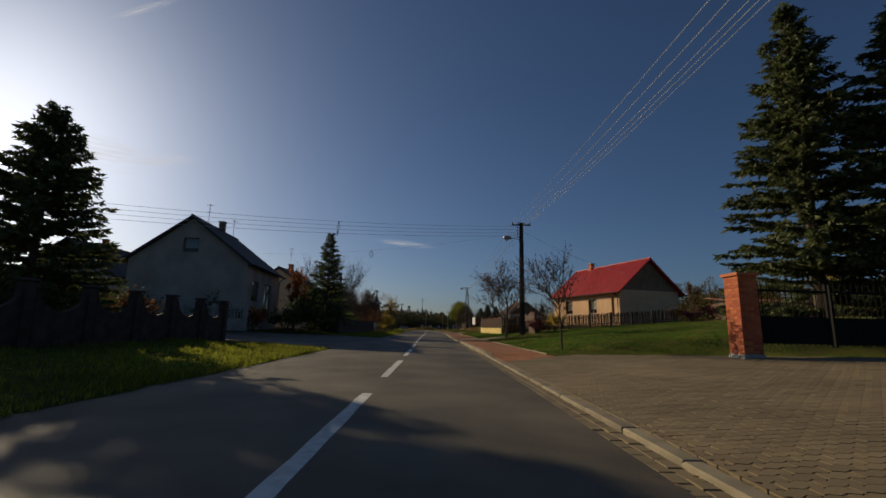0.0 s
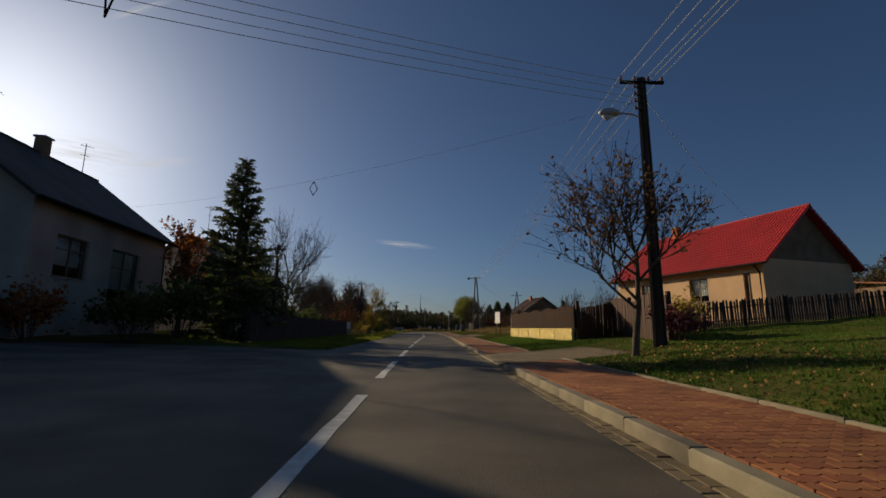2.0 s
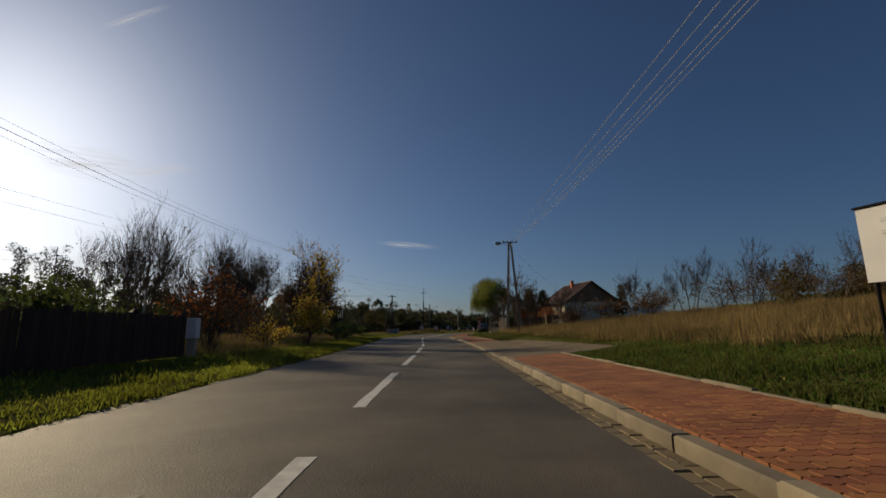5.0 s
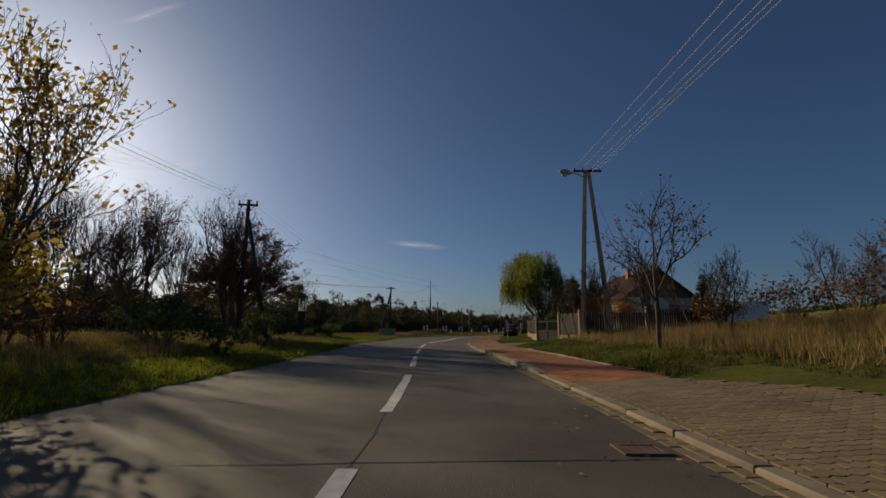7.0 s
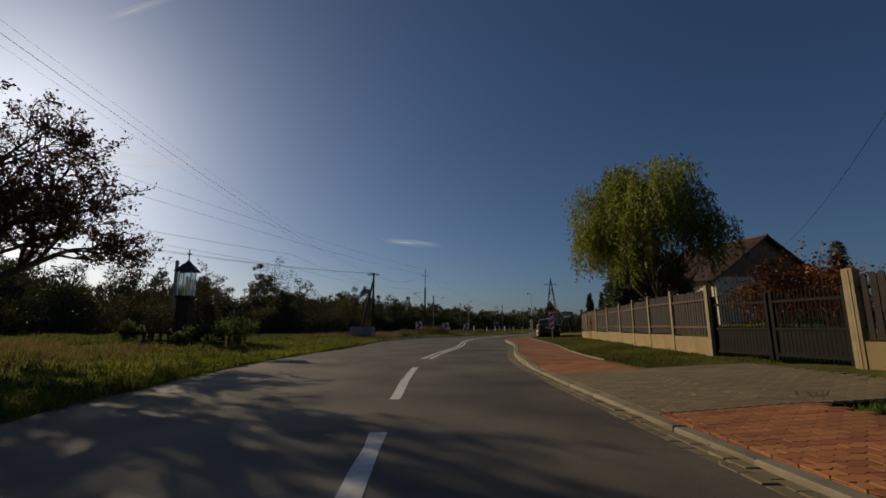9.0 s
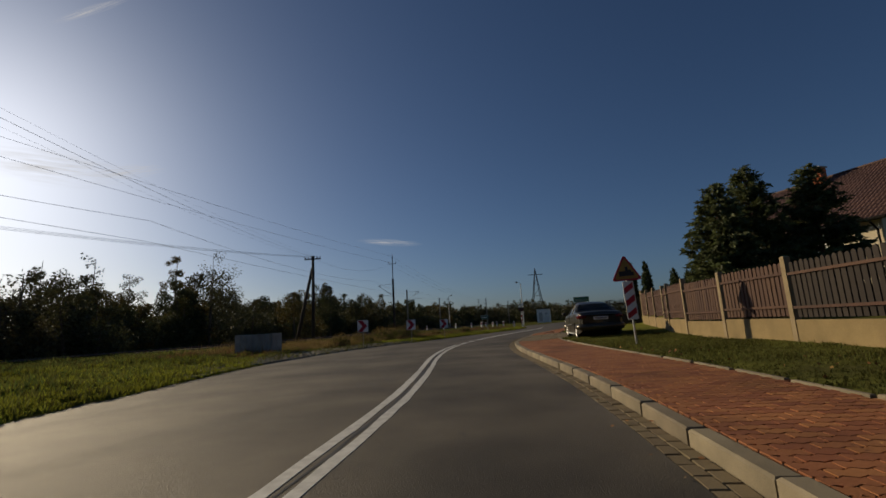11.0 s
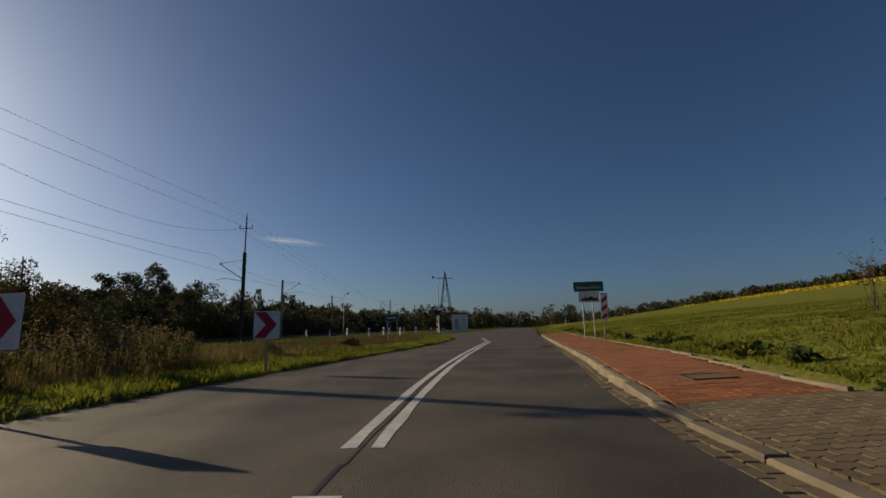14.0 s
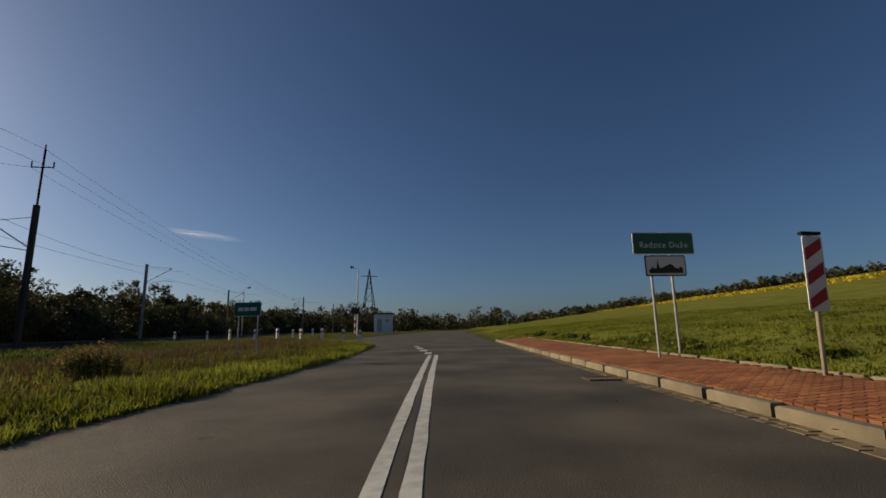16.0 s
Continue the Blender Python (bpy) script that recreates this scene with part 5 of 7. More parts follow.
# dark board gate at the fence's end and tall boards running back along the drive
t = thing("board_gate", "dark brown board gate with a dipping top", "gate")
for x, y in ((7.12, 33.36), (8.62, 33.98)):
    part("post", Bag().box((-0.06, -0.06, -0.2), (0.06, 0.06, 1.55), 0.01), "picket", t, m=pose(x, y, 0.45))
for z in (0.85, 1.5):
    part("rail", Bag().tube([(7.15, 33.42, z), (8.6, 34.02, z + 0.05)], 0.035, 4), "picket", t)
pickets(t, (7.15, 33.34), (8.6, 33.94), lambda f: 0.46 + 0.06 * f, lambda f: 1.78 + 0.24 * f * f, 0.118, PK_W, 0.1)
t = thing("board_fence", "tall brown board fence with uneven rounded tops", "fence")
for k in range(4):
    part("post", Bag().box((-0.06, -0.06, -0.2), (0.06, 0.06, 1.6), 0.01), "picket", t, m=pose(8.80, 33.9 - 1.42 * k, 0.5))
for z in (0.9, 1.75):
    part("rail", Bag().tube([(8.76, 33.95, z), (8.80, 29.6, z + 0.05)], 0.035, 4), "picket", t)
pickets(t, (8.69, 33.9), (8.72, 29.6), lambda f: 0.52, lambda f: 2.04 + 0.10 * math.sin(f * 9.42 + 0.6), 0.118, PK_W, 0.15)
t = thing("picket_fence", "old dark picket fence before the cottage garden", "fence")
for k in range(8):
    x = 9.1 + 1.7 * k
    part("post", Bag().box((-0.05, -0.05, -0.3), (0.05, 0.05, 1.1), 0.01), "picket_old", t, m=pose(x, 34.06, ground_z(x, 34.06)))
z0, z1 = ground_z(9, 34), ground_z(21, 34)
for z in (0.3, 0.85):
    part("rail", Bag().tube([(9, 34.05, z0 + z), (21, 34.05, z1 + z)], 0.03, 4), "picket_old", t)
pickets(t, (9.0, 34.0), (21.0, 34.0), lambda f: z0 + (z1 - z0) * f + 0.06, lambda f: z0 + (z1 - z0) * f + 1.12, 0.105, PK_OLD, 1.2)

# street fence: concrete posts, ochre plinth, brown boards
FL = [(88.35, 6.75), (90.6, 6.8), (92.9, 6.85), (95.2, 6.9), (97.5, 6.95), (99.8, 7.0), (102.1, 7.1), (104.4, 7.2), (106.7, 7.35), (109.0, 7.7), (111.2, 8.2)]
PTS = [on_road(s, d)[:2] for s, d in FL] + [np.array(q) for q in ((10.35, 111.6), (11.0, 113.5), (11.65, 115.45))]
runs = [(PTS[k], PTS[k + 1]) for k in range(len(PTS) - 1)] + [(np.array([6.62, 85.25]), np.array([7.1, 83.0])), (np.array([7.1, 83.0]), np.array([10.6, 83.6])), (np.array([10.6, 83.6]), np.array([14.0, 84.4]))]
post_mesh = Bag().box((-0.06, -0.06, -0.3), (0.06, 0.06, 1.6), 0.02).mesh("post", "post_tan")
for p, q_ in runs:
    p, q_ = np.array(p), np.array(q_)
    gz = ground_z(*p)
    t = thing("fence", "bay of brown boards on an ochre plinth between concrete posts", "fence", group="street fence bays")
    turn = math.degrees(math.atan2(*(q_ - p)[::-1]))
    ln = float(np.linalg.norm(q_ - p))
    part("post", post_mesh, None, t, m=pose(*p, gz, 0, 0, turn))
    part("plinth", Bag().box((0.08, -0.05, gz - 0.3), (ln - 0.08, 0.05, gz + 0.42), 0.01), "ochre_wall", t, m=pose(*p, 0, 0, 0, turn))
    for z in (0.62, 1.25):
        part("rail", Bag().box((0.07, 0.012, gz + z), (ln - 0.07, 0.05, gz + z + 0.05)), "picket", t, m=pose(*p, 0, 0, 0, turn))
    e = (q_ - p) / ln
    pickets(t, p + e * 0.1, q_ - e * 0.1, lambda f: gz + 0.46, lambda f: gz + 1.5, 0.128, PK_W if p[1] > 100 else PK_D)
part("post", post_mesh, None, t, m=pose(14.0, 84.4, ground_z(14.0, 84.4)))


def metal_gate(name, label, p, q_, gz, height, leaves=2, step=0.11):
    """A gate of dark bars with pointed tops."""
    t = thing(name, label, "gate")
    p, q_ = np.array(p, float), np.array(q_, float)
    turn = math.degrees(math.atan2(*(q_ - p)[::-1]))
    ln = float(np.linalg.norm(q_ - p)) / leaves
    for k in range(leaves):
        leaf = part("leaf", Bag().box((0.03, -0.03, 0.05), (0.09, 0.03, height), 0.01).box((ln - 0.09, -0.03, 0.05), (ln - 0.03, 0.03, height), 0.01).box((0.09, -0.025, 0.12), (ln - 0.09, 0.025, 0.18)).box((0.09, -0.025, height * 0.45), (ln - 0.09, 0.025, height * 0.45 + 0.05)).box((0.09, -0.025, height - 0.22), (ln - 0.09, 0.025, height - 0.17)),
                    "dark_metal", t, m=pose(*(p + (q_ - p) * k / leaves), gz, 0, 0, turn))
        bar = Bag().tube([(0, 0, 0.08), (0, 0, height - 0.05), (0, 0, height + 0.05)], [0.012, 0.012, 0.002], 5).mesh("bar", "dark_metal")
        n = int((ln - 0.2) / step)
        for j in range(n):
            part("bar", bar, None, leaf, m=pose(0.1 + (ln - 0.2) * (j + 0.5) / n, 0, 0))
        part("panel", Bag().box((0.09, -0.006, 0.18), (ln - 0.09, 0.006, height * 0.45)), "dark_metal", leaf)
    return t


metal_gate("metal_gate", "closed dark metal double gate with pointed bars", (6.02, 88.2), (6.6, 85.35), 0.22, 1.35, 2, 0.075)
metal_gate("metal_gate", "dark metal gate standing open across a drive", (9.55, 118.4), (11.75, 115.75), 0.24, 1.5, 2, 0.06)
for x, y in ((6.62, 85.3), (11.8, 115.62)):
    gp_ = tagged(part("gate_post", Bag().box((-0.065, -0.065, -0.3), (0.065, 0.065, 1.6), 0.02), "post_tan", None, m=pose(x, y, ground_z(x, y))), "square tan concrete gate post", "post")
# brick gate pillar with dark railings beside it
PX, PY = 9.1, 8.4
t = thing("brick_pillar", "red brick gate pillar on a pale concrete foot", "pillar", pose(PX, PY, ground_z(PX, PY), 0, 0, 4))
part("core", Bag().box((0.012, 0.012, 0.2), (0.478, 0.478, 2.06)), "mortar", t)
part("foot", Bag().box((-0.02, -0.02, -0.3), (0.51, 0.51, 0.205), 0.02), "concrete", t)
bm_ = Bag().box((0, 0, 0), (0.238, 0.112, 0.066), 0.004).mesh("brick", "brick")
half_ = Bag().box((0, 0, 0), (0.115, 0.112, 0.066), 0.004).mesh("brick", "brick")
for c in range(25):
    z = 0.212 + 0.0745 * c
    for k in range(4):
        turn = 90 * k
        for off, mesh_ in (((0.003, bm_), (0.248, bm_)) if (c + k) % 2 else ((0.003, half_), (0.125, bm_), (0.371, half_))):
            corner = ((0, 0), (0.49, 0), (0.49, 0.49), (0, 0.49))[k]
            part("brick", mesh_, None, t, m=pose(*corner, z, 0, 0, turn) @ pose(off, 0.001 * ((c + k) % 3), 0))
part("cap", Bag().box((-0.05, -0.05, 2.075), (0.54, 0.54, 2.15), 0.02), "brick", t)
metal_gate("metal_railing", "dark metal railing beside a brick pillar", (9.65, 8.65), (15.6, 9.2), 0.55, 1.6, 3, 0.16)
# pale concrete fence with openwork panels before the grey house
t = thing("concrete_fence", "pale concrete fence with openwork panels before a house", "fence")
for k in range(7):
    x = -11.6 - 2.2 * k
    part("pillar", Bag().box((-0.13, -0.13, -0.3), (0.13, 0.13, 1.55), 0.05), "concrete", t, m=pose(x, 29.2, 0.7))
    if k < 6:
        part("plinth", Bag().box((-2.06, -0.06, -0.3), (-0.14, 0.06, 0.55), 0.01), "concrete", t, m=pose(x, 29.2, 0.7))
        part("rail", Bag().box((-2.06, -0.05, 1.25), (-0.14, 0.05, 1.38), 0.01), "concrete", t, m=pose(x, 29.2, 0.7))
        for j in range(8):
            bx = -1.94 + 0.235 * j
            part("baluster", Bag().box((bx - 0.045, -0.035, 0.55), (bx + 0.045, 0.035, 1.25), 0.012), "concrete", t, m=pose(x, 29.2, 0.7))
# dark garden wall with deeply scooped panels along the road
for k in range(11):
    y = 17.1 - 1.8 * k
    x = -7.35 - 0.028 * (17.1 - y)
    g = ground_z(x, y)
    t = thing("garden_wall", "dark garden wall bay scooped low between pillars", "wall", pose(x, y, g, 0, 0, 90.0 + 1.6), "roadside wall bays")
    part("pillar", Bag().box((-0.14, -0.14, -0.3), (0.14, 0.14, 1.78 - g), 0.05), "dark_stone", t)
    if k < 10:
        xs = np.linspace(-1.66, -0.14, 16)
        top = 1.64 - g - 0.52 * np.sin((xs + 1.66) / 1.52 * math.pi) ** 0.45
        out = [(-1.66, -0.3), (-0.14, -0.3)] + [(a, z) for a, z in zip(xs[::-1], top[::-1])]
        n = len(out)
        pb = Bag().add([(a, -0.06, z) for a, z in out] + [(a, 0.06, z) for a, z in out], [tuple(range(n)), tuple(range(2 * n - 1, n - 1, -1))] + [(i, i + n, (i + 1) % n + n, (i + 1) % n) for i in range(n)])
        part("panel", pb, "dark_stone", t)
    part("pillar_cap", Bag().box((-0.17, -0.17, 1.784 - g), (0.17, 0.17, 1.85 - g), 0.03), "dark_stone", t)
# close-boarded dark fence along the bungalow gardens
t = thing("board_fence", "weathered dark board fence in front of bungalow gardens", "fence")
FD = -6.75
for k in range(11):
    p = on_road(35.2 + 2.1 * k, FD)
    part("post", Bag().box((-0.06, -0.06, -0.3), (0.06, 0.06, 1.32), 0.02), "picket_old", t, m=pose(p[0] - 0.09, p[1], ground_z(p[0], p[1])))
for k in range(10):
    p, q_ = on_road(35.2 + 2.1 * k, FD), on_road(37.3 + 2.1 * k, FD)
    gz = ground_z(p[0], p[1])
    pickets(t, p[:2], q_[:2], lambda f: gz + 0.03, lambda f: gz + 1.22, 0.080, PK_OLD, 0.5)
    for z in (0.3, 0.95):
        part("rail", Bag().tube([(p[0] - 0.05, p[1], gz + z), (q_[0] - 0.05, q_[1], gz + z)], 0.03, 4), "picket_old", t)
p = on_road(56.4, FD + 0.1)
t = thing("meter_box", "small white meter cabinet at the end of a fence", "cabinet", pose(p[0], p[1], ground_z(p[0], p[1])))
part("body", Bag().box((-0.16, -0.12, 0.55), (0.16, 0.12, 1.15), 0.02), "white", t)
part("stand", Bag().box((-0.12, -0.08, -0.2), (0.12, 0.08, 0.55)), "concrete", t)

# ---- signs ----
def plate(w, h, r=0.04, t=0.012, n=5):
    """A flat sign plate with rounded corners, standing in x-z, its face towards -y."""
    out = []
    for cx, cz, a0 in ((w / 2 - r, h - r, 0), (-w / 2 + r, h - r, 90), (-w / 2 + r, r, 180), (w / 2 - r, r, 270)):
        out += [(cx + r * math.cos(radians(a0 + 90 * k / n)), cz + r * math.sin(radians(a0 + 90 * k / n))) for k in range(n + 1)]
    return flat(out, t)


def flat(out, t=0.012, y=0.0):
    k = len(out)
    return Bag().add([(x, y, z) for x, z in out] + [(x, y + t, z) for x, z in out], [tuple(range(k)), tuple(range(2 * k - 1, k - 1, -1))] + [(i, i + k, (i + 1) % k + k, (i + 1) % k) for i in range(k)])


def words(text, size, material, parent, x, y, z):
    c = bpy.data.curves.new("lettering", "FONT")
    c.body, c.size, c.align_x, c.extrude, c.space_character = text, size, "CENTER", 0.0015, 1.08
    c.materials.append(M[material])
    ob = new("lettering", c)
    ob.parent = parent
    ob.matrix_basis = pose(x, y, z, 90, 0, 0)
    return ob


def pole(h, r=0.03, z0=-0.3):
    return Bag().tube([(0, 0, z0), (0, 0, h)], r, 10)


# town sign
SX, SY = 14.5, 132.4
g = ground_z(SX, SY)
t = thing("town_sign", "green town name sign with white lettering on two grey posts", "road sign", pose(SX, SY, g, 0, 0, -19))
top = 2.73 - g
big = part("name_plate", plate(1.32, 0.46), "white", t, "green plate with white border", m=pose(0, 0, top - 0.46))
part("field", plate(1.28, 0.42, 0.035, 0.006), "sign_green", big, m=pose(0, -0.008, 0.02))
words("Radzice Duże", 0.172, "white", big, 0, -0.010, 0.14)
low = part("lower_plate", plate(0.88, 0.43), "black", t, "white plate with black town silhouette", m=pose(0.0, 0, top - 0.91))
part("field", plate(0.83, 0.38, 0.035, 0.006), "white", low, m=pose(0, -0.008, 0.025))
sil = [(-0.36, 0.06), (0.36, 0.06), (0.36, 0.15), (0.30, 0.20), (0.27, 0.15), (0.2, 0.17), (0.14, 0.23), (0.08, 0.25), (0.02, 0.21), (-0.04, 0.2), (-0.07, 0.17), (-0.14, 0.17), (-0.17, 0.34), (-0.2, 0.17), (-0.24, 0.15), (-0.3, 0.19), (-0.33, 0.14), (-0.36, 0.14)]
part("silhouette", flat(sil, 0.004), "black", low, m=pose(0, -0.013, 0))
for x in (-0.30, 0.14):
    part("post", Bag().tube([(x, 0.04, -0.3), (x, 0.04, top - 0.02)], 0.028, 10), "steel", t)


def striped_board(parent, w, h, z, rising=True, y=0.0):
    """A white board with slanting red bars."""
    bd = part("board", plate(w, h, 0.03), "white", parent, "white board with slanting red bars", m=pose(0, y, z))
    n = 3
    for k in range(n):
        a = h * (k + 0.12) / n
        b_ = h * (k + 0.60) / n
        s = h * 0.16 * (1 if rising else -1)
        lim = lambda q: min(max(q, 0.02), h - 0.02)
        out = [(-w / 2 + 0.02, lim(a - s / 2 + 0.04)), (w / 2 - 0.02, lim(a + s / 2 + 0.04)), (w / 2 - 0.02, lim(b_ + s / 2 + 0.04)), (-w / 2 + 0.02, lim(b_ - s / 2 + 0.04))]
        part("bar", flat(out, 0.004), "sign_red", bd, m=pose(0, -0.006, 0))
    return bd


g = ground_z(12.9, 129.1)
t = thing("crossing_marker", "white and red striped marker board on a short post", "road sign", pose(12.9, 129.1, g, 0, 2.5, -24))
striped_board(t, 0.24, 0.92, 1.89 - g - 0.92)
part("post", Bag().tube([(0.0, 0.04, -0.3), (0, 0.04, 1.93 - g)], 0.026, 8), "grey_pole", t)
part("cap", Bag().box((-0.12, 0.0, 1.91 - g), (0.12, 0.06, 1.95 - g), 0.01), "dark_metal", t)
# warning triangle
g = ground_z(6.2, 104.7)
t = thing("warning_sign", "yellow warning triangle above a striped crossing board", "road sign", pose(6.22, 104.7, g, 0, -2.0, -4))
h0 = 2.52 - g


def rounded_triangle(s, r, n=5):
    out = []
    hgt = s * 0.866
    for k, (cx, cz) in enumerate(((s / 2, 0), (0, hgt), (-s / 2, 0))):
        c = np.array([0, hgt / 3])
        v = np.array([cx, cz]) + (c - np.array([cx, cz])) / np.linalg.norm(c - np.array([cx, cz])) * r * 2
        a0 = -90 + 120 * k
        out += [(v[0] + r * math.cos(radians(a0 + 120 * j / n)), v[1] + r * math.sin(radians(a0 + 120 * j / n))) for j in range(n + 1)]
    return out


tri = part("triangle", flat(rounded_triangle(0.80, 0.05)), "sign_red", t, "yellow triangle with red rim and black symbol", m=pose(0, 0, h0 - 0.72))
part("field", flat([(x * 0.80, z * 0.80 + 0.045) for x, z in rounded_triangle(0.80, 0.05)], 0.005), "sign_yellow", tri, m=pose(0, -0.007, 0))
part("symbol", flat([(-0.19, 0.12), (0.19, 0.12), (0.19, 0.22), (0.13, 0.22), (0.13, 0.28), (0.05, 0.28), (0.05, 0.36), (-0.02, 0.36), (-0.02, 0.25), (-0.19, 0.25)], 0.004), "black", tri, m=pose(0, -0.012, 0))
striped_board(t, 0.28, 0.98, h0 - 1.72)
part("post", Bag().tube([(0, 0.045, -0.3), (0, 0.045, h0 - 0.1)], 0.028, 8), "steel", t)
# chevrons on the bend
for (x, y, zt, turn) in ((-2.45, 116.6, 1.42, -18), (-0.15, 120.75, 1.37, -28), (2.0, 125.3, 1.34, -22)):
    g = ground_z(x, y)
    s = 0.60
    t = thing("chevron_sign", "square white bend sign with red chevron on a post", "road sign", pose(x, y, g, 0, 0, turn + rng.normal(0, 2)), "bend signs")
    pl = part("plate", plate(s, s, 0.03), "white", t, m=pose(0, 0, zt - g - s))
    part("chevron", flat([(-0.28, 0.02), (-0.02, 0.02), (0.24, 0.30), (-0.02, 0.58), (-0.28, 0.58), (-0.02, 0.30)], 0.005), "sign_red", pl, m=pose(0, -0.007, 0))
    part("post", Bag().tube([(0, 0.04, -0.3), (0, 0.04, zt - g - 0.02)], 0.028, 8), "grey_pole", t)
# green sign beyond the bend
g = ground_z(6.75, 140.0)
t = thing("town_sign", "small green place sign on grey posts in the verge", "road sign", pose(6.75, 140.0, g, 0, 0, -24))
gp2 = part("name_plate", plate(0.78, 0.40), "white", t, m=pose(0, 0, 1.70 - g - 0.40))
part("field", plate(0.75, 0.37, 0.03, 0.006), "sign_green", gp2, m=pose(0, -0.008, 0.015))
for k, (a, e) in enumerate(((-0.26, -0.12), (-0.09, 0.05), (0.08, 0.26))):
    part("bar", flat([(a, 0.15), (e, 0.15), (e, 0.25), (a, 0.25)], 0.003), "white", gp2, m=pose(0, -0.011, 0))
for x in (-0.25, 0.3):
    part("post", Bag().tube([(x, 0.04, -0.3), (x, 0.04, 1.75 - g)], 0.022, 8), "steel", t)
# far sign at the junction, from behind
t = thing("road_sign", "grey back of a road sign at the junction", "road sign", pose(38, 176, ground_z(38, 176), 0, 0, -30))
part("plate", plate(0.9, 0.9, 0.45), "steel", t, m=pose(0, 0, 1.5))
part("post", pole(2.2), "steel", t)
# notice board
g = ground_z(5.85, 46.8)
t = thing("notice_board", "white notice board on two thin dark posts", "notice board", pose(5.8, 46.85, g, 0, 0, -74))
bd = part("board", Bag().box((-0.40, -0.03, 0.95), (0.40, 0.0, 1.72), 0.01), "white", t)
for x0, x1, z in ((-0.2, 0.18, 1.55), (-0.2, 0.05, 1.42)):
    part("bar", Bag().box((x0, -0.036, z), (x1, -0.031, z + 0.04)), "steel", bd)
part("roof", Bag().box((-0.42, -0.05, 1.724), (0.42, 0.04, 1.745), 0.008), "dark_metal", t)
for x in (-0.36, 0.36):
    part("post", Bag().tube([(x, 0.03, -0.3), (x, 0.03, 1.72)], 0.02, 8), "dark_metal", t)
# small meter box in the field
t = thing("meter_box", "small white cabinet on a stand at the field edge", "cabinet", pose(16.6, 121.8, ground_z(16.6, 121.8), 0, 0, -20))
part("body", Bag().box((-0.18, -0.12, 0.25), (0.18, 0.12, 0.85), 0.02), "white", t)
part("stand", Bag().box((-0.14, -0.08, -0.2), (0.14, 0.08, 0.25)), "concrete", t)
part("door", Bag().box((-0.15, -0.13, 0.30), (0.15, -0.122, 0.80)), "steel", t)

# drain covers
def drain(x, y, z, turn, w=0.5, l=0.42, fall=0.0):
    t = thing("drain_cover", "rusty iron drain grate set in the paving", "drain cover", pose(x, y, z, 0, -fall, turn))
    part("frame", Bag().box((-w / 2, -l / 2, -0.03), (-w / 2 + 0.05, l / 2, 0.012)).box((w / 2 - 0.05, -l / 2, -0.03), (w / 2, l / 2, 0.012)).box((-w / 2 + 0.05, -l / 2, -0.03), (w / 2 - 0.05, -l / 2 + 0.05, 0.012)).box((-w / 2 + 0.05, l / 2 - 0.05, -0.03), (w / 2 - 0.05, l / 2, 0.012)), "grate", t)
    # flat black plate whose colour stands for the shade below the grate
    part("pit_shade_plate", Bag().box((-w / 2 + 0.05, -l / 2 + 0.05, -0.03), (w / 2 - 0.05, l / 2 - 0.05, -0.022)), "black", t)
    for k in range(7):
        x0 = -w / 2 + 0.075 + (w - 0.15) * k / 6
        part("grate_bar", Bag().box((x0 - 0.014, -l / 2 + 0.05, -0.02), (x0 + 0.014, l / 2 - 0.05, 0.008)), "grate", t)


p = on_road(132.9, 2.85)
drain(p[0], p[1], 0.014, road_turn(132.9))
p = on_road(121.1, 3.8)
drain(p[0], p[1], dip(121.1, 3.8) + 0.001, road_turn(121), 0.55, 0.55, math.degrees(math.atan((dip(121.1, 4.0) - dip(121.1, 3.6)) / 0.4)))
p = on_road(64.5, 2.1)
drain(p[0], p[1], 0.012, road_turn(64), 0.36, 0.3)

# ---- parked saloon car ----
def lathe(profile, n=28, axis="y"):
    """Turns (radius, offset) pairs round the wheel's axle."""
    a = np.arange(n) * 2 * np.pi / n
    v = [(r * math.cos(q), o, r * math.sin(q)) for r, o in profile for q in a]
    k = len(profile)
    return Bag().add(v, [(i * n + j, i * n + (j + 1) % n, (i + 1) * n + (j + 1) % n, (i + 1) * n + j) for i in range(k - 1) for j in range(n)])


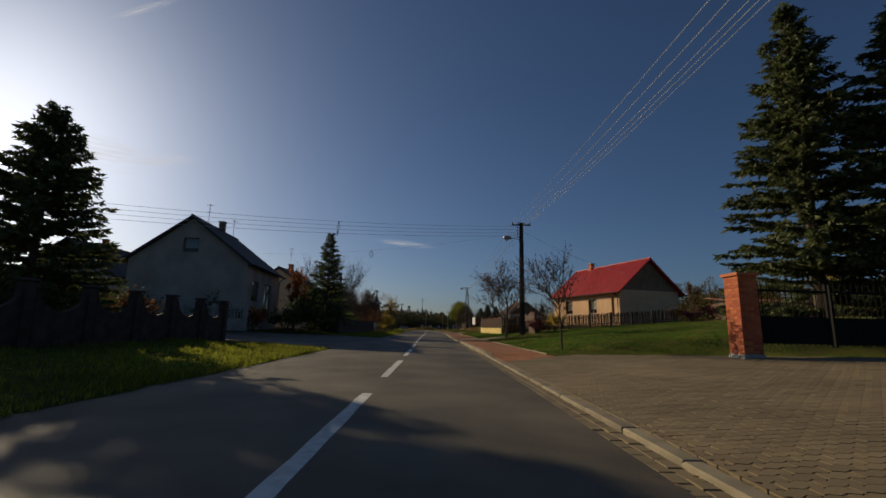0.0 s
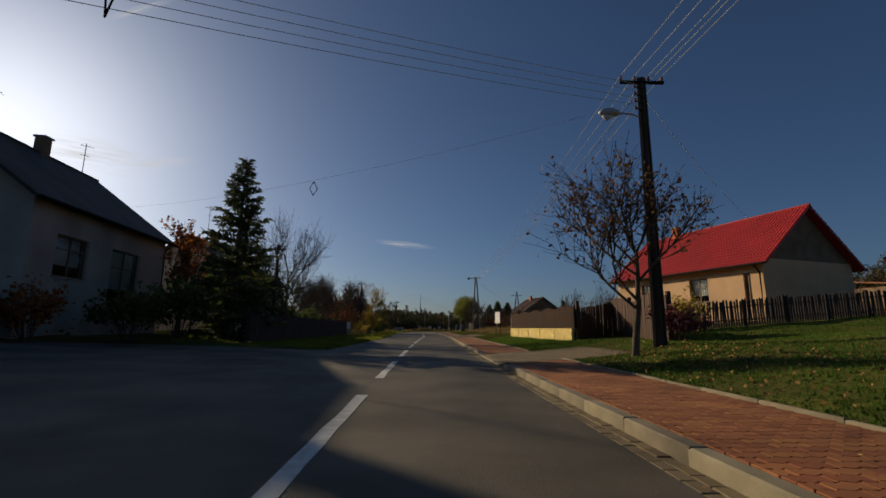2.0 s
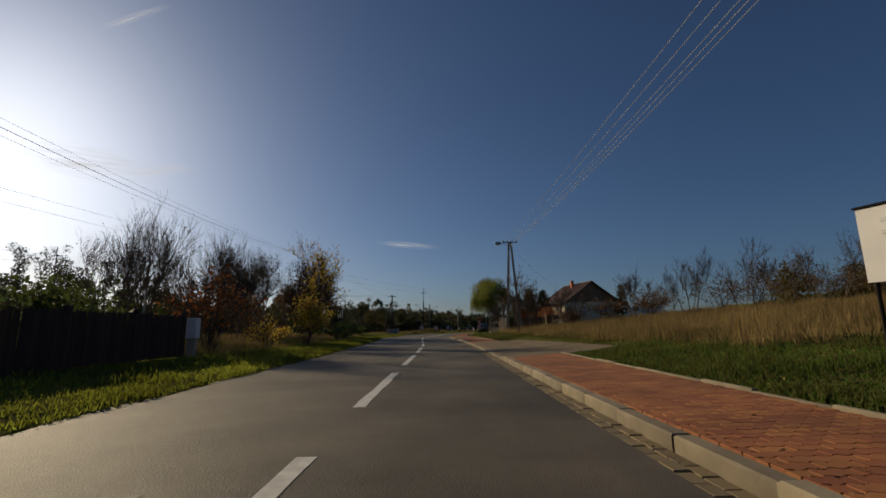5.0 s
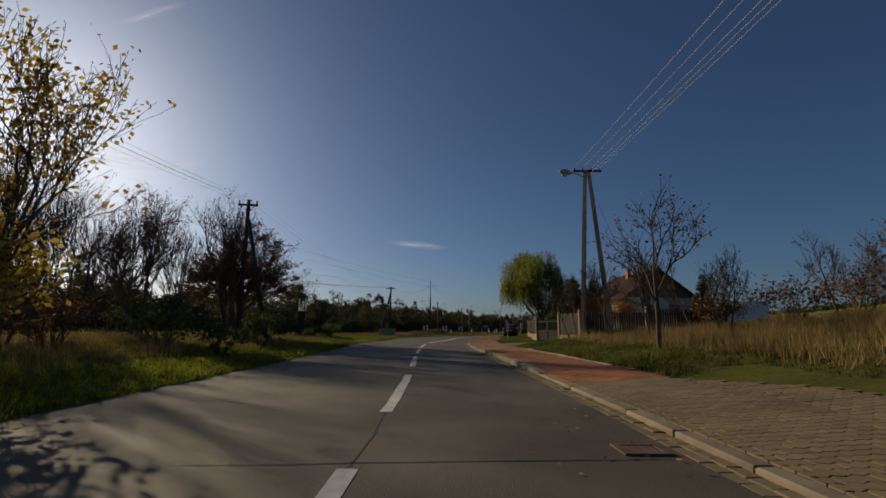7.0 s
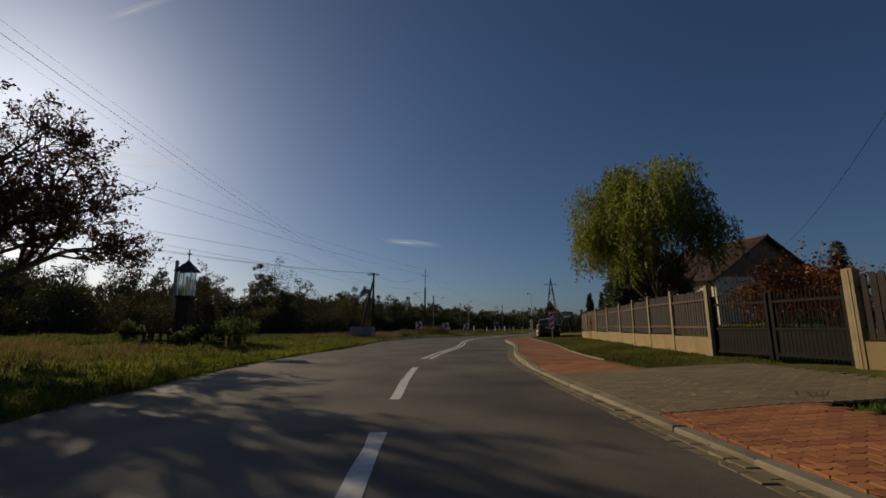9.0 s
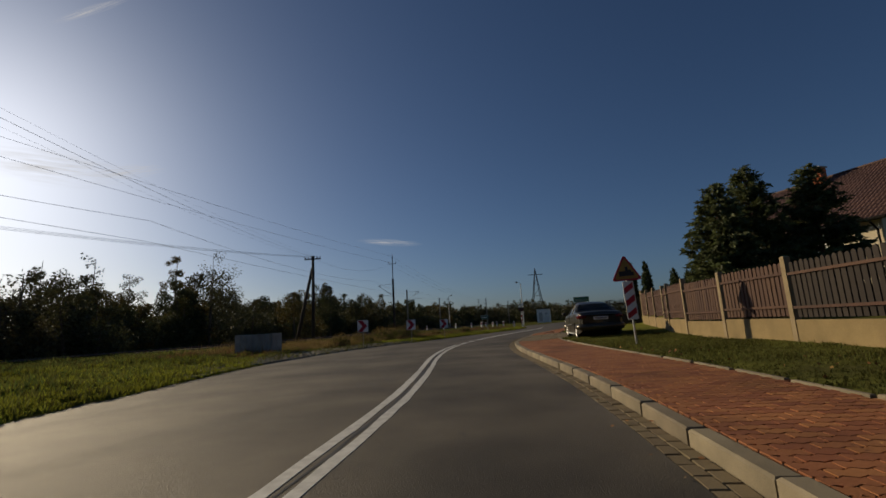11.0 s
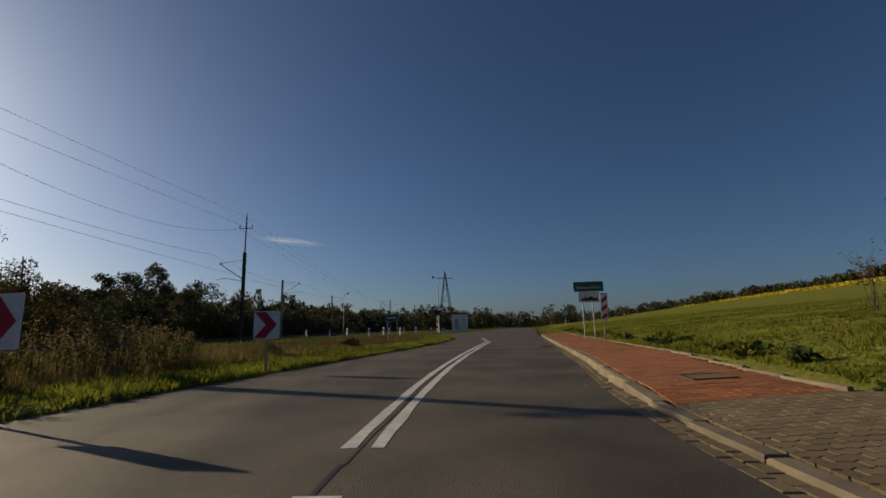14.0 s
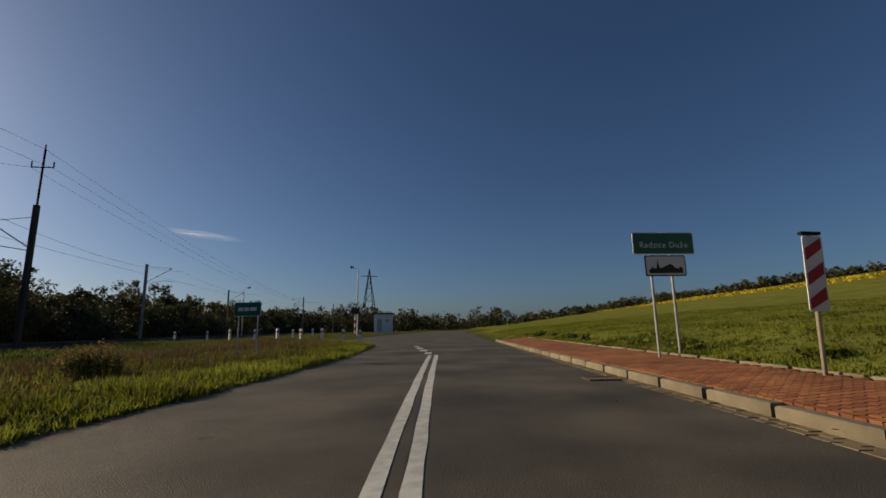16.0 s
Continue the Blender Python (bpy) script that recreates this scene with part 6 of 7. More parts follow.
def saloon(x, y, z, turn, scale=1.0):
    t = thing("car", "dark olive-grey saloon car parked on the verge", "car", pose(x, y, z, 0, 0, turn) @ Matrix.Diagonal((scale, scale, scale, 1)))
    L, W, RA, FA, RW = 4.24, 0.84, 0.90, 3.42, 0.335
    xs = np.unique(np.concatenate([np.linspace(0, 0.25, 8), np.linspace(0.25, 4.0, 90), np.linspace(4.0, L, 8)]))
    belt = lambda q: np.interp(q, [0, 0.10, 0.75, 1.5, 3.0, 3.2, 3.9, 4.1, L], [0.90, 0.97, 1.01, 0.97, 0.93, 0.90, 0.78, 0.70, 0.56])
    deck = lambda q: np.interp(q, [0, 0.12, 0.3, 0.8, 1.2, 2.8, 3.1, 3.5, 3.95, 4.12, L], [0.90, 1.02, 1.045, 1.065, 1.0, 0.96, 0.97, 0.92, 0.80, 0.72, 0.56])
    plan = lambda q: np.interp(q, [0, 0.08, 0.25, 0.9, 2.1, 3.3, 3.85, 4.1, L], [0.80, 0.90, 0.955, 0.99, 1.0, 0.98, 0.92, 0.82, 0.66])
    low = lambda q: np.interp(q, [0, 0.15, 0.5, 3.8, 4.1, L], [0.36, 0.26, 0.20, 0.20, 0.22, 0.34])

    def arch(q):
        z0 = low(q)
        for c in (RA, FA):
            if abs(q - c) < RW:
                z0 = max(z0, 0.29 + math.sqrt(RW * RW - (q - c) ** 2))
        return z0

    fr = [0.0, 0.12, 0.3, 0.5, 0.68, 0.85, 1.0]
    ring = []
    for q in xs:
        zb, zt, w = arch(q), belt(q), W * plan(q)
        side = []
        for f in fr:
            zz = zb + (zt - zb) * f
            rel = (zz - 0.2) / 0.75
            off = w * (0.935 + 0.065 * math.sin(min(1, max(0, rel * 1.25)) * math.pi * 0.62) - 0.05 * max(0, rel - 0.62))
            side.append((off, zz))
        top = [(side[-1][0] * c, zt + (deck(q) - zt) * (1 - c ** 3)) for c in (0.93, 0.8, 0.5, 0.2)]
        half = side + top
        ring.append([(q, o, zz) for o, zz in half] + [(q, -o, zz) for o, zz in half[::-1]])
    m = len(ring[0])
    b = Bag().add([p for r_ in ring for p in r_], [(i * m + j, (i + 1) * m + j, (i + 1) * m + j + 1, i * m + j + 1) for i in range(len(xs) - 1) for j in range(m - 1)] + [tuple(range(m))[::-1], tuple(range((len(xs) - 1) * m, len(xs) * m))])
    C = pose(-2.12, 0, 0)
    body = part("body", b, "car_paint", t, smooth=True, m=C)
    # greenhouse: roof and pillars in paint, panes between
    BY, RY = 0.735, 0.56
    Bp = {"A": (3.08, 0.94), "B": (2.02, 0.965), "C": (1.18, 0.985), "D": (0.74, 1.03)}
    Rp = {"A": (2.36, 1.375), "B": (1.92, 1.40), "C": (1.42, 1.385), "D": (1.22, 1.345)}
    rx = np.array([1.16, 1.30, 1.6, 2.0, 2.3, 2.42])
    rz = np.array([1.335, 1.375, 1.425, 1.435, 1.405, 1.37])
    yy = np.array([-1, -0.94, -0.6, 0, 0.6, 0.94, 1])
    rb = Bag()
    v = [(a, RY * c * (1.02 if 1.3 < a < 2.3 else 0.99), zz - 0.075 * abs(c) ** 4) for a, zz in zip(rx, rz) for c in yy]
    v2 = [(a, o, zz - 0.035) for a, o, zz in v]
    n = len(yy)
    k = len(v)
    rb.add(v + v2, [(i * n + j, (i + 1) * n + j, (i + 1) * n + j + 1, i * n + j + 1) for i in range(len(rx) - 1) for j in range(n - 1)] + [(k + i * n + j, k + i * n + j + 1, k + (i + 1) * n + j + 1, k + (i + 1) * n + j) for i in range(len(rx) - 1) for j in range(n - 1)]
           + [(i * n, k + i * n, k + (i + 1) * n, (i + 1) * n) for i in range(len(rx) - 1)] + [(i * n + n - 1, (i + 1) * n + n - 1, k + (i + 1) * n + n - 1, k + i * n + n - 1) for i in range(len(rx) - 1)])
    part("roof", rb, "car_paint", t, smooth=True, m=C)
    for sg in (-1, 1):
        for nm, r_ in (("A", 0.032), ("B", 0.034), ("C", 0.03), ("D", 0.05)):
            part("pillar", Bag().tube([(Bp[nm][0], sg * BY, Bp[nm][1] - 0.05), (Rp[nm][0], sg * RY, Rp[nm][1] - 0.06)], [r_ * 1.2, r_], 6), "plastic" if nm == "B" else "car_paint", t, m=C)
        # filled quarter behind the rear door
        part("quarter", Bag().quads([[(Bp["C"][0], sg * (BY + 0.004), Bp["C"][1] - 0.03), (Bp["D"][0], sg * (BY - 0.01), Bp["D"][1] - 0.03), (Rp["D"][0], sg * RY, Rp["D"][1] - 0.02), (Rp["C"][0], sg * (RY + 0.006), Rp["C"][1] - 0.02)]]), "car_paint", t, m=C)
        for p0, p1 in (("A", "B"), ("B", "C")):
            part("side_window", Bag().quads([[(Bp[p0][0], sg * BY, Bp[p0][1] - 0.03), (Bp[p1][0], sg * BY, Bp[p1][1] - 0.03), (Rp[p1][0], sg * RY, Rp[p1][1] - 0.05), (Rp[p0][0], sg * RY, Rp[p0][1] - 0.05)]]), "car_glass", t, m=C)
            mid_ = (Bp[p0][0] + Bp[p1][0]) / 2 - 0.3
            part("door_handle", Bag().box((mid_ - 0.02, sg * 0.842 - 0.012, 0.80), (mid_ + 0.13, sg * 0.842 + 0.012, 0.84), 0.008), "plastic", t, m=C)
        part("door_seam", Bag().tube([(2.03, sg * 0.848, 0.30), (2.02, sg * 0.852, 0.62), (2.0, sg * 0.83, 0.93)], 0.006, 4), "black", t, m=C)
        part("rub_strip", Bag().box((1.28, sg * 0.853 - 0.012, 0.53), (3.05, sg * 0.853 + 0.012, 0.59), 0.008), "plastic", t, m=C)
        part("sill", Bag().box((1.25, sg * 0.79 - 0.02, 0.185), (3.07, sg * 0.79 + 0.02, 0.235), 0.01), "steel", t, m=C)
        mr = part("mirror", Bag().tube([(2.98, sg * 0.80, 0.98), (2.97, sg * 0.90, 1.0), (2.96, sg * 0.99, 1.0)], [0.03, 0.075, 0.05], 8), "plastic", t, smooth=True, m=C)
        part("tail_lamp", Bag().tube([(0.02, sg * 0.52, 0.85), (0.045, sg * 0.63, 0.84), (0.13, sg * 0.755, 0.83), (0.27, sg * 0.802, 0.835)], [0.05, 0.078, 0.082, 0.05], 10), "lamp_red", t, smooth=True, m=C)
        part("head_lamp", Bag().tube([(4.19, sg * 0.38, 0.61), (4.10, sg * 0.60, 0.63), (3.93, sg * 0.735, 0.66)], [0.06, 0.075, 0.05], 8), "lamp_clear", t, smooth=True, m=C)
        part("side_repeater", Bag().box((3.72, sg * 0.80 - 0.012, 0.60), (3.80, sg * 0.80 + 0.012, 0.64), 0.008), "lamp_red", t, m=C)
    part("windscreen", Bag().quads([[(3.06, -BY + 0.03, 0.96), (3.06, BY - 0.03, 0.96), (2.40, RY - 0.02, 1.36), (2.40, -RY + 0.02, 1.36)]]), "car_glass", t, m=C)
    part("rear_window", Bag().quads([[(0.80, BY - 0.05, 1.045), (0.80, -BY + 0.05, 1.045), (1.19, -RY + 0.03, 1.325), (1.19, RY - 0.03, 1.325)]]), "car_glass", t, m=C)
    part("bumper", Bag().tube([(0.50, -0.80, 0.47), (0.20, -0.765, 0.47), (0.07, -0.68, 0.47), (0.01, -0.45, 0.47), (-0.01, 0, 0.47), (0.01, 0.45, 0.47), (0.07, 0.68, 0.47), (0.20, 0.765, 0.47), (0.50, 0.80, 0.47)], [0.09, 0.12, 0.125, 0.125, 0.125, 0.125, 0.125, 0.12, 0.09], 12), "car_paint", t, smooth=True, m=C)
    part("bumper", Bag().tube([(3.92, -0.76, 0.42), (4.10, -0.60, 0.42), (4.19, -0.3, 0.42), (4.21, 0, 0.42), (4.19, 0.3, 0.42), (4.10, 0.60, 0.42), (3.92, 0.76, 0.42)], 0.11, 12), "car_paint", t, smooth=True, m=C)
    np_ = part("number_plate", Bag().box((-0.012, -0.26, 0.72), (0.018, 0.26, 0.83), 0.004), "white", t, m=C)
    for k in range(6):
        part("bar", Bag().box((-0.016, -0.20 + 0.07 * k, 0.745), (-0.0125, -0.16 + 0.07 * k, 0.805)), "black", np_)
    for sx, sy in ((1.25, -0.36), (1.25, 0.36), (2.2, -0.36), (2.2, 0.36)):
        part("seat", Bag().box((sx, sy - 0.25, 0.3), (sx + 0.5, sy + 0.25, 0.52), 0.05).box((sx - 0.08, sy - 0.24, 0.52), (sx + 0.08, sy + 0.24, 1.05), 0.05), "plastic", t, m=C)
    for ax in (RA, FA):
        for sg in (-1, 1):
            o = 0.70
            wh = part("wheel", lathe([(0.19, -0.09), (0.265, -0.095), (0.285, -0.07), (0.29, 0.0), (0.285, 0.07), (0.265, 0.095), (0.19, 0.09)]), "rubber", t, smooth=True, m=C @ pose(ax, sg * o, 0.29, 0, 0, 0 if sg > 0 else 180))
            rim = part("wheel_cover", lathe([(0.0, 0.098), (0.05, 0.10), (0.06, 0.075), (0.075, 0.07), (0.165, 0.075), (0.178, 0.092), (0.196, 0.090), (0.20, 0.05)]), "rim", wh, "silver plastic wheel cover", smooth=True)
            for k in range(12):
                part("slot", Bag().box((0.085, 0.070, -0.010), (0.158, 0.0785, 0.010), 0.003), "black", rim, m=pose(0, 0, 0, 0, 30 * k, 0))
        # added black drum that fills the open wheel arches with darkness
        part("arch_dark_filler", Bag().tube([(ax, -0.6, 0.29), (ax, 0.6, 0.29)], 0.25, 10), "black", t, m=C)
    return t


p = np.array([6.46, 109.85])
hd = radians(-9.5)
fw = np.array([-math.sin(hd), math.cos(hd)])
rt = np.array([math.cos(hd), math.sin(hd)])
mid_ = p + fw * (2.12 - 0.90) * 0.95 + rt * 0.70 * 0.95
saloon(mid_[0], mid_[1], ground_z(mid_[0] - 0.5, mid_[1]) - 0.05, 90 - 9.5, 0.95)

# white van behind garden fences
t = thing("van", "white panel van parked behind garden fences", "van", pose(29.6, 106.6, ground_z(29.6, 106.6), 0, 0, 165))
prof = [(-2.4, 0.35), (2.1, 0.35), (2.45, 0.5), (2.45, 0.95), (1.65, 1.25), (1.1, 2.15), (0.9, 2.3), (-2.3, 2.3), (-2.42, 2.1)]
part("body", Bag().extrude(prof, -0.9, 0.9, Matrix.Rotation(radians(90), 4, "X")), "white", t)
part("windscreen", Bag().quads([[(1.63, -0.78, 1.31), (1.63, 0.78, 1.31), (1.16, 0.72, 2.10), (1.16, -0.72, 2.10)]]), "car_glass", t, m=pose(0.02, 0, 0.01))
for sg in (-1, 1):
    part("side_window", Bag().box((0.55, sg * 0.905 - 0.005, 1.35), (1.3, sg * 0.905 + 0.005, 1.95)), "black", t)
    for ax in (-1.5, 1.5):
        part("wheel", lathe([(0.02, 0.1), (0.2, 0.1), (0.31, 0.08), (0.33, 0), (0.31, -0.08), (0.2, -0.1)]), "rubber", t, m=pose(ax, sg * 0.82, 0.33))

# ---- wayside shrine ----
g = ground_z(-11.3, 97)
t = thing("wayside_shrine", "dark stone wayside shrine with glazed top under small roof", "shrine", pose(-11.3, 97, g, 0, 0, 8) @ Matrix.Diagonal((0.68, 0.68, 0.96, 1)))
part("plinth", Bag().box((-0.6, -0.6, -0.3), (0.6, 0.6, 0.5), 0.05), "dark_stone", t)
part("shaft", Bag().box((-0.36, -0.36, 0.5), (0.36, 0.36, 1.95), 0.03), "dark_stone", t)
part("cornice", Bag().box((-0.46, -0.46, 1.95), (0.46, 0.46, 2.08), 0.03), "dark_stone", t)
for sx, sy in ((-1, -1), (1, -1), (1, 1), (-1, 1)):
    part("corner_post", Bag().tube([(0.36 * sx, 0.36 * sy, 2.05), (0.36 * sx, 0.36 * sy, 3.15)], 0.04, 6), "frame_white", t)
for k in range(4):
    part("pane", Bag().box((-0.33, 0.352, 2.1), (0.33, 0.358, 3.1)), "glass", t, m=pose(0, 0, 0, 0, 0, 90 * k)).visible_shadow = False
part("figure", lathe([(0.001, 0.0), (0.14, 0.0), (0.12, 0.3), (0.09, 0.55), (0.06, 0.66), (0.08, 0.74), (0.05, 0.84), (0.001, 0.86)], 12), "white", t, m=pose(0, 0, 2.1, 90, 0, 0) @ pose(0, 0, 0, 0, 0, 180) @ Matrix.Scale(-1, 4, (0, 1, 0)))
rp = Bag().add([(-0.62, -0.62, 3.15), (0.62, -0.62, 3.15), (0.62, 0.62, 3.15), (-0.62, 0.62, 3.15), (-0.12, -0.12, 3.58), (0.12, -0.12, 3.58), (0.12, 0.12, 3.58), (-0.12, 0.12, 3.58), (0, 0, 3.72)],
               [(3, 2, 1, 0), (0, 1, 5, 4), (1, 2, 6, 5), (2, 3, 7, 6), (3, 0, 4, 7), (4, 5, 8), (5, 6, 8), (6, 7, 8), (7, 4, 8)])
part("roof", rp, "roof_dark", t)
part("cross", Bag().box((-0.025, -0.025, 3.68), (0.025, 0.025, 4.15)).box((-0.14, -0.02, 3.95), (0.14, 0.02, 4.0)), "dark_metal", t)
t = thing("shrine_fence", "low dark metal fence round a wayside shrine", "fence", pose(-11.0, 96.8, g, 0, 0, 8) @ Matrix.Diagonal((0.72, 0.72, 0.85, 1)))
for k, (x0, y0, x1, y1) in enumerate(((-2.3, -1.9, 2.7, -1.9), (-2.3, -1.9, -2.3, 2.0), (2.7, -1.9, 2.7, 2.0))):
    n = 4
    for j in range(n + 1):
        f = j / n
        part("post", Bag().box((-0.07, -0.07, -0.2), (0.07, 0.07, 0.62), 0.03), "dark_stone", t, m=pose(x0 + (x1 - x0) * f, y0 + (y1 - y0) * f, 0))
    for z in (0.15, 0.5):
        part("rail", Bag().tube([(x0, y0, z), (x1, y1, z)], 0.025, 5), "dark_metal", t)
part("kerb", Bag().box((-2.45, -2.1, -0.2), (2.85, -1.98, 0.10), 0.02), "dark_stone", t)
# concrete trough with wavy sides
g = ground_z(-6.5, 113.4)
t = thing("concrete_trough", "dirty pale concrete trough with ribbed sides in the grass", "trough", pose(-6.9, 114.4, g - 0.02, 0, 0, -10) @ Matrix.Diagonal((0.92, 1.0, 1.22, 1)))
n = 28
for sg in (-1, 1):
    xs = np.linspace(-0.98, 0.98, n)
    o = 0.42 + 0.03 * np.sin(np.arange(n) * 1.4)
    v = [(x, sg * y, z) for z in (0, 0.72) for x, y in zip(xs, o)] + [(x, sg * 0.34, z) for z in (0, 0.72) for x in xs]
    part("side", Bag().add(v, [(k, k + 1, n + k + 1, n + k) for k in range(n - 1)] + [(n + k, n + k + 1, 3 * n + k + 1, 3 * n + k) for k in range(n - 1)] + [(2 * n + k, 2 * n + k + 1, 3 * n + k + 1, 3 * n + k) for k in range(n - 1)]), "concrete", t)
for sx in (-1, 1):
    part("end", Bag().box((sx * 0.94 - 0.05, -0.42, 0), (sx * 0.94 + 0.05, 0.42, 0.73), 0.01), "concrete", t)
part("bottom", Bag().box((-0.9, -0.34, 0.0), (0.9, 0.34, 0.12)), "joint", t)

# ---- trees and shrubs, space by space ----
conifer("spruce", "tall dark spruce behind a brick gate pillar", 14.9, 12.8, 12.2, 3.5, 11, sprays=12, dense=1.2, size=0.17, droop=0.2)
conifer("spruce", "broad spruce beside dark railings", 17.3, 11.2, 11.2, 3.6, 12, sprays=12, dense=1.1, size=0.17, droop=0.2)
conifer("spruce", "tall spruce in a front garden against the sun", -13.6, 14.6, 9.0, 3.4, 13, sprays=12, dense=0.95, size=0.18)
conifer("spruce", "slender spruce rising out of dark garden shrubs", -7.9, 36.8, 8.9, 2.3, 14, sprays=10, bare=0.02, dense=0.8)
for k, (x, y, h, w) in enumerate(((12.5, 110.0, 5.3, 1.9), (14.3, 110.6, 6.0, 2.2), (16.3, 109.8, 5.6, 2.0))):
    conifer("spruce", "dense dark spruce behind the street fence", x, y, h, w, 21 + k, sprays=11, dense=1.0, bare=0.03, size=0.17, group="garden spruces")
conifer("spruce", "small dark spruce behind gardens", 28.0, 109.5, 5.3, 1.3, 25, sprays=7)
for k, (x, y, h, w) in enumerate(((13.5, 120.2, 3.2, 0.5), (14.9, 121.0, 3.2, 0.42), (17.6, 122.6, 2.8, 0.5), (18.8, 123.0, 2.5, 0.5), (20.2, 123.6, 2.9, 0.55), (21.6, 124.2, 2.6, 0.45), (16.4, 118.0, 2.8, 0.38), (17.2, 118.8, 2.6, 0.4))):
    thuja("thuja", "slender dark green thuja in a row by the gate", x, y, h, w, 30 + k, "thujas by the gate")

leafy_tree("young_tree", "young roadside tree with few withered leaves", 5.95, 12.55, 3.6, 41, "leaf_brown", 420, 0.05, 0.036, 3, 0.42, 0.85, 0.16, (6, 9), lean=(-0.08, 0), width=1.3)
leafy_tree("young_tree", "young lime with sparse withering leaves beside a utility pole", 6.15, 26.2, 5.2, 42, "leaf_brown", 1500, 0.065, 0.06, 3, 0.42, 0.85, 0.16, (8, 11), width=1.75)
leafy_tree("bare_tree", "large leafless tree with a rounded fine crown", -8.5, 46.2, 9.0, 43, leaves=0, trunk=0.16, deepest=4, first=0.34, spread=0.95, lift=0.14, kids=(5, 8), shrink=0.68, width=2.5)
leafy_tree("bare_tree", "large leafless tree behind a bungalow", -11.2, 47.8, 9.4, 44, leaves=0, trunk=0.16, deepest=4, first=0.34, spread=0.95, lift=0.14, kids=(5, 8), shrink=0.68, width=2.5)
leafy_tree("garden_tree", "garden tree with orange autumn leaves", -11.0, 37.9, 5.6, 45, "leaf_orange", 1800, 0.11, 0.09, 3, 0.35, 0.7, 0.25, (5, 8))
leafy_tree("garden_tree", "small tree with yellow leaves by the bungalow", -8.9, 41.0, 4.6, 46, "leaf_yellow", 900, 0.10, 0.07, 3, 0.35, 0.8, 0.15, (5, 8))
leafy_tree("roadside_tree", "leaning fruit tree with few leaves in dry grass", 6.3, 73.0, 4.5, 47, "leaf_brown", 420, 0.06, 0.052, 3, 0.30, 0.95, 0.12, (5, 8), lean=(0.12, 0))
leafy_tree("young_tree", "slim sapling with sparse yellow leaves", -6.1, 67.2, 6.4, 48, "leaf_yellow", 1500, 0.07, 0.045, 3, 0.5, 0.6, 0.26, (6, 9), lean=(0.10, 0), width=1.5)
leafy_tree("fruit_tree", "spreading old fruit tree with brown leaves", -12.7, 89.8, 8.1, 49, "leaf_brown", 24000, 0.075, 0.19, 4, 0.26, 1.0, 0.03, (6, 9), width=3.5)
leafy_tree("bare_tree", "tall leafless tree beside a timber pole", -11.4, 85.8, 8.6, 57, "leaf_brown", 1000, 0.07, trunk=0.15, deepest=4, first=0.34, spread=0.8, lift=0.2, kids=(5, 7), shrink=0.66, stems=2, width=2.9)
leafy_tree("bare_tree", "tall leafless tree in the thicket", -15.0, 83.4, 8.8, 58, "leaf_brown", 2600, 0.07, trunk=0.15, deepest=4, first=0.36, spread=0.8, lift=0.2, kids=(5, 7), shrink=0.66, stems=2, width=3.0)
thicket = [(-11.5, 70.5, 5.6), (-12.0, 73.5, 6.3), (-12.5, 76, 6.6), (-10.6, 78.5, 5.5), (-13.5, 70, 6.5), (-15, 74, 7), (-16.5, 79, 7), (-16.5, 83.5, 7.2), (-18, 85, 7.5), (-12.0, 66.5, 5.2), (-14.0, 64.5, 6.2), (-21, 73, 8), (-23, 80, 8), (-16, 66, 7), (-12, 88.5, 6.5)]
for k, (x, y, h) in enumerate(thicket):
    leafy_tree("thicket_tree", "leafless thicket tree with many thin stems", x, y, h * 1.1, 60 + k, "leaf_brown", 240, 0.06, 0.045, 3, 0.42, 0.65, 0.27, (6, 9), stems=3, group="thicket trees")
for k, (x, y, h, w, lf, n) in enumerate(((-9.6, 69.5, 1.3, 1.3, "leaf_brown", 500), (-9.6, 72.5, 1.6, 1.5, "leaf_brown", 700), (-8.9, 76.0, 1.6, 1.6, "weed", 900), (-6.9, 79.2, 1.4, 1.7, "weed", 1500), (-9.6, 84.5, 1.5, 1.4, "leaf_brown", 600), (-6.3, 62.0, 1.2, 1.0, "leaf_yellow", 500), (-6.2, 67.0, 2.6, 1.1, "leaf_yellow", 2200),
                                         (-6.9, 58.5, 2.6, 1.6, "leaf_orange", 900), (-8.3, 61.0, 3.4, 1.9, "leaf_brown", 1000), (-9.8, 56.5, 2.2, 1.6, "weed", 900), (-6.2, 74.6, 1.0, 1.0, "weed", 500), (-11.8, 79.2, 1.8, 1.7, "weed", 800), (-13.9, 76.6, 2.2, 2.0, "leaf_brown", 900), (-16.5, 71.0, 2.4, 2.1, "weed", 900))):
    bush("shrub", "tangled roadside shrub with withering leaves", x, y, h, w, 90 + k, lf, n, 0.08, 16, group="roadside shrubs")
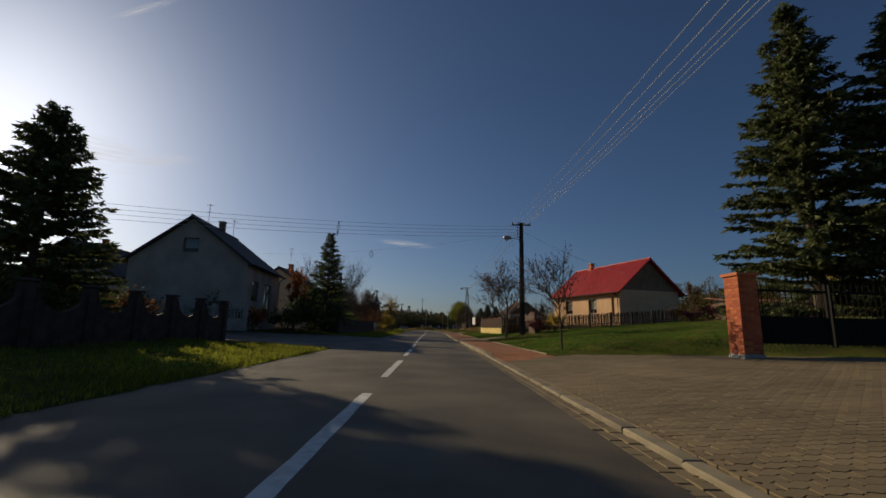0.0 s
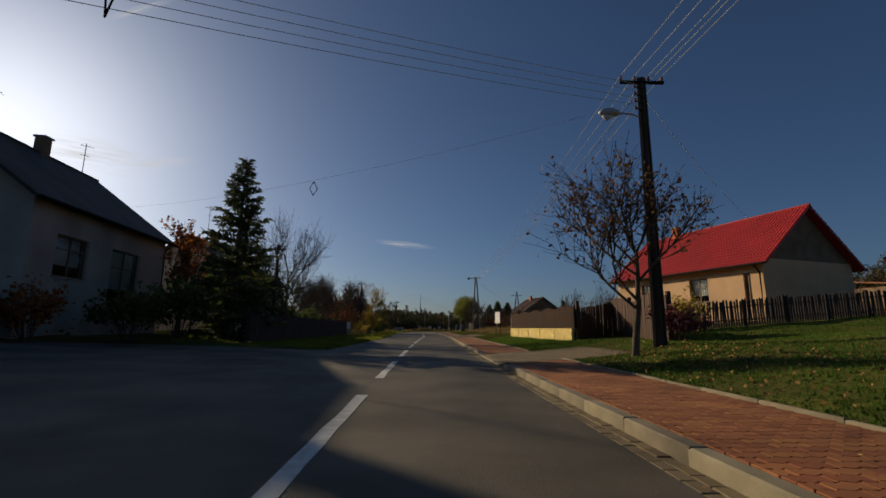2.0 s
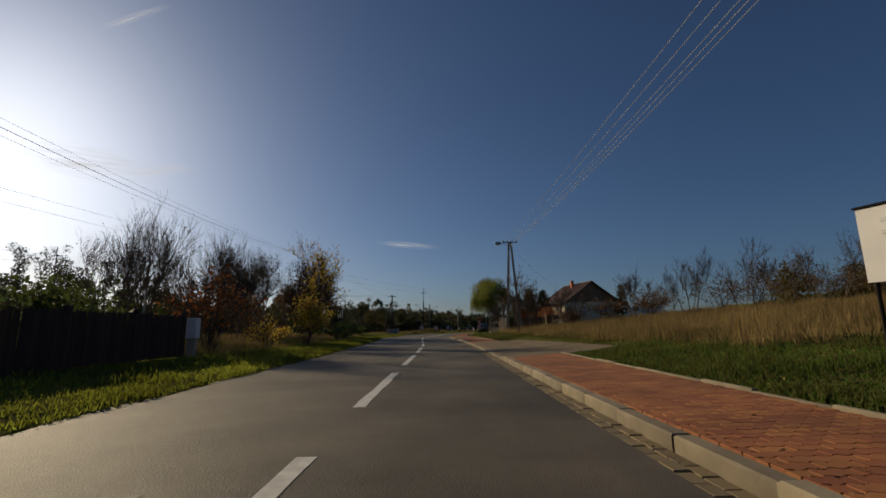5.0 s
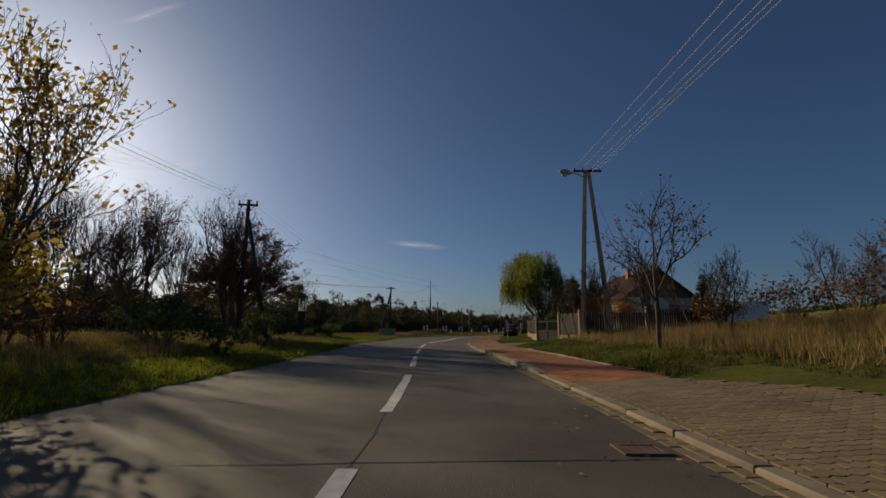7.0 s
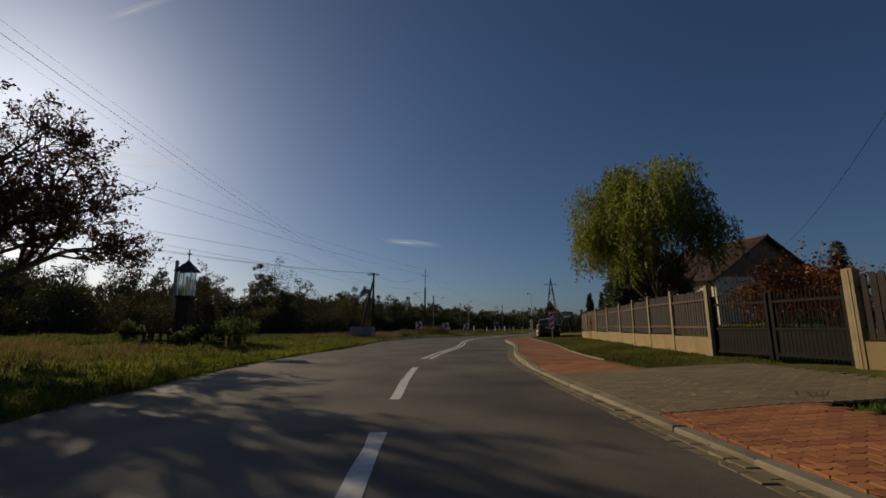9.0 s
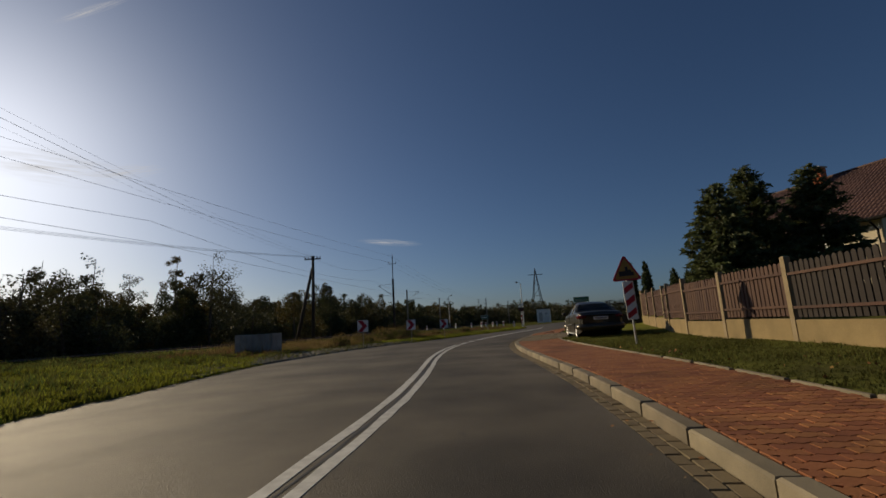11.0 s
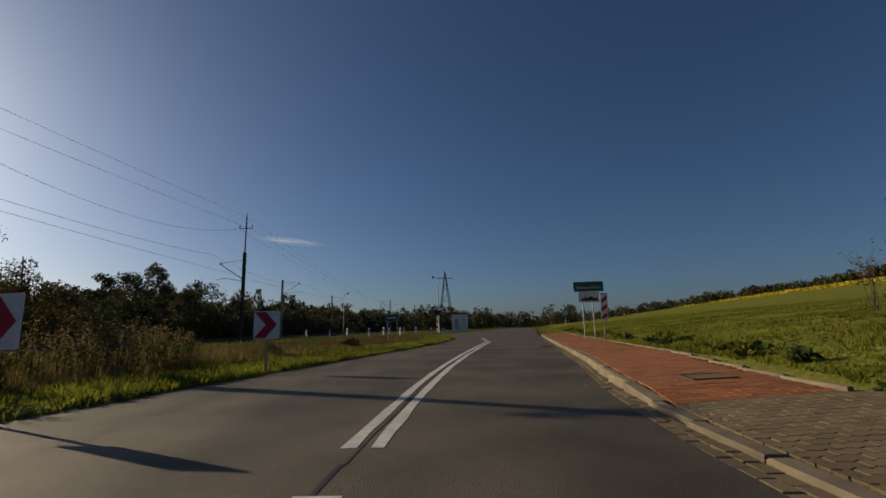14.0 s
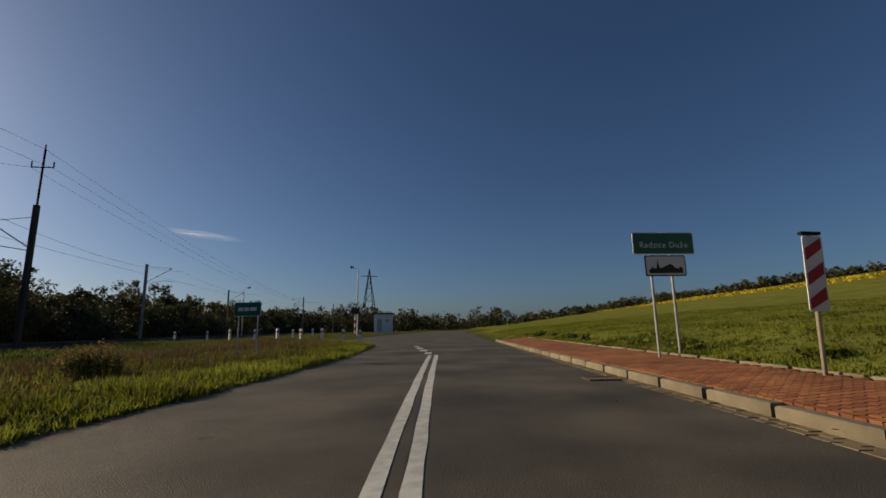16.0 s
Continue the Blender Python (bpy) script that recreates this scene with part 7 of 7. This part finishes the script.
for k, (x, y, h, w, lf, n) in enumerate(((-9.3, 35.0, 2.6, 1.8, "weed", 1500), (-8.7, 38.6, 3.0, 1.7, "weed", 1600), (-10.2, 40.8, 4.2, 2.1, "weed", 3200), (-9.7, 43.6, 4.4, 2.1, "weed", 3400), (-9.6, 47.6, 1.8, 1.6, "weed", 1200), (-11.6, 30.6, 1.9, 1.2, "leaf_orange", 900), (-14.5, 30.4, 2.2, 1.3, "weed", 900), (-10.0, 33.0, 2.0, 1.4, "weed", 1200),
                                         (-12.5, 12.0, 2.2, 1.9, "weed", 1200), (-14.5, 17.0, 2.4, 2.0, "weed", 1300), (-12.8, 19.5, 2.0, 1.6, "leaf_brown", 900), (-17.0, 22.5, 2.2, 1.7, "weed", 900), (-19, 28, 2.4, 1.8, "weed", 900), (-9.8, 51.0, 1.7, 1.5, "weed", 1100), (-9.4, 54.6, 1.9, 1.5, "weed", 1000))):
    bush("garden_shrub", "dense dark garden shrub in the house's shade", x, y, h, w, 120 + k, lf, n, 0.13, 18, group="garden shrubs")
bush("garden_shrub", "dark red flowering shrub beside the pole", 8.9, 29.4, 1.1, 0.9, 151, "leaf_red", 900, 0.08, 18)
bush("garden_shrub", "yellow-green shrub by the cottage fence", 11.0, 32.6, 1.5, 0.8, 152, "leaf_yellow", 700, 0.08, 14)
for k, x in enumerate(np.arange(21.2, 48, 1.35)):
    y = 34.2 - 0.10 * (x - 21)
    bush("hedge_shrub", "clipped reddish-brown hedge along the lawn", x, y, 1.15, 0.95, 160 + k, "leaf_red" if k % 3 else "leaf_brown", 700, 0.08, 14, group="hedge")
bush("garden_shrub", "shrub with orange leaves behind the metal gate", 10.4, 92.0, 2.5, 1.6, 190, "leaf_orange", 4200, 0.07, 26)
bush("garden_shrub", "shrub with reddish leaves in the garden", 13.2, 93.4, 2.6, 1.6, 191, "leaf_orange", 3600, 0.07, 26)
for k, (x, y, h) in enumerate(((15.5, 75.5, 4.2), (18.0, 73.0, 4.8), (20.0, 77.0, 4.6), (23.0, 74.0, 5.0), (25.5, 79.0, 4.6), (17.2, 80.0, 3.8), (28, 73, 5.2), (31, 77, 5), (12.4, 82.0, 3.6), (9.6, 79.2, 3.6), (11.0, 77.8, 3.2), (6.5, 81.3, 3.3), (7.5, 79.3, 3.4), (8.3, 77.6, 3.4), (22, 84, 4.4), (34, 70, 5), (20.5, 68, 4.2))):
    leafy_tree("orchard_tree", "leafless low orchard tree on the slope", x, y, h, 200 + k, "leaf_brown", 220, 0.05, 0.036, 3, 0.36, 0.7, 0.22, (5, 8), stems=2, group="orchard trees")
for k, (x, y, h, w) in enumerate(((17.0, 76.5, 2.4, 2.2), (21.0, 74.5, 2.6, 2.4), (25.0, 76.0, 2.8, 2.6), (29.0, 75.0, 2.8, 2.6), (15.0, 79.5, 1.8, 1.8), (33, 74, 3, 2.8), (12.0, 79.8, 1.5, 1.3), (19, 81, 2.2, 2.2))):
    bush("shrub", "brown leafless shrub on the grassy slope", x, y, h, w, 220 + k, "leaf_brown", 800, 0.09, 26, group="slope shrubs")
for k, (x, y, h) in enumerate(((38, 50, 6), (44, 46, 7), (36, 58, 5.5), (50, 40, 7.5), (56, 44, 8), (30, 63, 5), (62, 38, 8))):
    leafy_tree("garden_tree", "thin autumn tree beyond the cottage", x, y, h, 240 + k, "leaf_yellow" if k % 2 else "leaf_brown", 700, 0.16, 0.10, 3, 0.32, 0.7, 0.2, (5, 8), group="far garden trees")

for k, (x, y, h, w) in enumerate(((-9.2, 95.4, 1.0, 0.9), (-8.9, 96.8, 1.2, 0.8), (-12.6, 95.6, 0.7, 0.6), (-10.0, 95.2, 0.6, 0.7))):
    bush("garden_shrub", "dark low shrub inside the shrine fence", x, y, h, w, 280 + k, "weed", 900, 0.07, 18, group="shrine shrubs")

# weeping willow
r = np.random.default_rng(300)
WX, WY = 7.7, 93.0
t = thing("willow", "round yellow-green weeping willow behind the street fence", "tree", pose(WX, WY, ground_z(WX, WY)))
wood, twigs, tips = Bag(), Bag(), []
grow(r, wood, twigs, (0, 0, -0.1), (-0.35, 0, 1), 1.9, 0.20, 0, 3, tips, 0.85, 0.25, (6, 9), 0.75)
part("trunk", wood, "bark", t, smooth=True)
part("branchwork", twigs, "twig", t)
leaves = []
lobes = [(r.uniform(0, 6.28), math.asin(r.uniform(-0.25, 0.95)), r.uniform(0.45, 0.95), r.uniform(0.55, 0.95)) for _ in range(26)]
for k in range(2700):
    la, le, lr, ls = lobes[k % 26]
    c = np.array([2.35 * lr * math.cos(le) * math.cos(la) - 1.2, 2.35 * lr * math.cos(le) * math.sin(la) - 0.4, 4.15 + 2.5 * lr * math.sin(le)])
    v = unit(r.normal(0, 1, 3))
    p = c + v * ls * r.uniform(0.5, 1.0) * np.array([0.85, 0.85, 0.75])
    ln = r.uniform(0.3, 1.15) * (1.0 if p[2] > 3 else 0.7) * (1.25 if v[2] < 0 else 0.6)
    n = max(6, int(ln * 27))
    u = np.linspace(0, 1, n)[:, None]
    out = np.array([v[0], v[1], 0]) * 0.22
    q_ = p + out * np.sqrt(u) + np.array([0, 0, -1.0]) * ln * u + r.normal(0, 0.028, (n, 3))
    leaves.append(q_[q_[:, 2] > 0.9])
at = np.concatenate(leaves)
part("crown", Bag().quads(leaf_quads(r, at, 0.042, 3.2, up=-1.4)), "leaf_willow", t)


# ---- woods in the distance ----
def woods(name, label, spots, seed, material="wood_foliage", per=5600, leaf=0.19):
    """A stand of trees: each a trunk with limbs and an uneven crown of clumps."""
    r = np.random.default_rng(seed)
    trunks, crown = Bag(), []
    for x, y, h, w in spots:
        z = ground_z(x, y)
        trunks.tube([(x, y, z - 0.3), (x + r.normal(0, 0.2), y + r.normal(0, 0.2), z + h * 0.93)], [0.16, 0.03], 5, caps=False)
        near = min(math.hypot(x - cx, y - cy) for cx, cy in ((0, 40), (0, 80), (3, 115)))
        size = leaf * max(1.0, near / 45)
        count = int(per / max(1.0, near / 45) ** 1.6)
        m = r.integers(18, 30)
        zr = r.uniform(0.05, 0.87, m)
        ang, out = r.uniform(0, 6.28, m), np.sqrt(r.uniform(0, 1, m)) * w * 0.95 * np.sin(np.pi * np.clip(zr, 0.16, 1) ** 0.62) ** 0.8
        cc = np.stack([np.cos(ang) * out, np.sin(ang) * out, h * 1.08 * zr], 1)
        rad = w * r.uniform(0.22, 0.48, m) * (1.2 - 0.7 * zr)
        pick = r.choice(m, count, p=rad ** 2 / (rad ** 2).sum())
        at = cc[pick] + unit(r.normal(0, 1, (count, 3))) * (rad[pick] * r.uniform(0.35, 1.1, count) ** 0.7)[:, None]
        at[:, 2] = np.maximum(at[:, 2], 0.2)
        crown.append(leaf_quads(r, at + (x, y, z), size, 1.4)[:, [0, 1, 3]])
    t = thing(name, label, "wood", kind="stuff")
    tagged(part("trunks", trunks, "bark", t), kind="stuff")
    tagged(part("crowns", Bag().quads(np.concatenate(crown)), material, t), kind="stuff")
    return t


r = np.random.default_rng(400)
spots = []
for k in range(330):
    y = r.uniform(70, 330)
    x = TRK(y) - 6 - 54 * r.uniform(0, 1) ** 1.3
    near = TRK(y) - x
    h = r.uniform(3.5, 7.5) if near < 18 else r.uniform(7.0, 12.0)
    spots.append((x, y, h, r.uniform(1.8, 3.4)))
tall = [(-38.6, 176.7, 17.2, 5.6)]
for k in range(110):
    az, far_ = radians(r.uniform(4, 80)), r.uniform(65, 190)
    x, y = 2 - far_ * math.sin(az), 108 + far_ * math.cos(az)
    if TRK(y) - x > 8:
        h = far_ * r.uniform(0.062, 0.098)
        tall.append((x, y, h, h * r.uniform(0.24, 0.34)))
woods("wood", "tall dark trees behind the railway", tall, 409)
low = [(TRK(y) - 5.5 - 12 * r.uniform(0, 1), y, r.uniform(2.0, 4.2), r.uniform(1.8, 3.0)) for y in np.arange(74, 300, 1.1)]
woods("undergrowth", "dense dark undergrowth along the railway", low, 408, per=1500)
woods("wood", "mixed dark green wood beyond the railway", [q for k, q in enumerate(spots) if k % 4], 401)
woods("wood", "ochre autumn trees within the railway wood", spots[::4], 407, "wood_autumn")
spots = [(r.uniform(-70, -20), r.uniform(-10, 70), r.uniform(4, 8), r.uniform(2, 3.2)) for k in range(60)]
spots = [s for s in spots if not (-34 < s[0] < -20 and 28 < s[1] < 56)]
woods("wood", "garden trees behind the houses", spots, 402)
spots = [(r.uniform(30, 150), r.uniform(335, 420), r.uniform(6, 12), r.uniform(3, 5)) for k in range(120)] + [(r.uniform(8, 60), r.uniform(262, 320), r.uniform(5, 10), r.uniform(2.5, 4)) for k in range(60)]
woods("wood", "wood on the horizon beyond the level crossing", spots, 403, leaf=0.2, per=3200)
spots = []
for k in range(260):
    a = r.uniform(0, 1)
    x, y = 130 + 420 * a + r.normal(0, 12), 460 - 330 * a + r.normal(0, 14)
    spots.append((x, y, r.uniform(3.5, 7), r.uniform(3.5, 6)))
woods("wood", "far wood along the top of the field", spots, 404, leaf=0.22, per=3000)
spots = [(r.uniform(34, 110), r.uniform(38, 110), r.uniform(4, 7), r.uniform(2, 3.2)) for k in range(70)]
spots = [s for s in spots if s[0] > 34 or s[1] > 70]
woods("wood", "autumn trees behind the village gardens", spots, 405, "wood_autumn", leaf=0.2, per=2400)
spots = [(-30 - r.uniform(0, 30), y, r.uniform(9, 13), 1.8) for y in np.arange(100, 300, 22)]
woods("pine_group", "tall thin-crowned pines above the wood", spots, 406, per=420, leaf=0.3)


# ---- grass, dry stems, weeds and fallen leaves ----
def tufts(name, label, s_rng, d_of, n, height, material, seed, blades=4, width=0.012, lean=0.35, keep=None):
    """Blades of grass rising from the ground along a stretch of the road."""
    r = np.random.default_rng(seed)
    s = r.uniform(*s_rng, n)
    d = d_of(r, s)
    p = on_road(s, d)
    p[:, 2] = land(p[:, 0], p[:, 1]) - 0.01
    clump = 0.55 + 0.9 * (0.5 + 0.5 * np.sin(p[:, 0] * 2.3 + np.sin(p[:, 1] * 1.7) * 2)) * r.uniform(0.4, 1.1, n)
    if keep is not None:
        ok = keep(p, s, d)
        p, clump = p[ok], clump[ok]
    out = []
    for _ in range(blades):
        m = len(p)
        b0 = p + np.concatenate([r.normal(0, 0.035, (m, 2)), np.zeros((m, 1))], 1)
        a = r.uniform(0, 6.28, m)
        side = np.stack([np.cos(a), np.sin(a), 0 * a], 1) * (width * r.uniform(0.6, 1.4, m))[:, None]
        h = height * clump * r.uniform(0.5, 1.15, m)
        tip = b0 + np.stack([r.normal(0, lean, m) * h, r.normal(0, lean, m) * h, h], 1)
        out.append(np.stack([b0 - side, b0 + side, tip], 1))
    ob = part(name, Bag().quads(np.concatenate(out)), material, None)
    return tagged(ob, label, "grass", kind="stuff")


def left_of(far, power=1.6):
    return lambda r, s: left_edge(s) + 0.05 - far * r.uniform(0, 1, len(s)) ** power


def right_of(near, far, power=1.4):
    return lambda r, s: near + (far - near) * r.uniform(0, 1, len(s)) ** power


not_side = lambda p, s, d: ~((s > 14.8) & (s < 34) & (d < -3.0))
tufts("verge_grass", "short yellowish-green verge grass", (-6, 112), left_of(7.5), 52000, 0.12, "grass", 501, keep=lambda p, s, d: not_side(p, s, d) & ~((s > 107.6) & (d > left_edge(s) - np.interp(s, [107.5, 109.5, 114, 117.5, 119.6], [0.1, 1.5, 2.4, 1.5, 0.1]))))
tufts("verge_grass", "lush green verge grass at the bend", (112, 158), left_of(4.5, 1.8), 30000, 0.15, "grass", 502, keep=lambda p, s, d: ~((s < 119.4) & (d > left_edge(s) - np.interp(s, [107.5, 109.5, 114, 117.5, 119.6], [0.1, 1.5, 2.4, 1.5, 0.1]))))
tufts("meadow_grass", "rough green meadow grass by the railway", (84, 160), left_of(18, 1.0), 30000, 0.16, "rough", 503, width=0.02)
tufts("lawn", "mown green lawn rising to a fence", (9.5, 34), right_of(4.45, 20, 1.3), 36000, 0.055, "lawn", 504, width=0.013, keep=lambda p, s, d: ~((s < 11.8) & (d < 4.8 + (11.6 - s) * 1.6)) & ~((s > 27.2) & (s < 31.6) & (d < 6.35)))
tufts("verge_grass", "green verge between footway and fence", (31.5, 57), right_of(4.45, 6.9, 1.0), 11000, 0.075, "lawn", 505, keep=lambda p, s, d: s < 55.3)
tufts("verge_grass", "rough grass beside the footway", (45, 83), right_of(4.5, 16, 1.3), 46000, 0.10, "rough", 506, keep=lambda p, s, d: ~((s > 55.2) & (s < 68.6) & (d < 6.05)) & ~((s > 82)))
tufts("dry_grass", "tall dry ochre grass on the slope", (50, 82), right_of(6.3, 26, 1.0), 26000, 0.42, "dry_grass", 507, width=0.007, lean=0.22, keep=lambda p, s, d: ~((s < 68.6) & (d < 6.3)))
tufts("verge_grass", "weedy green verge before the street fence", (86.6, 112.6), right_of(4.46, 7.4, 1.0), 13000, 0.06, "rough", 508)
tufts("verge_grass", "weedy tuft by the driveway", (79.5, 83), right_of(4.6, 7.0, 1.0), 1500, 0.16, "weed", 509, width=0.02)
tufts("meadow_grass", "green field grass beyond the footway", (118.3, 175), right_of(4.92, 30, 1.8), 46000, 0.085, "grass", 510, width=0.016)
tufts("dry_grass", "tall dry grass and reed by the bend signs", (112, 128), lambda r, s: left_edge(s) - 1.8 - 6 * r.uniform(0, 1, len(s)) ** 1.2, 4500, 0.42, "dry_grass", 511, width=0.007, lean=0.2)
tufts("rough_weeds", "rough olive and brown weeds behind the mown verge", (110, 160), lambda r, s: left_edge(s) - 1.4 - 6 * r.uniform(0, 1, len(s)), 9000, 0.24, "leaf_brown", 513, width=0.012)
tufts("rough_weeds", "patchy dark weeds in the meadow", (84, 160), lambda r, s: left_edge(s) - 1.0 - 14 * r.uniform(0, 1, len(s)), 9000, 0.2, "weed", 514, width=0.016)
tufts("dry_grass", "dry stems among the thicket", (56, 92), lambda r, s: left_edge(s) - 2.5 - 10 * r.uniform(0, 1, len(s)), 9000, 0.35, "dry_grass", 512, width=0.007)
for k in range(34):
    s = 119 + 33 * rng.uniform(0, 1)
    p = on_road(s, float(outer_off(s)) + 0.25 + abs(rng.normal(0, 0.35)))
    bush("weed", "leafy green weed at the footway's edge", p[0], p[1], rng.uniform(0.08, 0.17), rng.uniform(0.2, 0.4), 520 + k, "grass" if k % 2 else "weed", 70, 0.085, 8, category="weed", group="footway weeds")
def goldenrod(x, y, height, width, seed, stems=60):
    """A stand of upright stems, leafy below and with withered plumes on top."""
    r = np.random.default_rng(seed)
    t = thing("goldenrod", "tall withered goldenrod clump in the verge", "shrub", pose(x, y, ground_z(x, y)), "goldenrod clumps")
    wood, low, top = Bag(), [], []
    for _ in range(stems):
        a, o = r.uniform(0, 6.28), math.sqrt(r.uniform(0, 1)) * width
        b0 = np.array([math.cos(a) * o, math.sin(a) * o, -0.05])
        h = height * r.uniform(0.65, 1.1) * (1.1 - 0.35 * o / width)
        e = b0 + np.array([r.normal(0, 0.10) * h, r.normal(0, 0.10) * h, h])
        wood.tube([b0, (b0 + e) / 2 + r.normal(0, 0.02, 3), e], [0.007, 0.006, 0.003], 3, caps=False)
        u = r.uniform(0.12, 0.85, (26, 1))
        low.append(b0 * (1 - u) + e * u + r.normal(0, 0.018, (26, 3)))
        u = r.uniform(0.78, 1.04, (22, 1))
        top.append(b0 * (1 - u) + e * u + r.normal(0, 0.035, (22, 3)))
    part("stems", wood, "twig", t)
    part("foliage", Bag().quads(leaf_quads(r, np.concatenate(low), 0.028, 3.2, up=0.5)), "rough", t)
    part("plumes", Bag().quads(leaf_quads(r, np.concatenate(top), 0.026, 1.5, up=0.8)), "dry_grass", t)
    return t


for k, (s, o, h, w) in enumerate(((116.2, 2.2, 0.7, 0.6), (118.4, 2.5, 0.75, 0.7), (120.6, 2.6, 1.0, 0.8), (122.0, 2.9, 1.15, 0.9), (123.4, 2.7, 1.2, 0.9), (124.6, 3.1, 1.0, 0.8), (127.5, 2.8, 0.6, 0.6), (133.5, 3.0, 0.6, 0.5))):
    p = on_road(s, left_edge(s) - o)
    goldenrod(p[0], p[1], h, w, 560 + k)
bush("mullein", "dry upright weed stalk in the field", 19.0, 124.5, 1.9, 0.35, 580, "leaf_brown", 120, 0.06, 6, category="weed")
# flowers in bands on the far field
b = Bag()
r = np.random.default_rng(600)
n = 26000
x = r.uniform(40, 330, n)
y = r.uniform(90, 420, n)
s_, d_ = to_road(x, y)
ok = (d_ > 92) & (d_ < 150) & (s_ > 100)
p = np.stack([x, y, land(x, y) + 0.15], 1)[ok]
tagged(part("mustard_field", Bag().quads(leaf_quads(r, p, 0.9, 1.0)), "mustard", None), "band of yellow mustard bloom across the field", "field", kind="stuff")
# fallen leaves
b = []
r = np.random.default_rng(610)
for (cx, cy, sx, sy, n) in ((6.9, 25.2, 1.3, 2.4, 1500), (6.2, 12.6, 0.9, 1.0, 160), (5.0, 24, 0.6, 3.0, 260), (5.6, 18, 0.8, 4.0, 160), (6.0, 40, 0.8, 4.0, 160), (5.4, 104, 0.7, 5, 160), (12, 124, 1.2, 6, 160)):
    x, y = r.normal(cx, sx, n), r.normal(cy, sy, n)
    s_, d_ = to_road(x, y)
    ok = d_ > 4.46
    b.append(leaf_quads(r, np.stack([x, y, land(x, y) + 0.03], 1)[ok], 0.042, 1.1))
for n, s0, s1, d0, d1 in ((700, 0, 150, 2.7, 4.3), (500, 0, 150, 2.2, 2.6), (120, 60, 70, 1.2, 2.4)):
    s_, d_ = r.uniform(s0, s1, n), r.uniform(d0, d1, n)
    p = on_road(s_, d_)
    p[:, 2] = np.where(d_ > 2.6, [dip(a, c) + 0.02 for a, c in zip(s_, d_)], 0.02)
    q_ = leaf_quads(r, p, 0.04, 1.1)
    q_[..., 2] = p[:, None, 2] + 0.25 * np.abs(q_[..., 2] - p[:, None, 2])
    b.append(q_)
tagged(part("fallen_leaves", Bag().quads(np.concatenate(b)), "leaf_litter", None), "scattered brown fallen leaves along the footway", "leaves", kind="stuff")

# ---- thin clouds far away ----
def cloud_glow_material(name, strength):
    m = bpy.data.materials.new(name)
    m.use_nodes = True
    n, l = m.node_tree.nodes, m.node_tree.links
    n.clear()
    out, mixs, tr, em = n.new("ShaderNodeOutputMaterial"), n.new("ShaderNodeMixShader"), n.new("ShaderNodeBsdfTransparent"), n.new("ShaderNodeEmission")
    # emission stands in for the sunlight that thin cloud scatters
    em.inputs["Color"].default_value, em.inputs["Strength"].default_value = (1.0, 0.96, 0.92, 1), strength
    tc, nz, mp = n.new("ShaderNodeTexCoord"), n.new("ShaderNodeTexNoise"), n.new("ShaderNodeMapping")
    mp.inputs["Scale"].default_value = (1.0, 1.0, 3.5)
    l.new(tc.outputs["Object"], mp.inputs["Vector"]), l.new(mp.outputs[0], nz.inputs["Vector"])
    nz.inputs["Scale"].default_value, nz.inputs["Detail"].default_value = 1.6, 7
    ln = n.new("ShaderNodeVectorMath")
    ln.operation = "LENGTH"
    sc = n.new("ShaderNodeVectorMath")
    sc.operation = "MULTIPLY"
    sc.inputs[1].default_value = (1.0, 0.0, 1.0)
    l.new(tc.outputs["Object"], sc.inputs[0]), l.new(sc.outputs[0], ln.inputs[0])
    fade = n.new("ShaderNodeMapRange")
    fade.inputs["From Min"].default_value, fade.inputs["From Max"].default_value, fade.inputs["To Min"].default_value, fade.inputs["To Max"].default_value = 0.15, 1.0, 1.0, 0.0
    l.new(ln.outputs["Value"], fade.inputs["Value"])
    cut = n.new("ShaderNodeMapRange")
    cut.inputs["From Min"].default_value, cut.inputs["From Max"].default_value = 0.38, 0.8
    l.new(nz.outputs["Fac"], cut.inputs["Value"])
    mul = n.new("ShaderNodeMath")
    mul.operation = "MULTIPLY"
    l.new(fade.outputs[0], mul.inputs[0]), l.new(cut.outputs[0], mul.inputs[1])
    l.new(mul.outputs[0], mixs.inputs[0]), l.new(tr.outputs[0], mixs.inputs[1]), l.new(em.outputs[0], mixs.inputs[2]), l.new(mixs.outputs[0], out.inputs["Surface"])
    return m


M["cloud"] = cloud_glow_material("cirrus", 0.85)


def cirrus(az, el, wide, high, lean, label):
    far = 3000.0
    d = Vector((math.sin(radians(az)) * math.cos(radians(el)), math.cos(radians(az)) * math.cos(radians(el)), math.sin(radians(el))))
    n = 16
    a = np.arange(n) * 2 * np.pi / n
    v = [(0, 0, 0)] + [(math.cos(q), 0.06 * math.cos(3 * q), math.sin(q)) for q in a]
    ob = part("cirrus_cloud", Bag().add(v, [(0, 1 + k, 1 + (k + 1) % n) for k in range(n)]), "cloud", None)
    ob.matrix_basis = Matrix.Translation(d * far) @ pose(0, 0, 0, el, 0, -az) @ pose(0, 0, 0, 0, lean, 0) @ Matrix.Diagonal((wide * far, 1, high * far, 1))
    ob.visible_shadow = False
    return tagged(ob, label, "cloud", kind="structure")


cirrus(-4.5, 10.6, 0.075, 0.008, 5, "thin white streak of cirrus cloud")
cirrus(-39, 17.0, 0.11, 0.035, 0, "soft white patch of cirrus cloud")
cirrus(-33, 17.5, 0.06, 0.014, -14, "faint wisp of cirrus cloud")
cirrus(-37.0, 31.8, 0.065, 0.007, -38, "short bright vapour trail")
